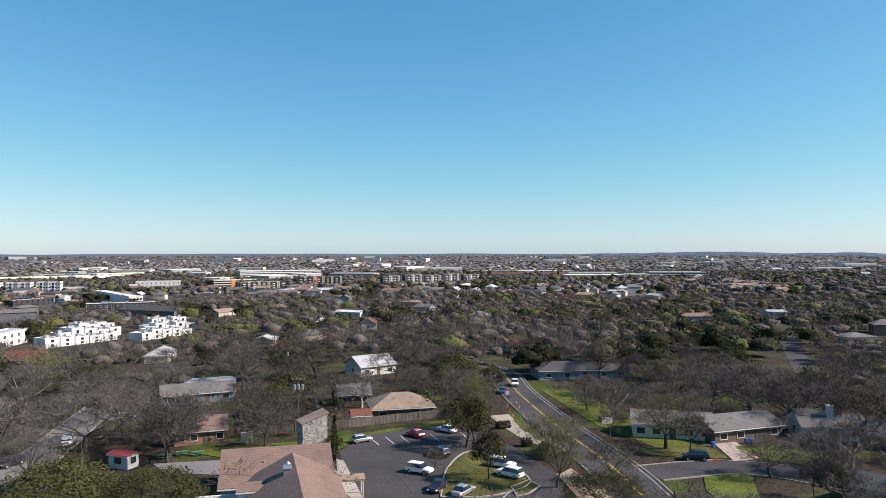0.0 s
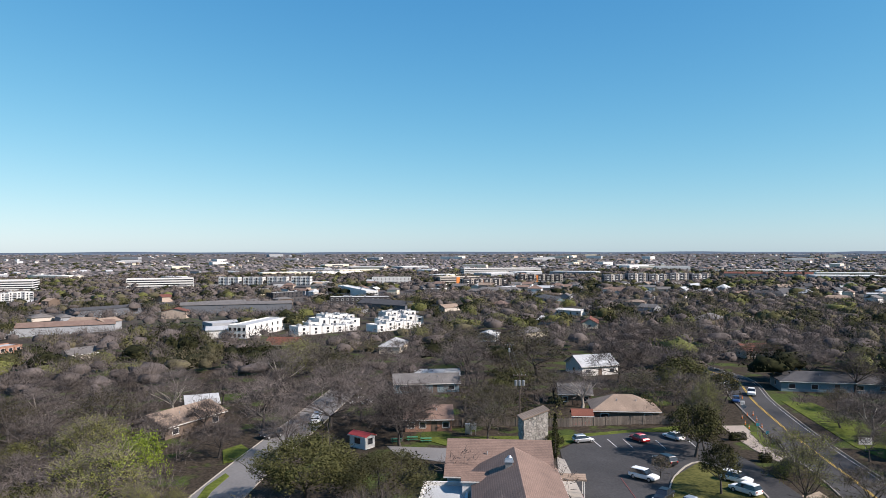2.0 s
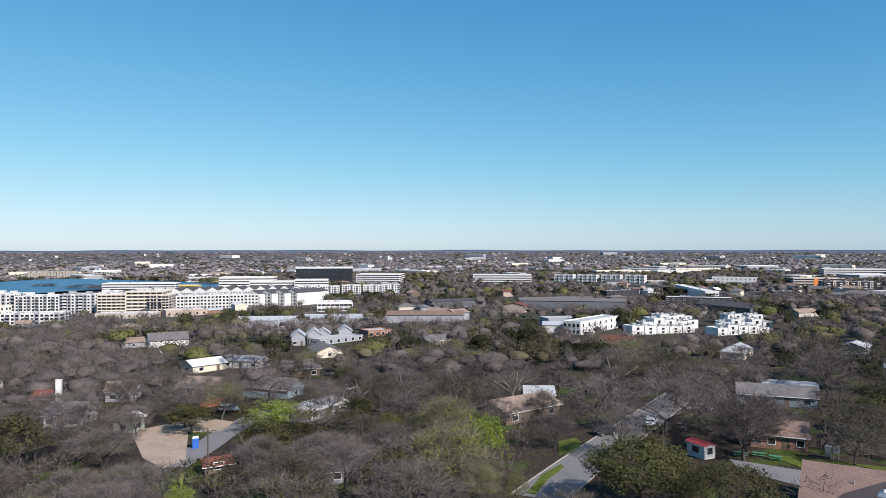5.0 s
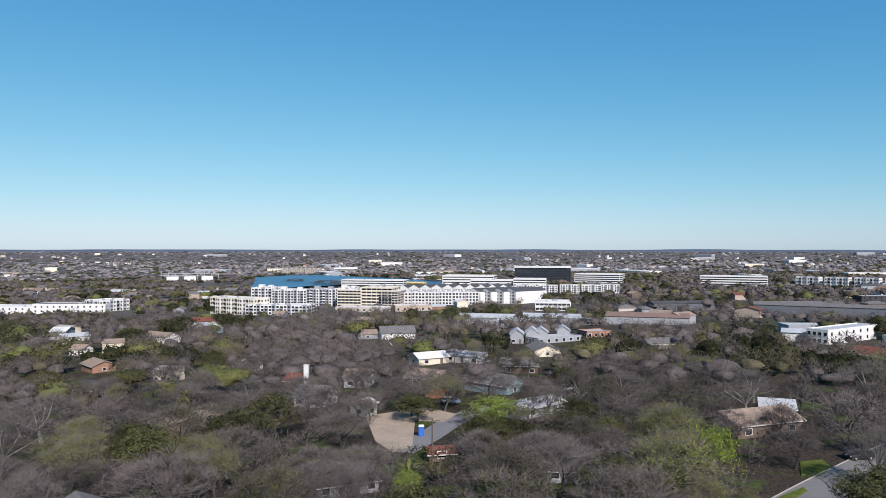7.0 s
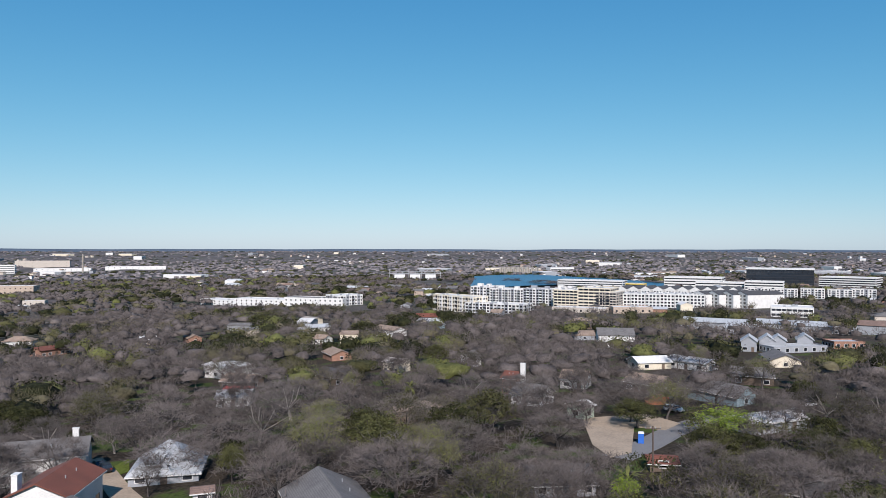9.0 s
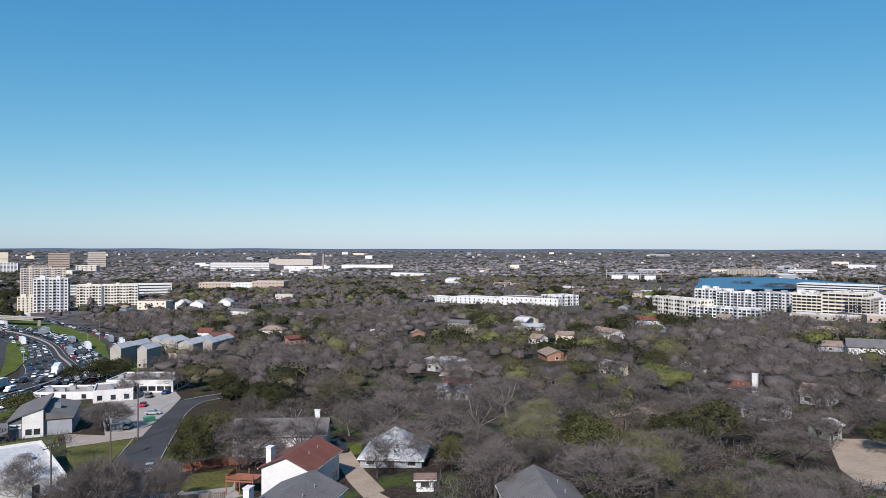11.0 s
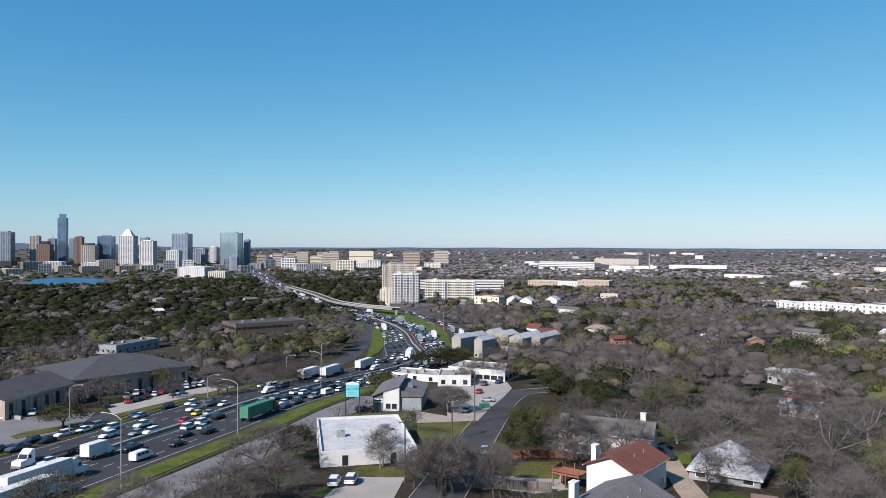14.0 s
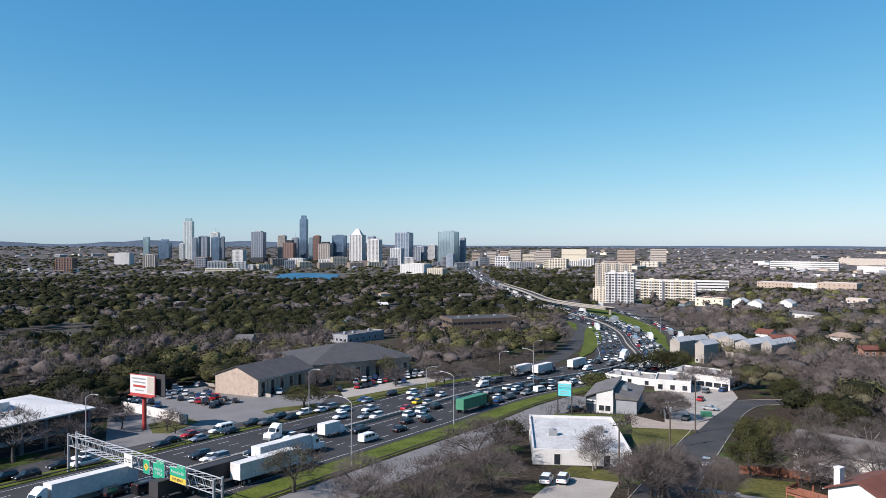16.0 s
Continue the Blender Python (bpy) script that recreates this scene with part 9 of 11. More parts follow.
sight(458.8, 10.3, 4.6, 20.0)
house(556.4, -104.5, -100.6, 82.4, 14.0, 6.2, 1.8, "slate_wall", "shingle_grey", "long slate-grey apartment block with a low roof", windows=0, category="apartments", name="apartment_building", clutter=False)
sight(556.4, -104.5, 5.0, 33.0)
block(562.2, -207.9, -110.3, 50.9, 16.0, 7.5, "dark_wall", "low dark apartment block under a white roof", 2, 12, units=5)
sight(562.2, -207.9, 5.5, 20.4)
house(370.9, -66.8, -100.2, 24.4, 12.0, 4.2, 1.4, "white_wall", "roof_metal", "low motel wing with a pale metal roof", windows=0, category="motel", name="motel_wing", clutter=False)
sight(370.9, -66.8, 4.4, 9.8)
# building site
pad("bare_lot", [(162.2, 71.9), (169.1, 65.7), (159.0, 57.4), (135.0, 49.3), (129.5, 51.5), (137.5, 58.6)], 0.1, "earth", "bare pale earth lot with tracks", keep=True)
pad("drive", [(169.1, 65.7), (175.3, 60.1), (168.2, 49.4), (159.0, 50.2), (159.0, 57.4)], 0.11, "earth", "pale earth drive", keep=True)
sight(148.1, 61.7, 0.2, 5)
sight(138.8, 53.9, 0.2, 5)
sight(162.9, 55.8, 0.2, 5)
sight(145.4, 50.5, 0.2, 5)
privy(144.2, 50.6, -70)
fence([(188.0, 64.8), (188.6, 62.6), (190.2, 59.8)], 1.9, "fence_red", "new reddish board fence")
car(182.4, 55.5, -57, "suv", "silver", "cars parked along the streets", 0.14)
car(197.0, 63.5, -56, "sedan", "red", "cars parked along the streets", 0.1)
car(199.5, 61.8, -157, "hatch", "blue", "cars parked along the streets", 0.1)
utility_pole(113.4, 37.8, 10.5, -60)
palm(104.5, 38.8, 3.5, 6)
palm(148.4, 115.3, 6.5, 5)
# houses below the camera to the north-east
house(54.5, 112.4, 39.0, 12.2, 9.0, 5.0, 2.2, "white_wall", "shingle_red", "two-storey white house with a red-brown roof", windows=3, chimney=(-4.9, 3.5, 1.3, 8.2, 'white_wall'))
sight(54.5, 112.4, 2.6, 5.2)
house(43.2, 91.9, 39.2, 13.4, 10.0, 4.4, 2.3, "white_wall", "shingle_grey", "two-storey white house with a grey shingle roof", windows=3, chimney=(-5.4, 4.0, 1.3, 7.9, 'white_wall'))
sight(43.2, 91.9, 2.6, 5.5)
house(72.9, 71.3, 57.8, 14.5, 11.0, 3.2, 3.0, "white_wall", "shingle_grey", "house with a steep taupe-grey roof", windows=2)
sight(72.9, 71.3, 1.6, 5.5)
house(77.6, 117.5, -42.4, 12.0, 12.5, 2.0, 4.6, "grey_wall", "roof_metal", "house with a steep pale grey hipped roof", kind='hip', windows=3)
sight(80.0, 115.9, 6.8, 1.3)
house(63.5, 140.2, -34.5, 19.2, 9.0, 4.8, 2.4, "white_wall", "shingle_grey", "long white house with a grey roof and two chimneys", windows=5, chimney=(7, 3, 1.1, 8.2, 'white_wall'))
tree(53.5, 134.5, 10.5, 11.0, "bare")
tree(62.7, 128.2, 10.5, 11.0, "bare")
sight(63.5, 140.2, 7.1, 2.5)
house(69.9, 96.8, -36.1, 2.9, 2.6, 2.2, 0.5, "white_wall", "shingle_brown", "small white garden shed", windows=1, category='shed', name='garden_shed', clutter=False)
sight(69.9, 96.8, 2.7, 0.4)
pad("drive", [(71.1, 130.7), (73.9, 131.8), (63.2, 104.7), (62.2, 93.4), (58.5, 94.3), (63.1, 109.4)], 0.12, "earth", "pale earth driveway", keep=True)
pad("lawn", [(75.9, 133.7), (81.0, 136.8), (75.4, 127.3), (72.8, 126.3)], 0.12, "grass_lush", "small green lawn by a drive", keep=True)
pad("drive", [(31.2, 125.4), (37.1, 125.1), (45.0, 121.0), (44.7, 114.6), (38.3, 113.4), (31.4, 118.9)], 0.12, "concrete", "pale concrete drive", keep=True)
pad("lawn", [(38.6, 128.6), (48.8, 128.0), (45.2, 120.9), (37.7, 123.7)], 0.12, "grass", "patchy green yard", keep=True)
fence([(41.9, 138.4), (46.6, 138.0), (51.9, 136.1), (54.3, 134.7)], 1.6, "fence_red", "red-brown board fence round a garden")
fence([(27.8, 119.1), (34.5, 116.5), (41.2, 113.2)], 1.8, "fence_wood", "grey board fence in front of a drive")
deck(45.7, 116.5, -46, 5.0, 4.0, 2.6)
# shops and offices along the frontage road
block(12.3, 154.3, 0.7, 19.4, 28.1, 4.0, "white_wall", "low white painted brick building with a flat white roof", 1, 2, units=2, roof="roof_worn", win=(1.2, 2.2))
sight(12.4, 140.3, 0.5, 9.7)
tattoo_shop(28.2, 209.7, -15.1, 14.0, 20)
sight(28.2, 209.7, 0.5, 7.0)
block(43.4, 265.8, -32.6, 19.4, 12.0, 3.0, "white_wall", "low white shop with a gravel roof", 1, 3, roof='roof_gravel', units=5)
sight(40.1, 260.7, 1.0, 9.7)
block(53.6, 250.7, -14.7, 11.8, 14.0, 4.3, "white_wall", "low white shop with a red corner sign", 1, 3, roof='roof_gravel', units=3)
sight(51.8, 244.0, 1.0, 5.9)
block(67.4, 261.8, -36.3, 23.0, 16.0, 5.0, "white_wall", "low white shop with a flat roof and brick base", 1, 8, roof='roof_gravel', units=4, style='bands')
sight(62.7, 255.4, 1.0, 11.5)
house(78.6, 349.3, -46.0, 5.4, 12.0, 8.5, 2.0, "concrete", "roof_metal", "grey-tan townhouse with a pale metal gable roof", cross=True, windows=2, group='tan townhouses', clutter=False, over=0.15)
sight(78.6, 349.3, 10.4, 0.7)
house(88.1, 358.2, -46.0, 4.7, 12.0, 8.5, 2.0, "concrete", "roof_metal", "grey-tan townhouse with a pale metal gable roof", cross=True, windows=2, group='tan townhouses', clutter=False, over=0.15)
sight(88.1, 358.2, 10.4, 0.6)
house(86.3, 334.2, -45.8, 4.6, 12.0, 8.5, 2.0, "concrete", "roof_metal", "grey-tan townhouse with a pale metal gable roof", cross=True, windows=2, group='tan townhouses', clutter=False, over=0.15)
sight(86.3, 334.2, 10.4, 0.6)
house(102.7, 375.9, -46.0, 5.9, 12.0, 8.5, 2.0, "concrete", "roof_metal", "grey-tan townhouse with a pale metal gable roof", cross=True, windows=2, group='tan townhouses', clutter=False, over=0.15)
sight(102.7, 375.9, 10.4, 0.8)
house(106.1, 363.9, -45.9, 9.0, 12.0, 8.5, 2.0, "concrete", "roof_metal", "grey-tan townhouse with a pale metal gable roof", cross=True, windows=2, group='tan townhouses', clutter=False, over=0.15)
sight(106.1, 363.9, 10.4, 1.2)
house(107.6, 341.9, -45.8, 7.5, 12.0, 8.5, 2.0, "concrete", "roof_metal", "grey-tan townhouse with a pale metal gable roof", cross=True, windows=2, group='tan townhouses', clutter=False, over=0.15)
sight(107.6, 341.9, 10.4, 1.0)
house(117.0, 352.6, -45.8, 5.3, 12.0, 8.5, 2.0, "concrete", "roof_metal", "grey-tan townhouse with a pale metal gable roof", cross=True, windows=2, group='tan townhouses', clutter=False, over=0.15)
sight(117.0, 352.6, 10.4, 0.7)
house(117.5, 339.8, -45.7, 4.8, 12.0, 8.5, 2.0, "concrete", "roof_metal", "grey-tan townhouse with a pale metal gable roof", cross=True, windows=2, group='tan townhouses', clutter=False, over=0.15)
sight(117.5, 339.8, 10.4, 0.6)
house(126.6, 351.4, -45.7, 6.0, 12.0, 8.5, 2.0, "concrete", "roof_metal", "grey-tan townhouse with a pale metal gable roof", cross=True, windows=2, group='tan townhouses', clutter=False, over=0.15)
sight(126.6, 351.4, 10.4, 0.8)
sign_pylon(12.7, 197.1, -15.6)
wheelie_bin(12.4, 142.3, -10)
wheelie_bin(13.1, 142.2, -10)
wheelie_bin(13.8, 142.0, -10)
wheelie_bin(14.4, 141.8, -10)
skip_bin(51.4, 199.2, 10)
utility_pole(17.5, 125.0, 11.5, 20, 0)
utility_pole(42.9, 176.2, 13.6, 20, 0)
utility_pole(33.1, 158.1, 10.5, 20, 1)
# across the motorway
house(-123.1, 139.0, 66.1, 48.5, 26, 7.5, 2.6, "slate_wall", "roof_white", "two-storey dark office with a broad white metal roof", windows=0, kind="hip", category="office", name="office_building", clutter=False, over=0.8)
office_bands(-123.1, 139.0, 66.1, 48.5, 26, 7.5)
house(-88.2, 235.5, 65.9, 26.5, 20, 6.5, 3.6, "brick_tan", "shingle_dark", "tan brick hall with a dark shingle roof", windows=0, category="hall", name="meeting_hall", clutter=False)
tall_windows(-88.2, 235.5, 65.9, 26.5, 20)
sight(-88.2, 235.5, 1.0, 16)
house(-70.4, 277.6, 38.1, 41.1, 34, 8.0, 4.6, "brick_tan", "shingle_dark", "large tan brick hall with a broad dark roof", windows=0, kind="hip", category="hall", name="meeting_hall", clutter=False, over=1.2)
tall_windows(-70.4, 277.6, 38.1, 41.1, 34)
sight(-70.4, 277.6, 4.0, 28)
block(-28.6, 496.2, 25.7, 50.2, 26.0, 10.2, "brown_wall", "two-storey brown office block with dark windows", 2, 12, style='bands', roof='shingle_dark')
sight(-22.9, 484.5, 5.0, 25.1)
block(-98.5, 420.4, 60.3, 33.0, 14.0, 5.5, "grey_wall", "low grey building with a flat roof among trees", 1, 6, roof='shingle_grey')
sight(-92.4, 416.9, 1.0, 16.5)
pad("car_park", [(-127.2, 205.6), (-118.4, 247.2), (-103.9, 231.9), (-70.1, 223.8), (-61.7, 224.2), (-59.6, 201.2), (-72.2, 180.6), (-80.7, 162.5), (-86.8, 150.2), (-90.8, 144.7), (-111.8, 179.4)], 0.1, "asphalt_pale", "pale worn car park beside the motorway", keep=True)
pad("lawn", [(-66.9, 183.3), (-58.8, 198.4), (-52.9, 201.6), (-56.2, 189.7), (-64.8, 173.4)], 0.16, "grass", "green verge with a clipped oak", keep=False)
pad("car_park", [(-62.0, 236.4), (-30.9, 275.0), (-25.4, 264.4), (-44.0, 225.4), (-55.6, 218.9)], 0.1, "concrete", "pale car park in front of a hall", keep=True)
car(-117.4, 220.8, 112, "pickup", "white", "cars in the hall car park", 0.14)
car(-115.6, 224.3, 111, "sedan", "silver", "cars in the hall car park", 0.14)
car(-110.6, 222.1, 110, "suv", "white", "cars in the hall car park", 0.14)
car(-107.3, 219.9, 110, "sedan", "grey", "cars in the hall car park", 0.14)
car(-104.1, 217.8, 109, "hatch", "blue", "cars in the hall car park", 0.14)
car(-101.4, 215.7, 109, "suv", "white", "cars in the hall car park", 0.14)
car(-97.1, 213.6, 108, "pickup", "red", "cars in the hall car park", 0.14)
car(-91.6, 203.6, 108, "sedan", "black", "cars in the hall car park", 0.14)
car(-90.9, 205.6, 107, "suv", "black", "cars in the hall car park", 0.14)
car(-107.4, 212.3, 111, "sedan", "black", "cars in the hall car park", 0.14)
car(-115.6, 240.5, 110, "hatch", "white", "cars in the hall car park", 0.14)
car(-103.0, 234.4, 108, "suv", "silver", "cars in the hall car park", 0.14)
car(-120.6, 208.8, 114, "pickup", "white", "cars in the hall car park", 0.14)
car(-128.5, 214.9, 115, "sedan", "grey", "cars in the hall car park", 0.14)
car(-107.9, 199.2, 112, "suv", "blue", "cars in the hall car park", 0.14)
car(-103.8, 234.4, 107, "pickup", "black", "cars in the hall car park", 0.14)
car(-101.4, 233.2, 106, "sedan", "black", "cars in the hall car park", 0.14)
car(-98.6, 230.8, 106, "suv", "white", "cars in the hall car park", 0.14)
car(-96.3, 229.7, 105, "sedan", "silver", "cars in the hall car park", 0.14)
car(-93.3, 227.4, 105, "hatch", "white", "cars in the hall car park", 0.14)
car(-90.6, 225.1, 104, "suv", "grey", "cars in the hall car park", 0.14)
car(-88.2, 224.0, 104, "pickup", "blue", "cars in the hall car park", 0.14)
car(-85.4, 221.9, 103, "sedan", "white", "cars in the hall car park", 0.14)
car(-96.7, 215.8, 107, "suv", "red", "cars in the hall car park", 0.14)
car(-92.4, 211.7, 106, "sedan", "black", "cars in the hall car park", 0.14)
car(-87.7, 208.8, 105, "hatch", "black", "cars in the hall car park", 0.14)
car(-57.4, 255.8, 99, "pickup", "white", "cars in the hall car park", 0.14)
car(-55.9, 258.9, 99, "sedan", "grey", "cars in the hall car park", 0.14)
car(-54.6, 262.0, 99, "suv", "blue", "cars in the hall car park", 0.14)
car(-50.8, 252.0, 98, "sedan", "white", "cars in the hall car park", 0.14)
car(-49.3, 254.9, 98, "hatch", "red", "cars in the hall car park", 0.14)
car(-47.7, 258.0, 97, "suv", "black", "cars in the hall car park", 0.14)
car(-46.2, 261.1, 97, "pickup", "black", "cars in the hall car park", 0.14)
car(-44.3, 262.8, 96, "sedan", "black", "cars in the hall car park", 0.14)
car(-42.6, 266.0, 96, "suv", "white", "cars in the hall car park", 0.14)
car(-40.7, 269.3, 95, "sedan", "silver", "cars in the hall car park", 0.14)
car(-38.7, 271.1, 95, "hatch", "white", "cars in the hall car park", 0.14)
car(-36.7, 272.9, 95, "suv", "grey", "cars in the hall car park", 0.14)
car(-34.7, 274.7, 94, "pickup", "blue", "cars in the hall car park", 0.14)
car(-32.8, 278.2, 94, "sedan", "white", "cars in the hall car park", 0.14)
car(-56.3, 239.3, 100, "suv", "red", "cars in the hall car park", 0.14)
car(-54.3, 242.1, 99, "sedan", "black", "cars in the hall car park", 0.14)
car(-52.7, 244.9, 99, "hatch", "black", "cars in the hall car park", 0.14)
car(-60.8, 232.7, 101, "suv", "black", "cars in the hall car park", 0.14)
car(-79.5, 225.6, 106, "pickup", "white", "cars in the hall car park", 0.14)
car(-5.6, 503.9, 86, "pickup", "black", "cars in the hall car park", 0.14)
car(-1.6, 513.6, 85, "sedan", "black", "cars in the hall car park", 0.14)
car(-9.6, 498.9, 86, "suv", "black", "cars in the hall car park", 0.14)
car(-13.3, 489.6, 86, "sedan", "white", "cars in the hall car park", 0.14)
billboard(-94.9, 167.4, -20, 8.6, 4.6, 9.3)
sight(-94.9, 167.4, 3.0, 6)
gantry(-87.8, 127.9, -47.9, 105.6, 7.3)
# motorway lamps
lamp_post(-58.3, 189.6, 13.1, -26)
lamp_post(-32.6, 133.9, 13.7, 154)
lamp_post(-87.0, 132.2, 15.0, -26)
lamp_post(-16.7, 179.1, 13.4, 154)
lamp_post(-30.9, 232.4, 9.0, -26)
lamp_post(4.9, 242.3, 14.0, 154)
lamp_post(-7.9, 285.7, 9.0, -26)
lamp_post(7.0, 336.4, 9.0, -26)
lamp_post(82.0, 450.9, 9.0, 154)
lamp_post(43.7, 397.1, 9.0, -26)
lamp_post(94.9, 483.9, 14.1, 154)
# motorway traffic
car(-53.3, 159.3, 244, "sedan", "white", "vehicles on the motorway", 0.1)
car(-56.0, 142.9, 244, "sedan", "black", "vehicles on the motorway", 0.1)
car(-48.0, 184.4, 244, "suv", "white", "vehicles on the motorway", 0.1)
car(-49.8, 194.4, 244, "suv", "white", "vehicles on the motorway", 0.1)
car(-42.3, 195.9, 244, "pickup", "white", "vehicles on the motorway", 0.1)
car(-41.6, 185.6, 244, "sedan", "silver", "vehicles on the motorway", 0.1)
car(-38.3, 185.9, 244, "suv", "white", "vehicles on the motorway", 0.1)
car(-38.4, 166.7, 244, "pickup", "black", "vehicles on the motorway", 0.1)
car(-66.3, 139.4, 244, "suv", "black", "vehicles on the motorway", 0.1)
car(-63.1, 137.6, 244, "sedan", "white", "vehicles on the motorway", 0.1)
car(-73.2, 115.5, 244, "suv", "silver", "vehicles on the motorway", 0.1)
car(-32.8, 217.3, 244, "pickup", "white", "vehicles on the motorway", 0.1)
car(-61.5, 137.7, 244, "suv", "silver", "vehicles on the motorway", 0.1)
car(-34.4, 157.5, 64, "van", "white", "vehicles on the motorway", 0.1)
car(-29.2, 169.4, 64, "sedan", "black", "vehicles on the motorway", 0.1)
car(-29.0, 179.5, 64, "sedan", "black", "vehicles on the motorway", 0.1)
car(-24.0, 182.3, 64, "suv", "black", "vehicles on the motorway", 0.1)
car(-29.8, 189.0, 64, "suv", "white", "vehicles on the motorway", 0.1)
car(-27.2, 195.3, 64, "suv", "white", "vehicles on the motorway", 0.1)
car(-25.8, 187.7, 64, "sedan", "silver", "vehicles on the motorway", 0.1)
car(-32.2, 199.4, 64, "sedan", "red", "vehicles on the motorway", 0.1)
car(-30.5, 210.2, 64, "sedan", "yellow", "vehicles on the motorway", 0.1)
car(-27.3, 209.5, 64, "sedan", "silver", "vehicles on the motorway", 0.1)
car(-24.0, 202.0, 64, "suv", "black", "vehicles on the motorway", 0.1)
car(-68.8, 112.9, 64, "suv", "black", "vehicles on the motorway", 0.1)
car(-64.2, 115.1, 64, "van", "black", "vehicles on the motorway", 0.1)
car(-41.5, 224.5, 244, "suv", "black", "vehicles on the motorway", 0.1)
car(-48.3, 212.9, 244, "hatch", "blue", "vehicles on the motorway", 0.1)
car(-46.4, 211.0, 244, "sedan", "silver", "vehicles on the motorway", 0.1)
car(-59.7, 189.5, 244, "suv", "white", "vehicles on the motorway", 0.1)
car(-56.3, 194.0, 244, "sedan", "white", "vehicles on the motorway", 0.1)
car(-54.8, 198.7, 244, "suv", "silver", "vehicles on the motorway", 0.1)
car(-64.6, 182.6, 244, "suv", "black", "vehicles on the motorway", 0.1)
car(-61.2, 182.8, 244, "sedan", "black", "vehicles on the motorway", 0.1)
car(-64.9, 175.6, 244, "pickup", "grey", "vehicles on the motorway", 0.1)
car(-68.2, 174.0, 244, "pickup", "black", "vehicles on the motorway", 0.1)
car(-73.1, 166.1, 244, "van", "white", "vehicles on the motorway", 0.1)
car(-70.4, 164.2, 244, "sedan", "black", "vehicles on the motorway", 0.1)
car(-91.7, 130.8, 244, "sedan", "black", "vehicles on the motorway", 0.1)
car(-91.0, 137.6, 244, "suv", "white", "vehicles on the motorway", 0.1)
car(-87.5, 132.7, 244, "pickup", "white", "vehicles on the motorway", 0.1)
car(-92.6, 122.6, 244, "suv", "black", "vehicles on the motorway", 0.1)
car(-80.0, 148.7, 244, "sedan", "black", "vehicles on the motorway", 0.1)
car(-80.0, 153.3, 244, "sedan", "black", "vehicles on the motorway", 0.1)
car(-78.6, 160.0, 244, "sedan", "red", "vehicles on the motorway", 0.1)
car(-74.4, 155.8, 244, "sedan", "silver", "vehicles on the motorway", 0.1)
car(-73.7, 164.7, 244, "suv", "white", "vehicles on the motorway", 0.1)
car(-96.2, 121.3, 244, "suv", "black", "vehicles on the motorway", 0.1)
semi(-53.1, 165.0, 244, "white", "dark_wall", 13.0, True, "white semi-trailer truck with an empty flatbed trailer", True)
semi(-72.5, 112.1, 244, "white", "roof_white", 15.5)
semi(-13.5, 200.2, 64, "black", "green_wall", 13.5, True, "black semi-trailer truck with a dark green container")
semi(-48.3, 138.9, 64, "white", "roof_white", 14.5)
semi(-47.0, 125.8, 64, "white", "roof_white", 14.5)
semi(-53.9, 119.1, 64, "white", "dark_wall", 13.0, True, "white semi-trailer truck with a black trailer")
box_truck(-44.5, 163.0, 64)
box_truck(-58.3, 113.3, 64, "black", "dark_wall", 6.5, "black box truck on the motorway")
semi(0.8, 279.8, 64, "white", "roof_white", 13.5)
semi(9.4, 284.2, 64, "blue", "roof_white", 14.0, True, "blue semi-trailer truck with a white trailer")
semi(24.4, 304.0, 64, "white", "roof_white", 14.0)
KEEP = [(-53, 159, 6.5), (-56, 143, 6.5), (-48, 184, 6.5), (-50, 194, 6.5), (-42, 196, 6.5), (-42, 186, 6.5), (-38, 186, 6.5), (-38, 167, 6.5), (-66, 139, 6.5), (-63, 138, 6.5), (-73, 115, 6.5), (-33, 217, 6.5), (-61, 138, 6.5), (-34, 157, 6.5), (-29, 169, 6.5), (-29, 180, 6.5), (-24, 182, 6.5), (-30, 189, 6.5), (-27, 195, 6.5), (-26, 188, 6.5), (-32, 199, 6.5), (-31, 210, 6.5), (-27, 209, 6.5), (-24, 202, 6.5), (-69, 113, 6.5), (-64, 115, 6.5), (-42, 224, 6.5), (-48, 213, 6.5), (-46, 211, 6.5), (-60, 189, 6.5)]
KEEP += [(-56, 194, 6.5), (-55, 199, 6.5), (-65, 183, 6.5), (-61, 183, 6.5), (-65, 176, 6.5), (-68, 174, 6.5), (-73, 166, 6.5), (-70, 164, 6.5), (-92, 131, 6.5), (-91, 138, 6.5), (-88, 133, 6.5), (-93, 123, 6.5), (-80, 149, 6.5), (-80, 153, 6.5), (-79, 160, 6.5), (-74, 156, 6.5), (-74, 165, 6.5), (-96, 121, 6.5), (-53, 165, 6.5), (-50, 171, 6.5), (-56, 159, 6.5), (-72, 112, 6.5), (-69, 118, 6.5), (-76, 106, 6.5), (-13, 200, 6.5), (-10, 206, 6.5), (-17, 194, 6.5), (-48, 139, 6.5), (-45, 145, 6.5), (-51, 133, 6.5)]
KEEP += [(-47, 126, 6.5), (-44, 132, 6.5), (-50, 120, 6.5), (-54, 119, 6.5), (-51, 125, 6.5), (-57, 113, 6.5), (-45, 163, 6.5), (-41, 169, 6.5), (-48, 157, 6.5), (-58, 113, 6.5), (-55, 120, 6.5), (-61, 107, 6.5), (1, 280, 6.5), (4, 286, 6.5), (-2, 274, 6.5), (9, 284, 6.5), (12, 290, 6.5), (6, 278, 6.5), (24, 304, 6.5), (28, 310, 6.5), (21, 298, 6.5)]
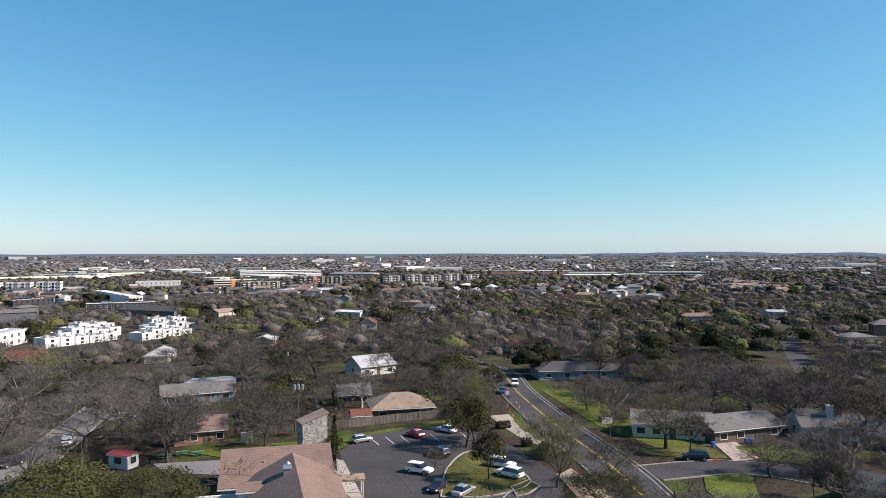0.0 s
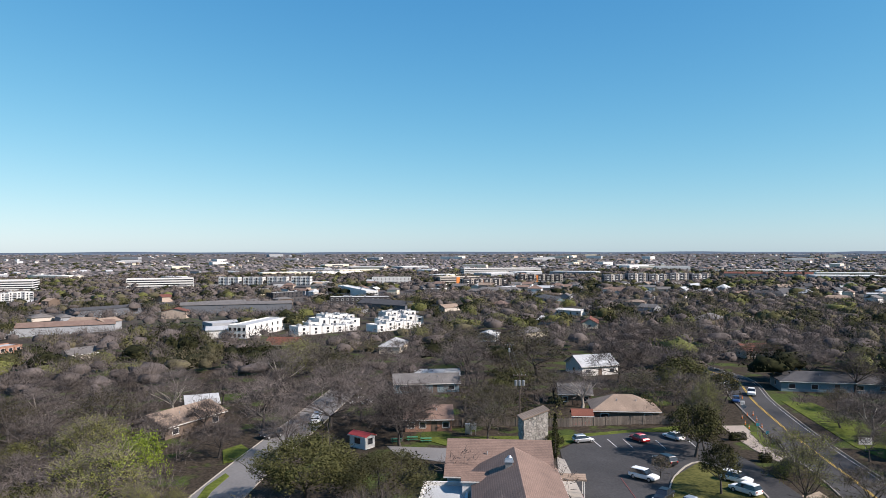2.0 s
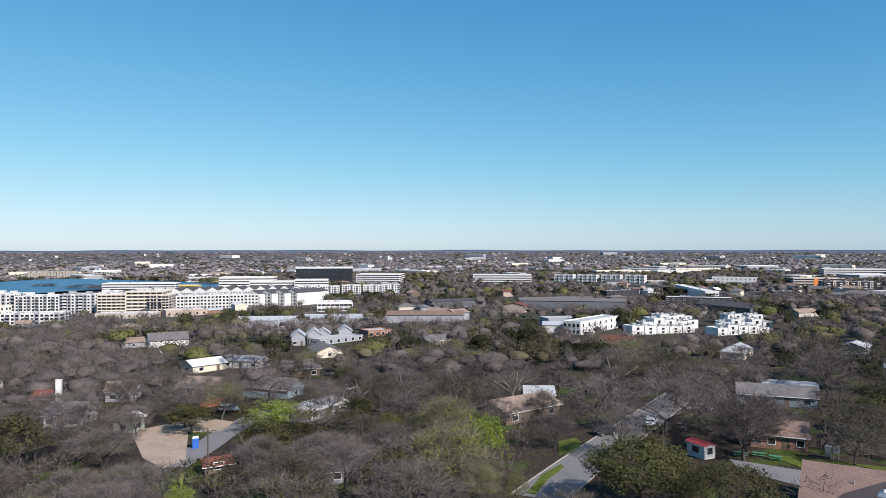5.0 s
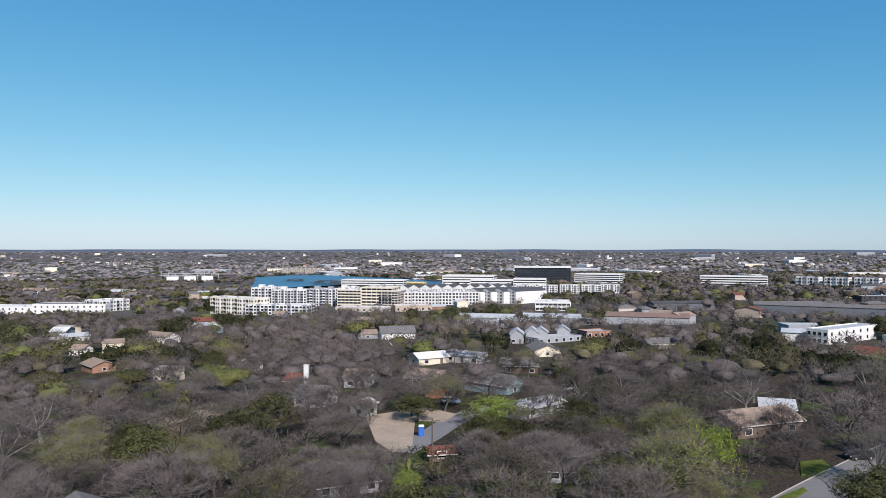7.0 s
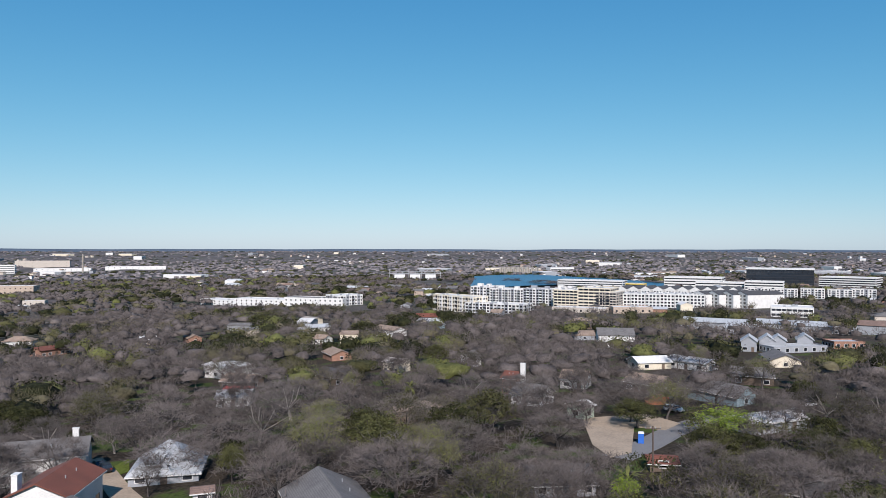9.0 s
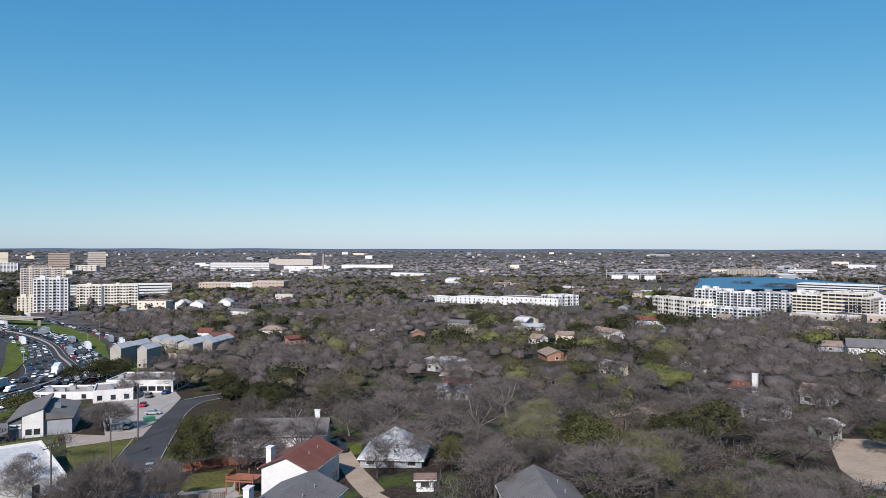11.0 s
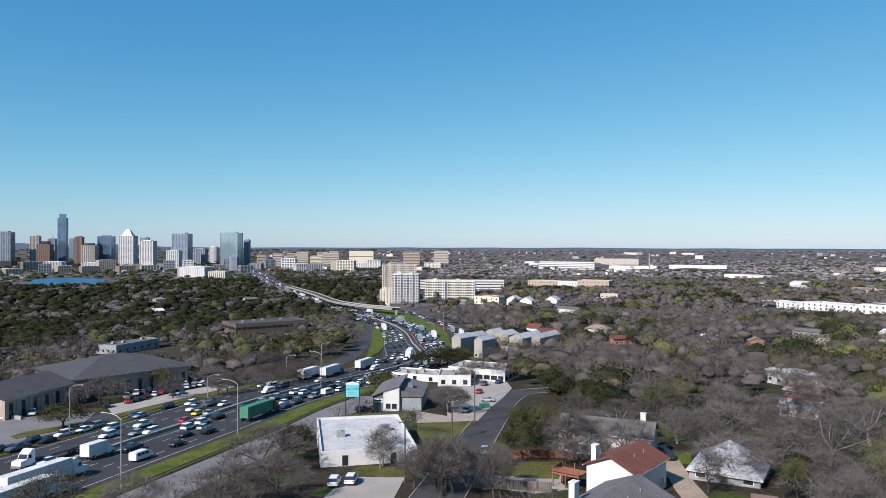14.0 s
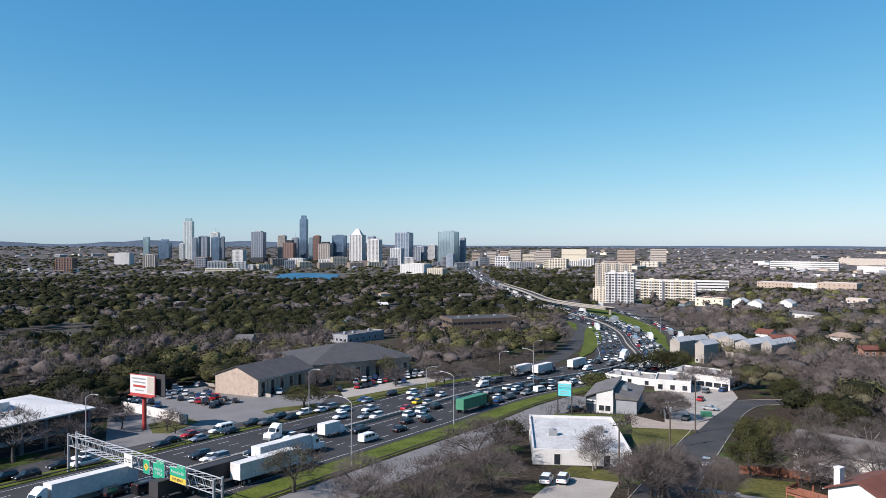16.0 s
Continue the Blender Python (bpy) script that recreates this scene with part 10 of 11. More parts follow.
queue = traffic(MOTORWAY, 330, 480, (-5.2, -8.8, -12.4, -16.0), 3, keepout=KEEP) + traffic(MOTORWAY, 345, 480, (5.2, 8.8, 12.4, 16.0), 4, gaps=(14, 40), heading=-1, keepout=KEEP)
for x, y, yaw, sort, paint, u in queue:
    car(x, y, yaw, sort, paint, "vehicles on the motorway", 0.1)
far_traffic(traffic(MOTORWAY, 480, 1500, (-5.2, -8.8, -12.4, -16.0), 5) + traffic(MOTORWAY, 480, 2600, (5.2, 8.8, 12.4, 16.0), 6, gaps=(14, 34), heading=-1) + traffic(MOTORWAY, 1500, 2650, (-6, -12), 7, gaps=(9, 22)))
far_traffic(traffic(MOTORWAY, 150, 260, (30, 33), 8, gaps=(30, 60), heading=-1, keepout=KEEP), "traffic_queue", "cars on the frontage road")
# ramps, embankment and overpass
road("ramp", [(4.2, 305.6), (18.1, 340.0), (31.3, 406.0), (39.7, 466.4), (48.6, 544.4), (49.5, 642.7)], 9, "asphalt", "grey asphalt exit ramp", kerb=False)
RAMP = road("ramp", [(69.7, 304.8), (76.4, 336.6), (92.2, 414.7), (102.9, 485.2), (106.8, 547.5), (103.7, 614.4), (97.9, 702.8), (86.7, 782.7)], 9, "asphalt", "grey ramp road along the embankment", kerb=False)
far_traffic(traffic(RAMP, 60, 600, (-2, 2), 9, gaps=(9, 18)), "traffic_queue", "cars on the ramp")
overpass([(-31.1, 1226.8), (8.5, 995.7), (30.9, 812.3), (50.4, 735.6), (69.2, 690.6), (83.5, 659.4)], 9.5, 6.5)
# tall buildings beyond the bend of the motorway
block(120.4, 854.6, -15.9, 32.7, 20.0, 35.9, "white_wall", "white and grey apartment tower", 11, 6, units=3, win=(2.0, 1.7))
sight(117.6, 845.0, 5.5, 16.3)
block(97.4, 859.1, -16.0, 15.4, 16.0, 17.3, "cream_wall", "cream apartment wing", 6, 3)
sight(95.2, 851.4, 5.5, 7.7)
block(150.8, 1148.8, -7.5, 55.6, 18.0, 43.3, "tan_wall", "tan concrete apartment slab", 13, 9, win=(1.8, 1.4))
sight(149.6, 1139.9, 5.5, 27.8)
block(189.8, 920.3, -15.7, 66.3, 22.0, 24.8, "cream_wall", "long white and cream apartment building", 7, 12, accent='slate_wall', units=8, win=(1.8, 1.6))
sight(186.8, 909.7, 5.5, 33.2)
block(250.7, 1129.3, -12.5, 141.1, 18.0, 17.8, "white_wall", "long white apartment building with balconies", 4, 18, style='bands')
sight(248.8, 1120.5, 5.5, 70.6)
block(214.7, 806.8, -42.4, 32.8, 18.0, 9.5, "cream_wall", "house row with a red tile roof", 2, 5, roof='shingle_red')
sight(208.6, 800.1, 5.5, 16.4)
house(242.3, 747.1, -44.3, 14.5, 10.0, 7, 4, "white_wall", "roof_metal", "white gabled house among trees", cross=True, windows=2, clutter=False)
sight(242.3, 747.1, 10.8, 1.9)
house(275.4, 756.4, -44.3, 14.9, 10.0, 7, 4, "white_wall", "roof_metal", "white gabled house among trees", cross=True, windows=2, clutter=False)
sight(275.4, 756.4, 10.8, 1.9)
house(236.8, 779.8, -44.0, 15.0, 10.0, 7, 4, "white_wall", "roof_metal", "white gabled house among trees", cross=True, windows=2, clutter=False)
sight(236.8, 779.8, 10.8, 1.9)
house(153.7, 456.2, -44.6, 9.3, 10.0, 4, 2.5, "white_wall", "shingle_red", "white house with a red-brown roof", windows=2)
sight(153.7, 456.2, 6.4, 1.2)
house(155.6, 435.0, -9.2, 13.2, 10.0, 3, 2, "brick", "shingle_red", "brick house with a terracotta roof", windows=3)
sight(155.6, 435.0, 4.9, 1.7)
house(193.4, 442.8, -44.2, 16.1, 10.0, 3.5, 2.5, "white_wall", "shingle_tan", "white house with a tan hipped roof", kind='hip', windows=3)
sight(193.4, 442.8, 5.9, 2.1)
house(179.6, 377.6, 10.5, 17.2, 10.0, 3.5, 1.5, "brick", "shingle_red", "long brick house with a dark red roof", windows=5)
sight(179.6, 377.6, 4.9, 2.2)
house(252.5, 648.3, -60.4, 27.8, 9.0, 4, 1.8, "white_wall", "shingle_grey", "white house with a grey roof", windows=3)
sight(252.5, 648.3, 5.7, 3.6)
block(442.2, 1255.3, -40.5, 59.4, 30.0, 10.4, "brick_tan", "tan brick school with flat roofs", 2, 10)
sight(432.5, 1243.9, 5.5, 29.7)
block(479.0, 1223.7, -40.8, 37.5, 30.0, 9.3, "white_wall", "white school wing", 2, 6)
sight(469.2, 1212.4, 5.5, 18.7)
block(515.3, 1192.2, -41.1, 58.4, 30.0, 12.3, "brick_tan", "tan brick school wing", 2, 8)
sight(505.4, 1180.9, 5.5, 29.2)
block(399.8, 876.0, -42.4, 23.9, 12.0, 6.1, "tan_wall", "low tan building by a sports field", 1, 4)
sight(395.7, 871.6, 5.5, 12.0)
pad("sports_field", [(404.0, 1294.8), (536.3, 1181.3), (490.2, 1068.4), (367.0, 1176.0)], 0.3, "grass", "green sports field beside a school", keep=True)
block(847.2, 2193.7, -32.0, 184.5, 30.0, 24.1, "white_wall", "large white hospital block", 4, 14, style='bands')
sight(839.3, 2181.0, 2.0, 92.3)
block(1150.2, 2464.9, -30.7, 161.9, 30.0, 21.7, "tan_wall", "tan brick complex with a chimney", 2, 8)
sight(1142.5, 2452.0, 2.0, 81.0)
tower(1063, 2040, -50, 2.7, 2.2, 52, "tan_wall", "tan_wall", "tall tan brick chimney", 4)
block(1063.5, 2153.4, -33.8, 153.8, 30.0, 9.6, "white_wall", "long white warehouse", 2, 10, units=4)
sight(1055.2, 2141.0, 2.0, 76.9)
block(1274.6, 2112.9, -35.6, 179.0, 30.0, 10.0, "white_wall", "long white warehouse", 2, 10, units=4)
sight(1265.9, 2100.7, 2.0, 89.5)
block(439.4, 2419.5, -25.6, 61.2, 30.0, 16.4, "cream_wall", "cream and yellow building", 3, 8, accent='yellow_wall')
sight(432.9, 2405.9, 2.0, 30.6)
block(202.6, 2523.9, -21.9, 46.3, 30.0, 34.1, "glass_blue", "blue glass hospital block", 6, 6, style='curtain')
sight(197.0, 2510.0, 2.0, 23.1)
block(124.9, 2553.9, -20.7, 113.2, 30.0, 19.6, "white_wall", "pale hospital blocks", 4, 10, style='bands')
sight(119.5, 2539.9, 2.0, 56.6)
block(192.7, 2522.3, -4.4, 85.9, 60.0, 56.1, "cream_wall", "broad cream arena drum", 2, 10, style='bands')
sight(190.4, 2492.4, 2.0, 43.0)
block(58.6, 2714.3, -1.2, 39.6, 30.0, 45.3, "tan_wall", "tall tan building far off", 8, 6, style='bands')
sight(58.3, 2699.3, 2.0, 19.8)
block(101.2, 2713.1, -2.1, 35.5, 30.0, 50.7, "brick_tan", "tall tan building far off", 8, 6, style='bands')
sight(100.6, 2698.1, 2.0, 17.8)
block(398.8, 2685.4, -8.4, 63.4, 30.0, 47.9, "brick_tan", "tall tan building far off", 8, 6, style='bands')
sight(396.5, 2670.5, 2.0, 31.7)
block(513.0, 2665.9, -10.9, 56.4, 30.0, 51.6, "tan_wall", "tall tan building far off", 8, 6, style='bands')
sight(510.2, 2651.2, 2.0, 28.2)
block(-155.5, 2510.1, 3.5, 30.3, 30.0, 43.0, "brick_tan", "tan and cream hospital tower", 8, 6, style='bands')
sight(-154.6, 2495.2, 2.0, 15.1)
block(-99.8, 2513.0, 2.3, 32.2, 30.0, 47.1, "tan_wall", "tan and cream hospital tower", 8, 6, style='bands')
sight(-99.2, 2498.0, 2.0, 16.1)
block(-54.3, 2514.4, 1.2, 30.1, 30.0, 49.2, "brick_tan", "tan and cream hospital tower", 8, 6, style='bands')
sight(-54.0, 2499.4, 2.0, 15.1)
block(-15.0, 2514.9, 0.3, 40.0, 30.0, 53.3, "tan_wall", "tan and cream hospital tower", 8, 6, style='bands')
sight(-14.9, 2499.9, 2.0, 20.0)
block(31.2, 2514.7, -0.7, 39.9, 30.0, 39.4, "cream_wall", "tan and cream hospital tower", 8, 6, style='bands')
sight(31.0, 2499.7, 2.0, 19.9)
block(84.2, 2513.4, -1.9, 53.5, 30.0, 49.5, "tan_wall", "tan and cream hospital tower", 8, 6, style='bands')
sight(83.7, 2498.5, 2.0, 26.8)
block(188.0, 2507.8, -4.3, 54.8, 30.0, 21.9, "white_wall", "tan and cream hospital tower", 8, 6, style='bands')
sight(186.9, 2492.9, 2.0, 27.4)
# the skyline
tower(-1466, 2617, 7, 19.8, 16.0, 86, "glass_green", "glass_green", "slim pale glass tower", 34)
tower(-1383, 2605, 6, 39.6, 32.1, 65, "glass_blue", "glass_blue", "blue glass apartment tower", 30, step=(0.6, 14))
tower(-1283, 2600, 4, 30.7, 24.9, 151, "white_wall", "glass_green", "very tall white and glass tower", 50, step=(0.7, 12), ribs=5)
tower(-1283, 2545, 5, 15.0, 12.1, 64, "white_wall", "glass_green", "pale tower with white edges", 28)
tower(-1220, 2520, 4, 16.4, 13.3, 89, "slate_wall", "glass_blue", "dark blue glass tower", 33)
tower(-1232, 2625, 3, 32.7, 26.5, 92, "slate_wall", "glass", "dark glass tower", 34)
tower(-1256, 2779, 2, 29.7, 24.1, 106, "white_wall", "glass_green", "pale tower with a slanted top", 40, crown='mast')
tower(-1130, 2507, 2, 28.3, 22.9, 91, "glass_blue", "glass_blue", "deep blue glass tower", 33)
tower(-1168, 2654, 2, 11.1, 9.0, 92, "slate_wall", "glass", "slim dark tower", 34)
tower(-1023, 2660, -1, 44.7, 36.2, 112, "grey_wall", "glass_blue", "glass tower with a white frame", 36, ribs=6)
tower(-955, 2738, -3, 28.0, 22.7, 98, "tan_wall", "glass", "tan concrete tower", 34)
tower(-863, 2558, -3, 38.6, 31.3, 74, "brown_wall", "glass", "brown granite tower with a stepped top", 26, step=(0.7, 10))
tower(-921, 2803, -4, 23.7, 19.2, 88, "grey_wall", "glass_blue", "grey tower under construction", 30, crown='mast')
tower(-828, 2622, -4, 25.3, 20.6, 164, "glass_blue", "glass_blue", "very tall blue glass tower with a pale top", 56, step=(0.7, 14))
tower(-860, 2822, -5, 15.4, 12.4, 89, "glass_green", "glass_blue", "pale blue glass tower", 34)
tower(-808, 2733, -6, 24.8, 20.1, 98, "brick", "glass", "red-brown tower", 32)
tower(-748, 2646, -6, 43.2, 35.1, 69, "tan_wall", "glass", "tan stone tower with stepped shoulders", 24, step=(0.6, 8))
tower(-710, 2708, -7, 45.9, 37.3, 101, "glass_blue", "glass_blue", "blue glass office tower", 30)
tower(-629, 2677, -9, 48.7, 39.5, 104, "white_wall", "glass", "white ribbed tower with a pointed glass crown", 33, crown='spire', ribs=8)
tower(-617, 2885, -10, 28.0, 22.7, 95, "slate_wall", "glass_blue", "dark tower behind others", 30)
tower(-482, 2300, -10, 39.0, 31.6, 92, "white_wall", "glass", "white residential tower", 33, ribs=8)
tower(-524, 2291, -9, 20.8, 16.9, 17, "brick_tan", "glass", "pink-tan residential block", 14)
tower(-434, 2462, -12, 38.8, 31.4, 59, "white_wall", "glass_blue", "round white residential tower", 22)
tower(-443, 2663, -13, 54.8, 44.4, 114, "slate_wall", "glass_blue", "dark blue twin glass tower", 36, ribs=5)
tower(-394, 2772, -14, 41.9, 34.0, 57, "slate_wall", "glass", "dark tower under construction", 24, crown='mast')
tower(-360, 2877, -15, 27.8, 22.5, 61, "white_wall", "glass", "white tower", 26)
tower(-263, 2586, -16, 60.7, 49.2, 119, "glass_green", "glass_green", "broad pale green glass hotel", 36, ribs=10)
tower(-214, 2641, -17, 19.0, 15.4, 94, "slate_wall", "glass_blue", "slim dark blue tower", 33)
tower(-225, 2289, -16, 22.0, 17.9, 45, "slate_wall", "glass_blue", "dark glass block", 16)
tower(-280, 1879, -14, 65.9, 53.4, 26, "white_wall", "glass", "white residential slab with balconies", 13, ribs=14)
tower(-205, 1738, -15, 38.8, 31.4, 19, "cream_wall", "glass", "cream office with tall columns", 7, ribs=8)
tower(-1249, 1811, 13, 41.8, 33.9, 37, "brick", "glass", "brown brick office block with bands", 8)
tower(-1331, 2233, 9, 47.7, 38.6, 39, "white_wall", "glass", "white slab office", 12, ribs=14)
tower(-1114, 2012, 7, 34.0, 27.6, 43, "tan_wall", "glass", "tan and dark apartment tower", 14, ribs=5)
tower(-1022, 2171, 3, 42.4, 34.4, 32, "brick", "glass", "orange brick block", 9)
tower(-996, 2402, 1, 38.7, 31.4, 49, "white_wall", "glass", "white office with columns", 10, ribs=9)
tower(-669, 2409, -6, 56.9, 46.1, 20, "white_wall", "glass", "broad white hotel", 7)
tower(-773, 2377, -4, 51.7, 41.9, 24, "white_wall", "glass", "broad white civic building", 7)
tower(-864, 1803, 4, 89.5, 72.6, 2, "grey_wall", "glass", "low grey flats beside the lake", 4, ribs=20)
tower(-970, 2520, -1, 52.9, 42.9, 18, "dark_wall", "glass", "low dark hall", 5)
tower(-474, 2148, -10, 26.0, 21.1, -2, "white_wall", "glass", "small white flats", 6)
tower(-499, 2552, -11, 30.9, 25.1, 10, "tan_wall", "glass", "tan block", 9)
tower(-336, 2477, -14, 52.4, 42.5, 2, "white_wall", "glass", "low white block", 7)
tower(-1183, 2202, 6, 38.6, 31.3, 1, "grey_wall", "glass", "grey block", 6)
tower(-1109, 2241, 4, 33.0, 26.8, 4, "brick_tan", "glass", "tan block", 7)
tower(-1389, 2197, 10, 50.3, 40.8, -2, "white_wall", "glass", "white block far off", 5)
tower(-1394, 1829, 15, 40.4, 32.8, 1, "white_wall", "glass", "low white hall", 3)
# low blocks at the foot of the skyline
foot = random.Random(5)
for k in range(30):
    az, d = radians(-7.5 + k * 1.12 + foot.uniform(-0.4, 0.4)), foot.uniform(2150, 2480)
    wall = foot.choice(("white_wall", "cream_wall", "grey_wall", "white_wall", "brick_tan"))
    tone = {"white_wall": "white", "cream_wall": "cream", "grey_wall": "grey", "brick_tan": "tan brick"}[wall]
    tower(-math.sin(az) * d, math.cos(az) * d, math.degrees(az) + foot.choice((-18, 0, 20)), foot.uniform(22, 55), foot.uniform(18, 30), foot.uniform(14, 34), wall, "glass", f"low {tone} block at the foot of the skyline", foot.randint(4, 9), ribs=foot.randint(4, 9), group="low blocks below the skyline")
# lake and river
water([(849.0, 587.9), (940.9, 609.3), (1038.5, 666.7), (1251.3, 800.5), (1356.2, 797.1), (1416.2, 743.7), (1337.0, 595.7), (1269.7, 469.9), (1151.0, 343.4), (1071.9, 338.7), (1021.1, 415.9), (1025.4, 497.1), (973.3, 531.2), (866.1, 546.5)], -23.9, "deep blue lake held by a dam")
water([(-534.8, 1491.7), (-609.3, 1715.9), (-604.2, 1825.7), (-534.4, 1801.0), (-458.1, 1743.7), (-396.6, 1490.3), (-449.6, 1432.6)], -42.7, "blue river below the skyline")
dam(1581, 929, 1594, 831, 15.0, -24.2)
sight(1148, 675, 0.5, 160)
sight(1100, 512, 0.5, 160)
sight(-513, 1633, 0.5, 90)
far_hills()
suburb()
far_town()
# keep these open to the eye
sight(106.1, -85.3, 0.3, 4)
sight(90.7, -79.2, 0.3, 4)
sight(98.5, -101.0, 0.3, 4)
sight(72.6, -87.5, 0.3, 4)
sight(69.3, -90.7, 0.3, 4)
sight(83.2, -118.4, 0.3, 4)
sight(61.1, -102.9, 0.3, 4)
sight(55.2, -110.9, 0.3, 4)
sight(49.1, -119.3, 0.3, 4)
sight(41.3, -122.9, 0.3, 4)
sight(116.6, -145.3, 0.3, 4)
sight(46.9, -134.0, 0.3, 4)
sight(46.1, -109.6, 0.3, 4)
sight(133.7, -49.0, 0.3, 4)
sight(127.2, -57.8, 0.3, 4)
sight(122.3, -74.0, 0.5, 5)
sight(110.5, -96.4, 0.5, 5)
sight(112.8, -86.3, 0.5, 5)
sight(117.3, -81.3, 0.5, 5)
sight(114.6, -18.6, 0.3, 4)
sight(121.9, -22.8, 0.3, 4)
sight(126.2, -21.5, 0.3, 4)
sight(37.9, 145.4, 0.3, 5)
sight(50.2, 167.5, 0.3, 5)
sight(22.5, 121.9, 0.3, 5)
sight(68.6, 202.2, 0.3, 5)
sight(10.3, 132.9, 0.3, 5)
sight(15.5, 131.5, 0.3, 5)
sight(5.4, 118.9, 0.3, 5)
sight(46.9, 201.0, 0.3, 4)
sight(40.2, 119.0, 0.3, 4)
sight(67.0, 116.3, 0.3, 4)
sight(63.7, 106.6, 0.3, 4)
sight(53.3, 107.9, 0.3, 4)
sight(32.8, 124.1, 0.3, 4)
low_wall([(-119.5, 247.1), (-103.1, 237.0), (-85.3, 223.0), (-79.9, 218.7)], 1.1, 0.4, "concrete", "low pale concrete wall round a car park")
pad("lawn", [(-97.3, 174.4), (-91.4, 183.9), (-84.9, 177.8), (-85.7, 163.6), (-90.0, 163.5)], 0.2, "grass", "planted island with small trees", keep=False)
car(-120.4, 233.9, 112, "pickup", "silver", "cars in the hall car park", 0.14)
car(-117.1, 231.4, 111, "sedan", "white", "cars in the hall car park", 0.14)
car(-104.6, 224.6, 109, "suv", "grey", "cars in the hall car park", 0.14)
car(-102.2, 222.4, 109, "sedan", "blue", "cars in the hall car park", 0.14)
car(-102.1, 209.3, 110, "hatch", "white", "cars in the hall car park", 0.14)
car(-99.0, 207.3, 109, "suv", "red", "cars in the hall car park", 0.14)
car(-95.9, 205.4, 108, "pickup", "black", "cars in the hall car park", 0.14)
car(-91.1, 199.8, 108, "sedan", "black", "cars in the hall car park", 0.14)
car(-113.2, 204.9, 113, "suv", "black", "cars in the hall car park", 0.14)
car(-112.2, 199.1, 113, "sedan", "white", "cars in the hall car park", 0.14)
car(-112.8, 215.3, 112, "hatch", "silver", "cars in the hall car park", 0.14)
car(-120.5, 204.7, 114, "suv", "white", "cars in the hall car park", 0.14)
car(-59.2, 250.0, 100, "pickup", "white", "cars in the hall car park", 0.14)
car(-52.7, 249.0, 99, "sedan", "red", "cars in the hall car park", 0.14)
car(-52.2, 262.2, 98, "suv", "black", "cars in the hall car park", 0.14)
car(-49.9, 267.0, 97, "sedan", "black", "cars in the hall car park", 0.14)
car(-47.1, 270.4, 97, "hatch", "black", "cars in the hall car park", 0.14)
car(-44.3, 273.9, 96, "suv", "white", "cars in the hall car park", 0.14)
car(-41.5, 277.5, 95, "pickup", "silver", "cars in the hall car park", 0.14)
car(-39.0, 281.1, 95, "sedan", "white", "cars in the hall car park", 0.14)
car(-44.8, 251.0, 97, "suv", "grey", "cars in the hall car park", 0.14)
car(-42.2, 254.0, 96, "sedan", "blue", "cars in the hall car park", 0.14)
# power lines
wire((16.4, 125.0, 2.6), (41.8, 176.2, 1.3), 0.9)
wire((17.5, 125.0, 2.6), (42.9, 176.2, 1.3), 0.9)
wire((18.6, 125.0, 2.6), (44.0, 176.2, 1.3), 0.9)
utility_pole(207.5, -126.9, 12.0, -121, 1)
utility_pole(171.5, -109.1, 12.0, -121, 1)
wire((115.2, -76.4, 9.7), (170.4, -109.1, 7.1), 0.8)
wire((117.4, -76.4, 9.7), (172.6, -109.1, 7.1), 0.8)
# lots, lawns and street trees round the shops
pad("car_park", [(54.6, 261.1), (68.2, 270.8), (74.4, 257.6), (70.2, 233.7), (61.0, 213.8), (52.3, 197.0), (45.6, 188.5), (38.2, 188.6), (43.7, 219.3)], 0.12, "concrete", "pale worn concrete shop car park", keep=True)
pad("pavement", [(30.8, 198.7), (37.9, 188.7), (45.6, 188.5), (50.8, 193.6), (44.8, 180.2), (28.5, 181.1)], 0.11, "drive", "pale concrete lane beside a shop", keep=True)
pad("lawn", [(9.7, 197.4), (29.2, 198.3), (28.1, 189.1), (8.4, 188.9)], 0.14, "grass_lush", "bright green lawn before a shop", keep=True)
pad("lawn", [(28.2, 178.8), (36.2, 180.0), (43.7, 178.1), (37.1, 166.4), (31.9, 154.8), (26.1, 147.1), (23.9, 149.8)], 0.14, "grass", "green corner lawn with a pale kerb", keep=True)
pad("car_park", [(1.3, 114.2), (6.4, 128.7), (10.0, 130.8), (18.0, 128.4), (14.4, 115.9)], 0.1, "concrete", "pale concrete yard", keep=True)
pad("lawn", [(7.4, 133.3), (10.7, 139.7), (19.4, 135.7), (17.9, 129.1), (10.0, 131.6)], 0.13, "grass", "green yard beside a white building", keep=True)
pad("lawn", [(34.2, 127.8), (41.5, 135.0), (50.2, 133.4), (47.8, 126.9), (35.6, 125.6)], 0.13, "grass", "patchy green garden behind a board fence", keep=True)
pad("driveway", [(33.2, 128.0), (35.4, 124.9), (47.5, 125.5), (44.4, 117.5), (30.0, 117.6)], 0.11, "concrete", "pale concrete drive", keep=True)
sight(52.1, 201.7, 0.3, 3)
sight(65.8, 222.5, 0.3, 3)
sight(42.1, 167.8, 0.3, 3)
sight(33.5, 163.5, 0.3, 3)
sight(14.8, 131.8, 0.3, 3)
sight(8.9, 121.7, 0.3, 3)
tree(49.0, 295.4, 9, 11.6, "dark")
tree(59.5, 303.6, 10, 13.8, "dark")
tree(68.3, 305.5, 9, 12.7, "olive")
tree(25.1, 233.9, 8, 11.4, "dark")
tree(47.2, 149.7, 9, 8.4, "dark")
tree(55.2, 157.9, 9, 8.9, "olive")
tree(80.0, 216.4, 10, 14.2, "dark")
tree(77.6, 186.2, 9, 12.4, "dark")
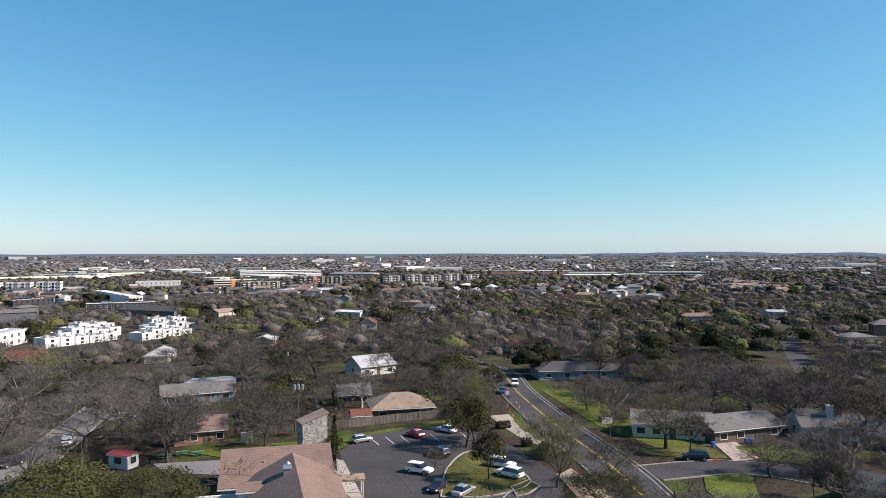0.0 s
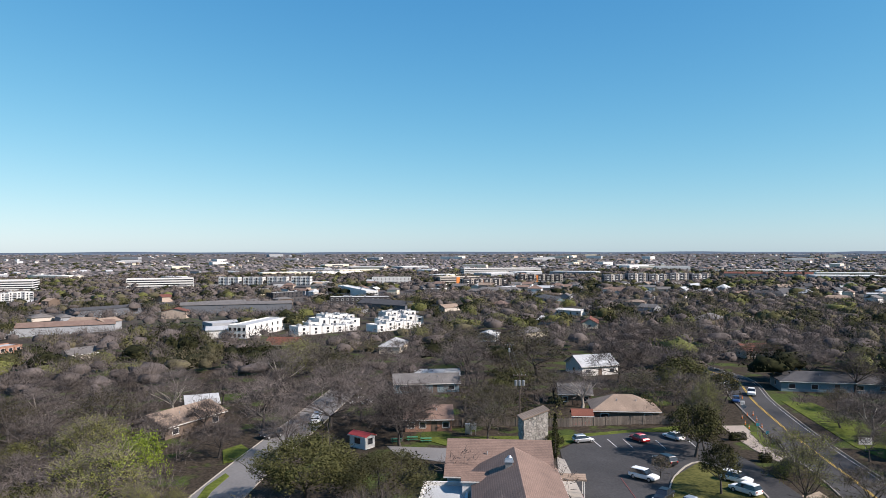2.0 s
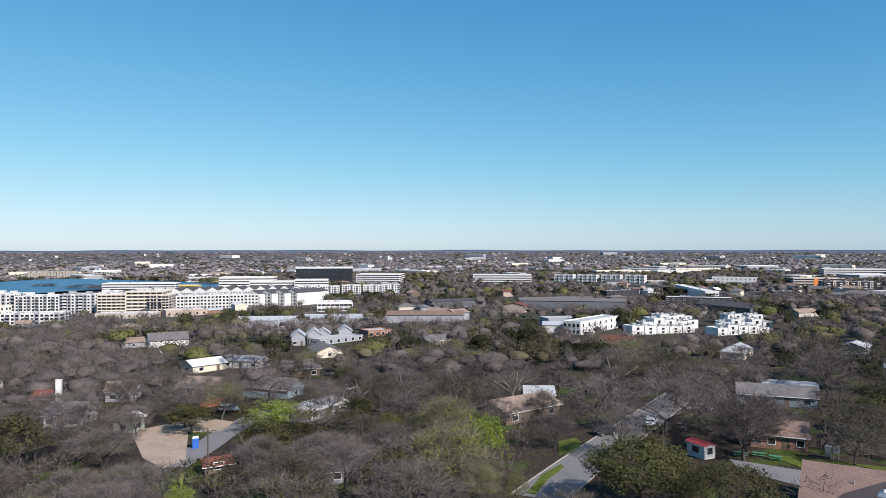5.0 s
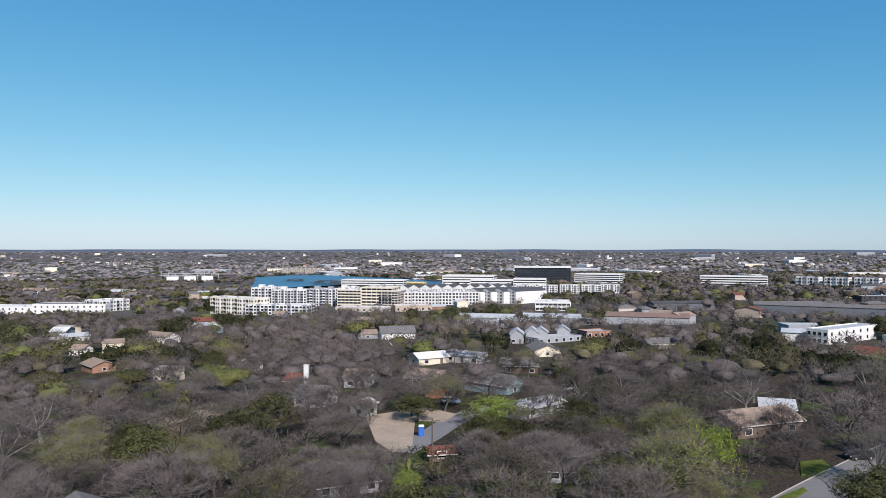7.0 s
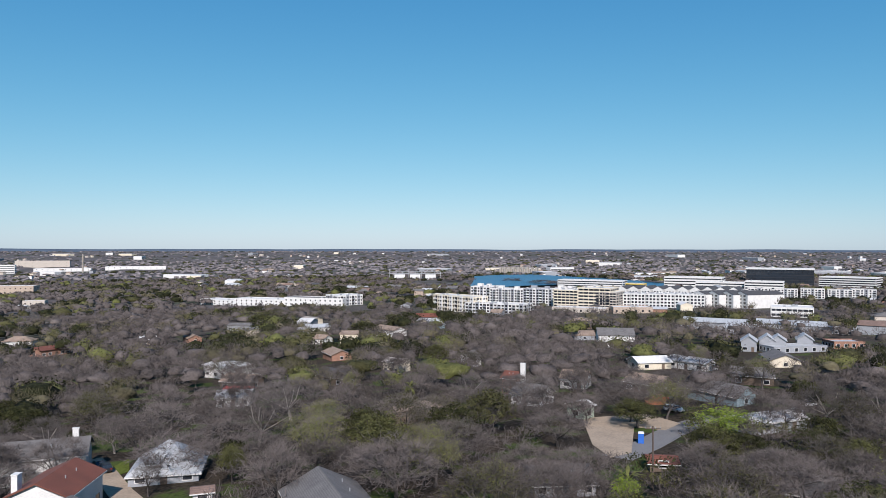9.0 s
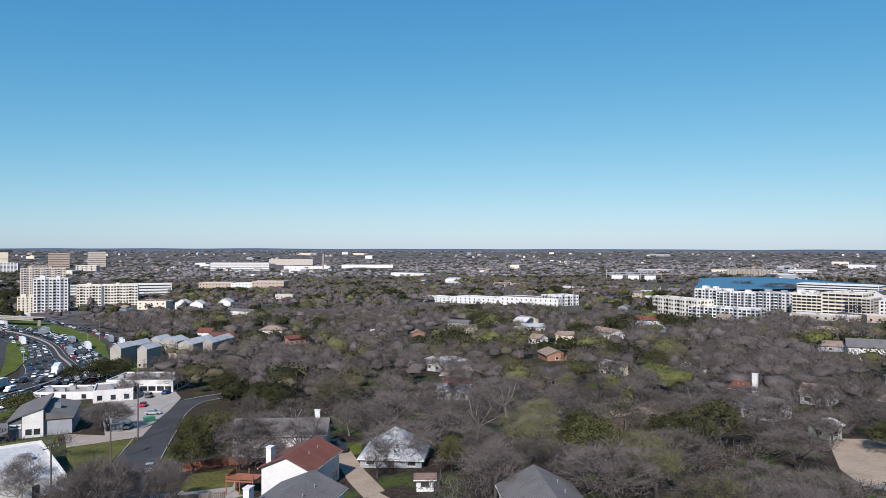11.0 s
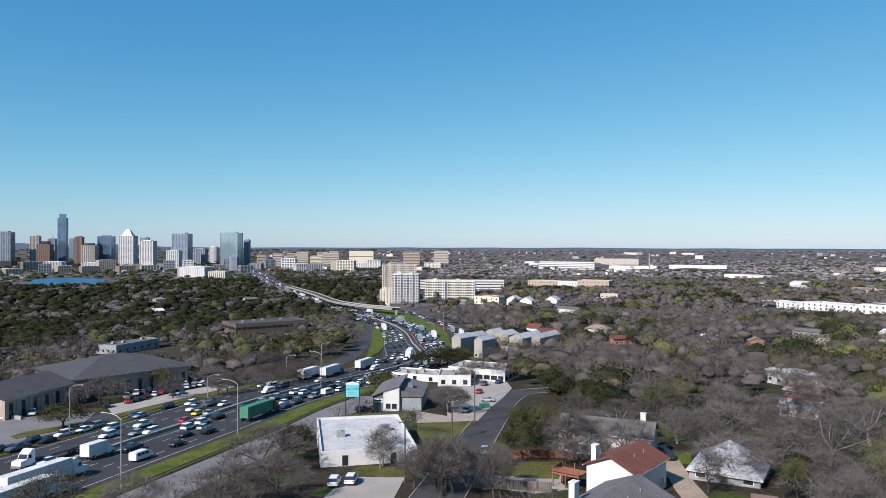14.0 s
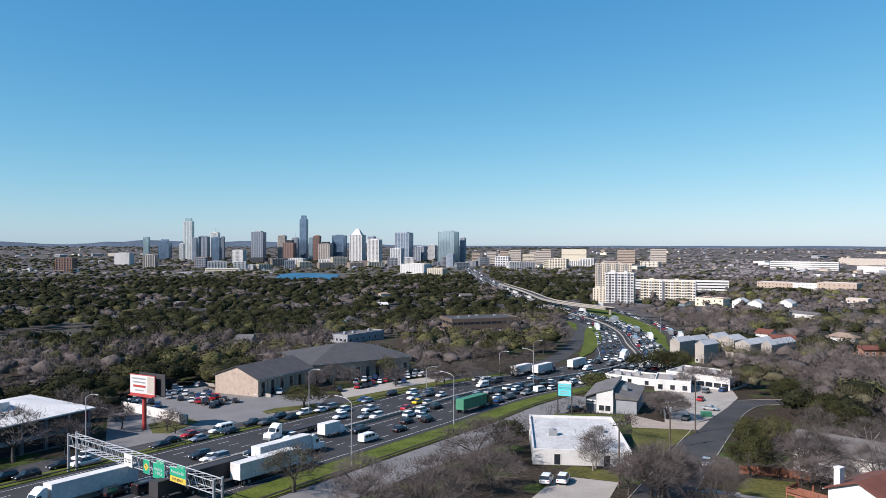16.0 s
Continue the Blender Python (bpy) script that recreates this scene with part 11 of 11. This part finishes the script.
tree(78.0, 172.7, 9, 12.9, "dark")
tree(98.8, 303.2, 10, 19.4, "dark")
tree(173.2, 481.4, 10, 28.2, "dark")
tree(204.4, 486.8, 10, 25.6, "dark")
tree(39.9, 193.7, 8, 13.6, "bare")
tree(22.4, 115.3, 11, 11.9, "bare")
tree(14.9, 138.3, 8, 8.1, "pale")
tree(33.6, 117.9, 8, 6.9, "bare")
tree(62.0, 146.1, 8.5, 16.7, "bare")
tree(16.3, 169.0, 5, 4.4, "rust")
tree(30.5, 121.7, 7, 5.1, "bare")
tree(50.9, 132.1, 6, 6.9, "bare")
# trees of the south-east streets
tree(202.2, -54.2, 12, 15.2, "spring")
tree(172.4, -58.0, 12, 19.1, "bare")
tree(128.5, -56.2, 12, 13.6, "bare")
tree(177.8, -98.6, 15, 21.4, "bare")
tree(209.4, -91.6, 12, 18.5, "bare")
tree(181.7, -125.9, 14, 21.5, "bud")
tree(150.8, -140.4, 13, 16.7, "bare")
tree(64.7, -89.8, 10, 9.0, "spring")
tree(93.4, -102.2, 9, 8.4, "olive")
tree(122.1, -140.3, 9, 9.0, "olive")
tree(75.2, -122.4, 8, 5.8, "bare")
tree(53.5, -159.5, 12, 12.2, "bare")
tree(64.4, -166.2, 12, 13.0, "bare")
tree(70.9, -159.6, 12, 12.7, "bare")
tree(93.6, -166.3, 12, 13.9, "bare")
tree(115.9, -182.5, 12, 15.7, "bare")
tree(42.9, -160.8, 9, 10.8, "bud")
tree(37.5, -126.2, 9, 7.5, "bare")
tree(30.3, -110.8, 9, 7.4, "bare")
tree(34.6, -112.6, 7, 4.8, "bare")
tree(133.2, -189.5, 12, 15.0, "bare")
tree(97.6, -200.2, 12, 14.4, "bare")
tree(88.1, -210.0, 12, 14.7, "dark")
tree(65.6, -234.3, 12, 17.7, "bud")
tree(79.4, 101.6, 8, 6.1, "dark")
tree(137.2, 107.3, 9, 6.8, "dark")
tree(154.4, 142.5, 9, 6.8, "spring")
tree(174.0, 188.7, 10, 12.9, "olive")
tree(299.1, 266.3, 12, 23.3, "dark")
tree(335.0, 396.7, 11, 21.9, "dark")
tree(219.6, 158.3, 11, 13.6, "dark")
tree(90.8, 92.1, 12, 11.5, "spring")
tree(95.8, 69.1, 11, 11.5, "spring")
tree(1123.4, 635.9, 10, 41.8, "bare")
tree(1058.5, 539.8, 10, 57.7, "bare")
tree(1036.1, 505.1, 10, 46.6, "bare")
tree(868.8, 514.1, 9, 29.4, "bare")
tree(64.5, 257.7, 9, 10.7, "bare")
tree(72.1, 250.5, 9, 10.5, "bare")
tree(57.4, 248.2, 8, 8.2, "bare")
sight(120.1, -93.7, 3.2, 0.4)
tree(77.0, 115.2, 9, 16.8, "bare")
tree(67.6, 108.4, 7, 6.2, "bare")
tree(-29.5, 411.8, 9, 16.7, "bare")
tree(-16.6, 421.6, 9, 17.1, "bare")
tree(-5.0, 449.1, 8, 14.5, "bare")
tree(-23.1, 416.3, 7, 13.5, "bud")
pad("embankment", [(57.7, 694.0), (80.8, 768.4), (92.3, 698.8), (98.6, 611.5), (100.4, 535.1), (94.0, 463.7), (79.0, 379.1), (73.3, 374.0), (82.3, 438.5), (85.0, 499.5), (82.3, 561.1), (74.3, 630.6)], 0.4, "grass_lush", "grassy embankment beside the motorway", keep=True)
pad("embankment", [(54.5, 554.9), (56.1, 512.7), (52.3, 454.5), (47.1, 414.5), (37.7, 367.4), (28.1, 337.6), (32.4, 371.6), (38.8, 428.0), (46.2, 501.9)], 0.35, "grass_lush", "green island between ramp and motorway", keep=True)
pad("embankment", [(38.7, 589.8), (44.5, 562.9), (41.4, 505.8), (38.8, 526.6)], 0.35, "grass_lush", "small green island beside a ramp", keep=True)
pad("verge", [(-73.3, 193.6), (-71.3, 199.1), (-61.3, 206.4), (-59.5, 201.2), (-70.8, 190.1)], 0.22, "grass", "grass verge beside the frontage road", keep=False)
pad("verge", [(-54.7, 218.8), (-29.6, 259.5), (-27.8, 252.4), (-52.0, 213.4)], 0.22, "grass", "grass verge beside the frontage road", keep=False)
tree(-33.6, 265.5, 9, 13.0, "bare")
tree(-28.6, 294.9, 9, 14.4, "bare")
tree(-20.9, 313.8, 9, 15.3, "bare")
tree(-10.6, 307.3, 9, 14.9, "bare")
tree(-1.1, 287.4, 8, 11.6, "bare")
tree(-36.9, 321.3, 9, 13.1, "olive")
tree(-16.2, 347.7, 9, 11.3, "olive")
tree(13.6, 574.5, 9, 18.6, "bare")
tree(29.0, 626.3, 9, 20.3, "bare")
tree(15.6, 489.3, 8, 15.8, "bare")
tree(6.2, 398.6, 8, 12.9, "bare")
tree(22.9, 452.8, 8, 13.2, "bare")
tree(1.6, 356.8, 8, 11.5, "bare")
tree(22.1, 734.3, 11, 17.8, "dark")
tree(-22.3, 270.3, 7, 11.0, "bare")
tree(-14.1, 279.1, 7, 11.3, "bare")
tree(-71.3, 284.8, 9, 11.9, "bud")
tree(-51.9, 268.4, 9, 11.1, "spring")
tree(-74.2, 260.2, 8, 8.8, "bare")
tree(-59.1, 242.9, 8, 8.1, "bare")
tree(-26.4, 248.0, 8, 10.1, "bare")
tree(-19.5, 261.2, 8, 10.6, "bare")
tree(-29.1, 245.1, 7, 9.0, "bare")
tree(-7.0, 267.3, 8, 10.8, "bare")
tree(-14.7, 251.5, 7, 9.2, "bare")
tree(3.0, 296.1, 8, 10.8, "bare")
tree(12.2, 355.6, 8, 11.5, "bare")
tree(-2.7, 267.3, 6, 8.7, "bare")
low_wall([(-122.1, 198.9), (-106.3, 188.5), (-86.5, 174.7)], 2.6, 0.4, "white_wall", "pale retaining wall below a car park")
pad("drive", [(76.3, 143.7), (78.7, 143.2), (74.4, 130.1), (68.7, 115.1), (64.2, 100.7), (59.2, 98.9), (62.5, 110.2), (68.6, 126.3)], 0.16, "earth", "pale earth driveway beside a red-roofed house", keep=True)
sight(72.5, 132.8, 0.3, 3)
sight(68.6, 121.0, 0.3, 3)
sight(64.3, 109.3, 0.3, 3)
car(73.6, 135.3, 80, "sedan", "black", "cars parked along the streets", 0.2)
# small things along the streets
traffic_cone(104.1, -126.0)
traffic_cone(109.6, -135.2)
traffic_cone(105.6, -131.4)
traffic_cone(101.1, -123.5)
traffic_cone(100.7, -126.9)
traffic_cone(108.7, -130.5)
road_sign(110.1, -132.8, -140, "steel_grey", "grey back of a diamond road sign on a post")
road_sign(96.6, -120.5, -140, "teal_sign", "small blue-green street sign on a post", False)
road_sign(91.3, -116.6, -140, "teal_sign", "small blue-green street sign on a post", False)
pad("verge", [(108.7, -13.4), (118.5, -17.3), (124.4, -21.4), (122.3, -21.6), (115.6, -17.8), (108.0, -14.7)], 0.14, "grass_lush", "narrow green verge beside a street", keep=False)
pad("lawn", [(140.6, -23.6), (143.4, -27.7), (138.0, -28.3), (131.6, -24.8), (131.2, -22.2)], 0.15, "grass_lush", "green front lawn behind a kerb", keep=True)
substation(1190, 912, -53, 109, 22)
sight(1190, 912, 6.0, 50)
sight(137.4, -50.3, 0.6, 2.5)
sight(125.9, -70.5, 0.6, 2.5)
sight(127.2, -57.8, 0.6, 2.5)
sight(104.1, -126.0, 0.3, 4)
sight(104.7, -129.5, 0.3, 4)


for x, y in ((50.5, 223.4), (52.3, 201.0), (41.0, 162.7), (49.9, 184.9), (59.0, 206.6), (36.3, 160.5), (29.3, 159.1), (70.2, 224.6)):
    sight(x, y, 0.3, 4)


# ---- woods ----
def scatter_woods():
    """Woods over the whole view: single trees near by, loose joined ones farther off."""
    gen = np.random.default_rng(21)
    xs, ys = [], []
    cell = np.array(CLEAR)
    sg = np.array(SIGHT)
    s_d = np.hypot(sg[:, 0], sg[:, 1])
    s_a = np.arctan2(-sg[:, 0], sg[:, 1])
    mid, far, grid = [], [], {}
    for q in PLANTED:
        grid.setdefault((int(q[0] // 12), int(q[1] // 12)), []).append(q)
    for r0, r1, gap in ((66, 205, 7.0), (100, 206, 5.0), (206, 420, 7.2), (420, 650, 9.6), (650, 1600, 15.5), (1600, 3000, 32.0), (3000, 4850, 60.0)):
        n = int(math.pi * (r1 ** 2 - r0 ** 2) / gap ** 2 * 0.64)
        r = np.sqrt(gen.uniform(r0 ** 2, r1 ** 2, n))
        a = np.radians(gen.uniform(-172, 44, n))
        for d, az in zip(r, a):
            x, y = -math.sin(az) * d, math.cos(az) * d
            if noise.noise(Vector((x * 0.011, y * 0.011, 3.0))) < -0.33 and d > 200:
                continue
            if np.any((cell[:, 0] - x) ** 2 + (cell[:, 1] - y) ** 2 < (cell[:, 2] + 1.5) ** 2):
                continue
            if any(inside(x, y, p) for p in PADS):
                continue
            under = r1 == 206
            h = gen.uniform(4.5, 8.0) if under else gen.uniform(8.0, 12.5)
            w = h * (gen.uniform(1.1, 1.6) if d < 205 else gen.uniform(1.2, 2.1))
            if d < 800:
                gx, gy = int(x // 12), int(y // 12)
                near_by = [q for i in (-1, 0, 1) for j in (-1, 0, 1) for q in grid.get((gx + i, gy + j), ())]
                if any((px - x) ** 2 + (py - y) ** 2 < ((pw + w) * (0.2 if under else (0.34 if d < 205 else 0.21))) ** 2 for px, py, pw in near_by):
                    continue
            z = float(land(x, y))
            before = (s_d > d + 3) & (np.abs(s_a - az) * s_d < sg[:, 3] + w * 0.5 * s_d / d)
            if np.any(before & (EYE + (sg[:, 2] - EYE) * d / s_d < z + h)):
                continue
            adeg = math.degrees(az)
            west = adeg > -6 and d > 430 + max(0.0, 12 - adeg) * 14
            u = noise.noise(Vector((x * 0.012, y * 0.012, 9.0))) + gen.uniform(-0.45, 0.45)
            if west:
                sort = "dark" if u > -0.3 else ("olive" if u > -0.42 else "bare")
            elif adeg > -14:
                sort = "bare" if d < 205 else ("dark" if u > 0.4 else ("olive" if u > 0.12 else "bare"))
            elif d < 205:
                sort = "dark" if u > 0.6 else ("olive" if u > 0.48 else ("spring" if u > 0.38 else ("bud" if u > 0.16 else ("pale" if u < -0.4 else "bare"))))
            else:
                sort = "dark" if u > 0.4 else ("olive" if u > 0.31 else ("spring" if u > 0.25 else ("bud" if u > 0.1 else ("pale" if u < -0.5 else "bare"))))
            if under and sort in ("spring", "bud"):
                sort = "bare"
            if d < 800:
                grid.setdefault((gx, gy), []).append((x, y, w))
            if d > 1600 and sort in ("spring", "bud", "pale"):
                sort = "bare"
            if d < 205 and not under:
                tree(x, y, h, w, "thin" if sort == "bare" and d > 125 else sort, "trees of the suburb")
            elif d < 1600:
                mid.append((x, y, z, h, w, sort, under))
            else:
                far.append((x, y, z, h * (0.7 if d < 3000 else 0.45), w * (1.15 if d < 3000 else 1.6), sort, False))
    mats = {"bare": "wood_far", "pale": "wood_pale", "spring": "leaf_fresh", "bud": "wood_bud", "dark": "leaf_dark", "olive": "leaf_olive"}
    # net, size of the lumpy core, sprays and their size: for leafy crowns, then for bare ones
    leafy = ((2, 0.7, 260, 0.5), (1, 0.72, 130, 0.7), (1, 0.9, 24, 1.3), (1, 1.0, 5, 2.4), (1, 0.0, 230, 0.27))
    barren = ((2, 0.45, 420, 1.5), (1, 0.55, 140, 2.0), (1, 0.8, 26, 1.4), (1, 1.0, 5, 2.4), (1, 0.0, 130, 1.2))
    groups = {}
    for x, y, z, h, w, sort, under in mid + far:
        d = math.hypot(x, y)
        groups.setdefault((sort, 4 if under else (d > 300) + (d > 650) + (d > 1600)), []).append((x, y, z, h, w))
    for (sort, lod), rows in groups.items():
        rows = np.array(rows)
        bare = sort in ("bare", "pale", "bud")
        cuts, fill, n, size = (barren if bare else leafy)[lod]
        v, f, soft = wood_crowns(rows[:, :3], rows[:, 3], rows[:, 4], gen, cuts, fill, n, size, bare and lod in (0, 1, 4), 1.0 if bare else 0.6, 0.11 if lod == 1 else 0.085)
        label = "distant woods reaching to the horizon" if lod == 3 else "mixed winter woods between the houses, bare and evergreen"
        # the farthest bare crowns take the wood colour with haze painted in
        tagged(new("woods", fast_mesh("woods", v, f, "wood_haze" if lod == 3 and sort == "bare" else mats[sort], 0)), label, "woods", kind="stuff")



scatter_woods()
for group in list(TREES.values()) + [[v] for v in CARS.values()]:
    for proto in group:
        for o in (*proto.children_recursive, proto):
            bpy.data.objects.remove(o)
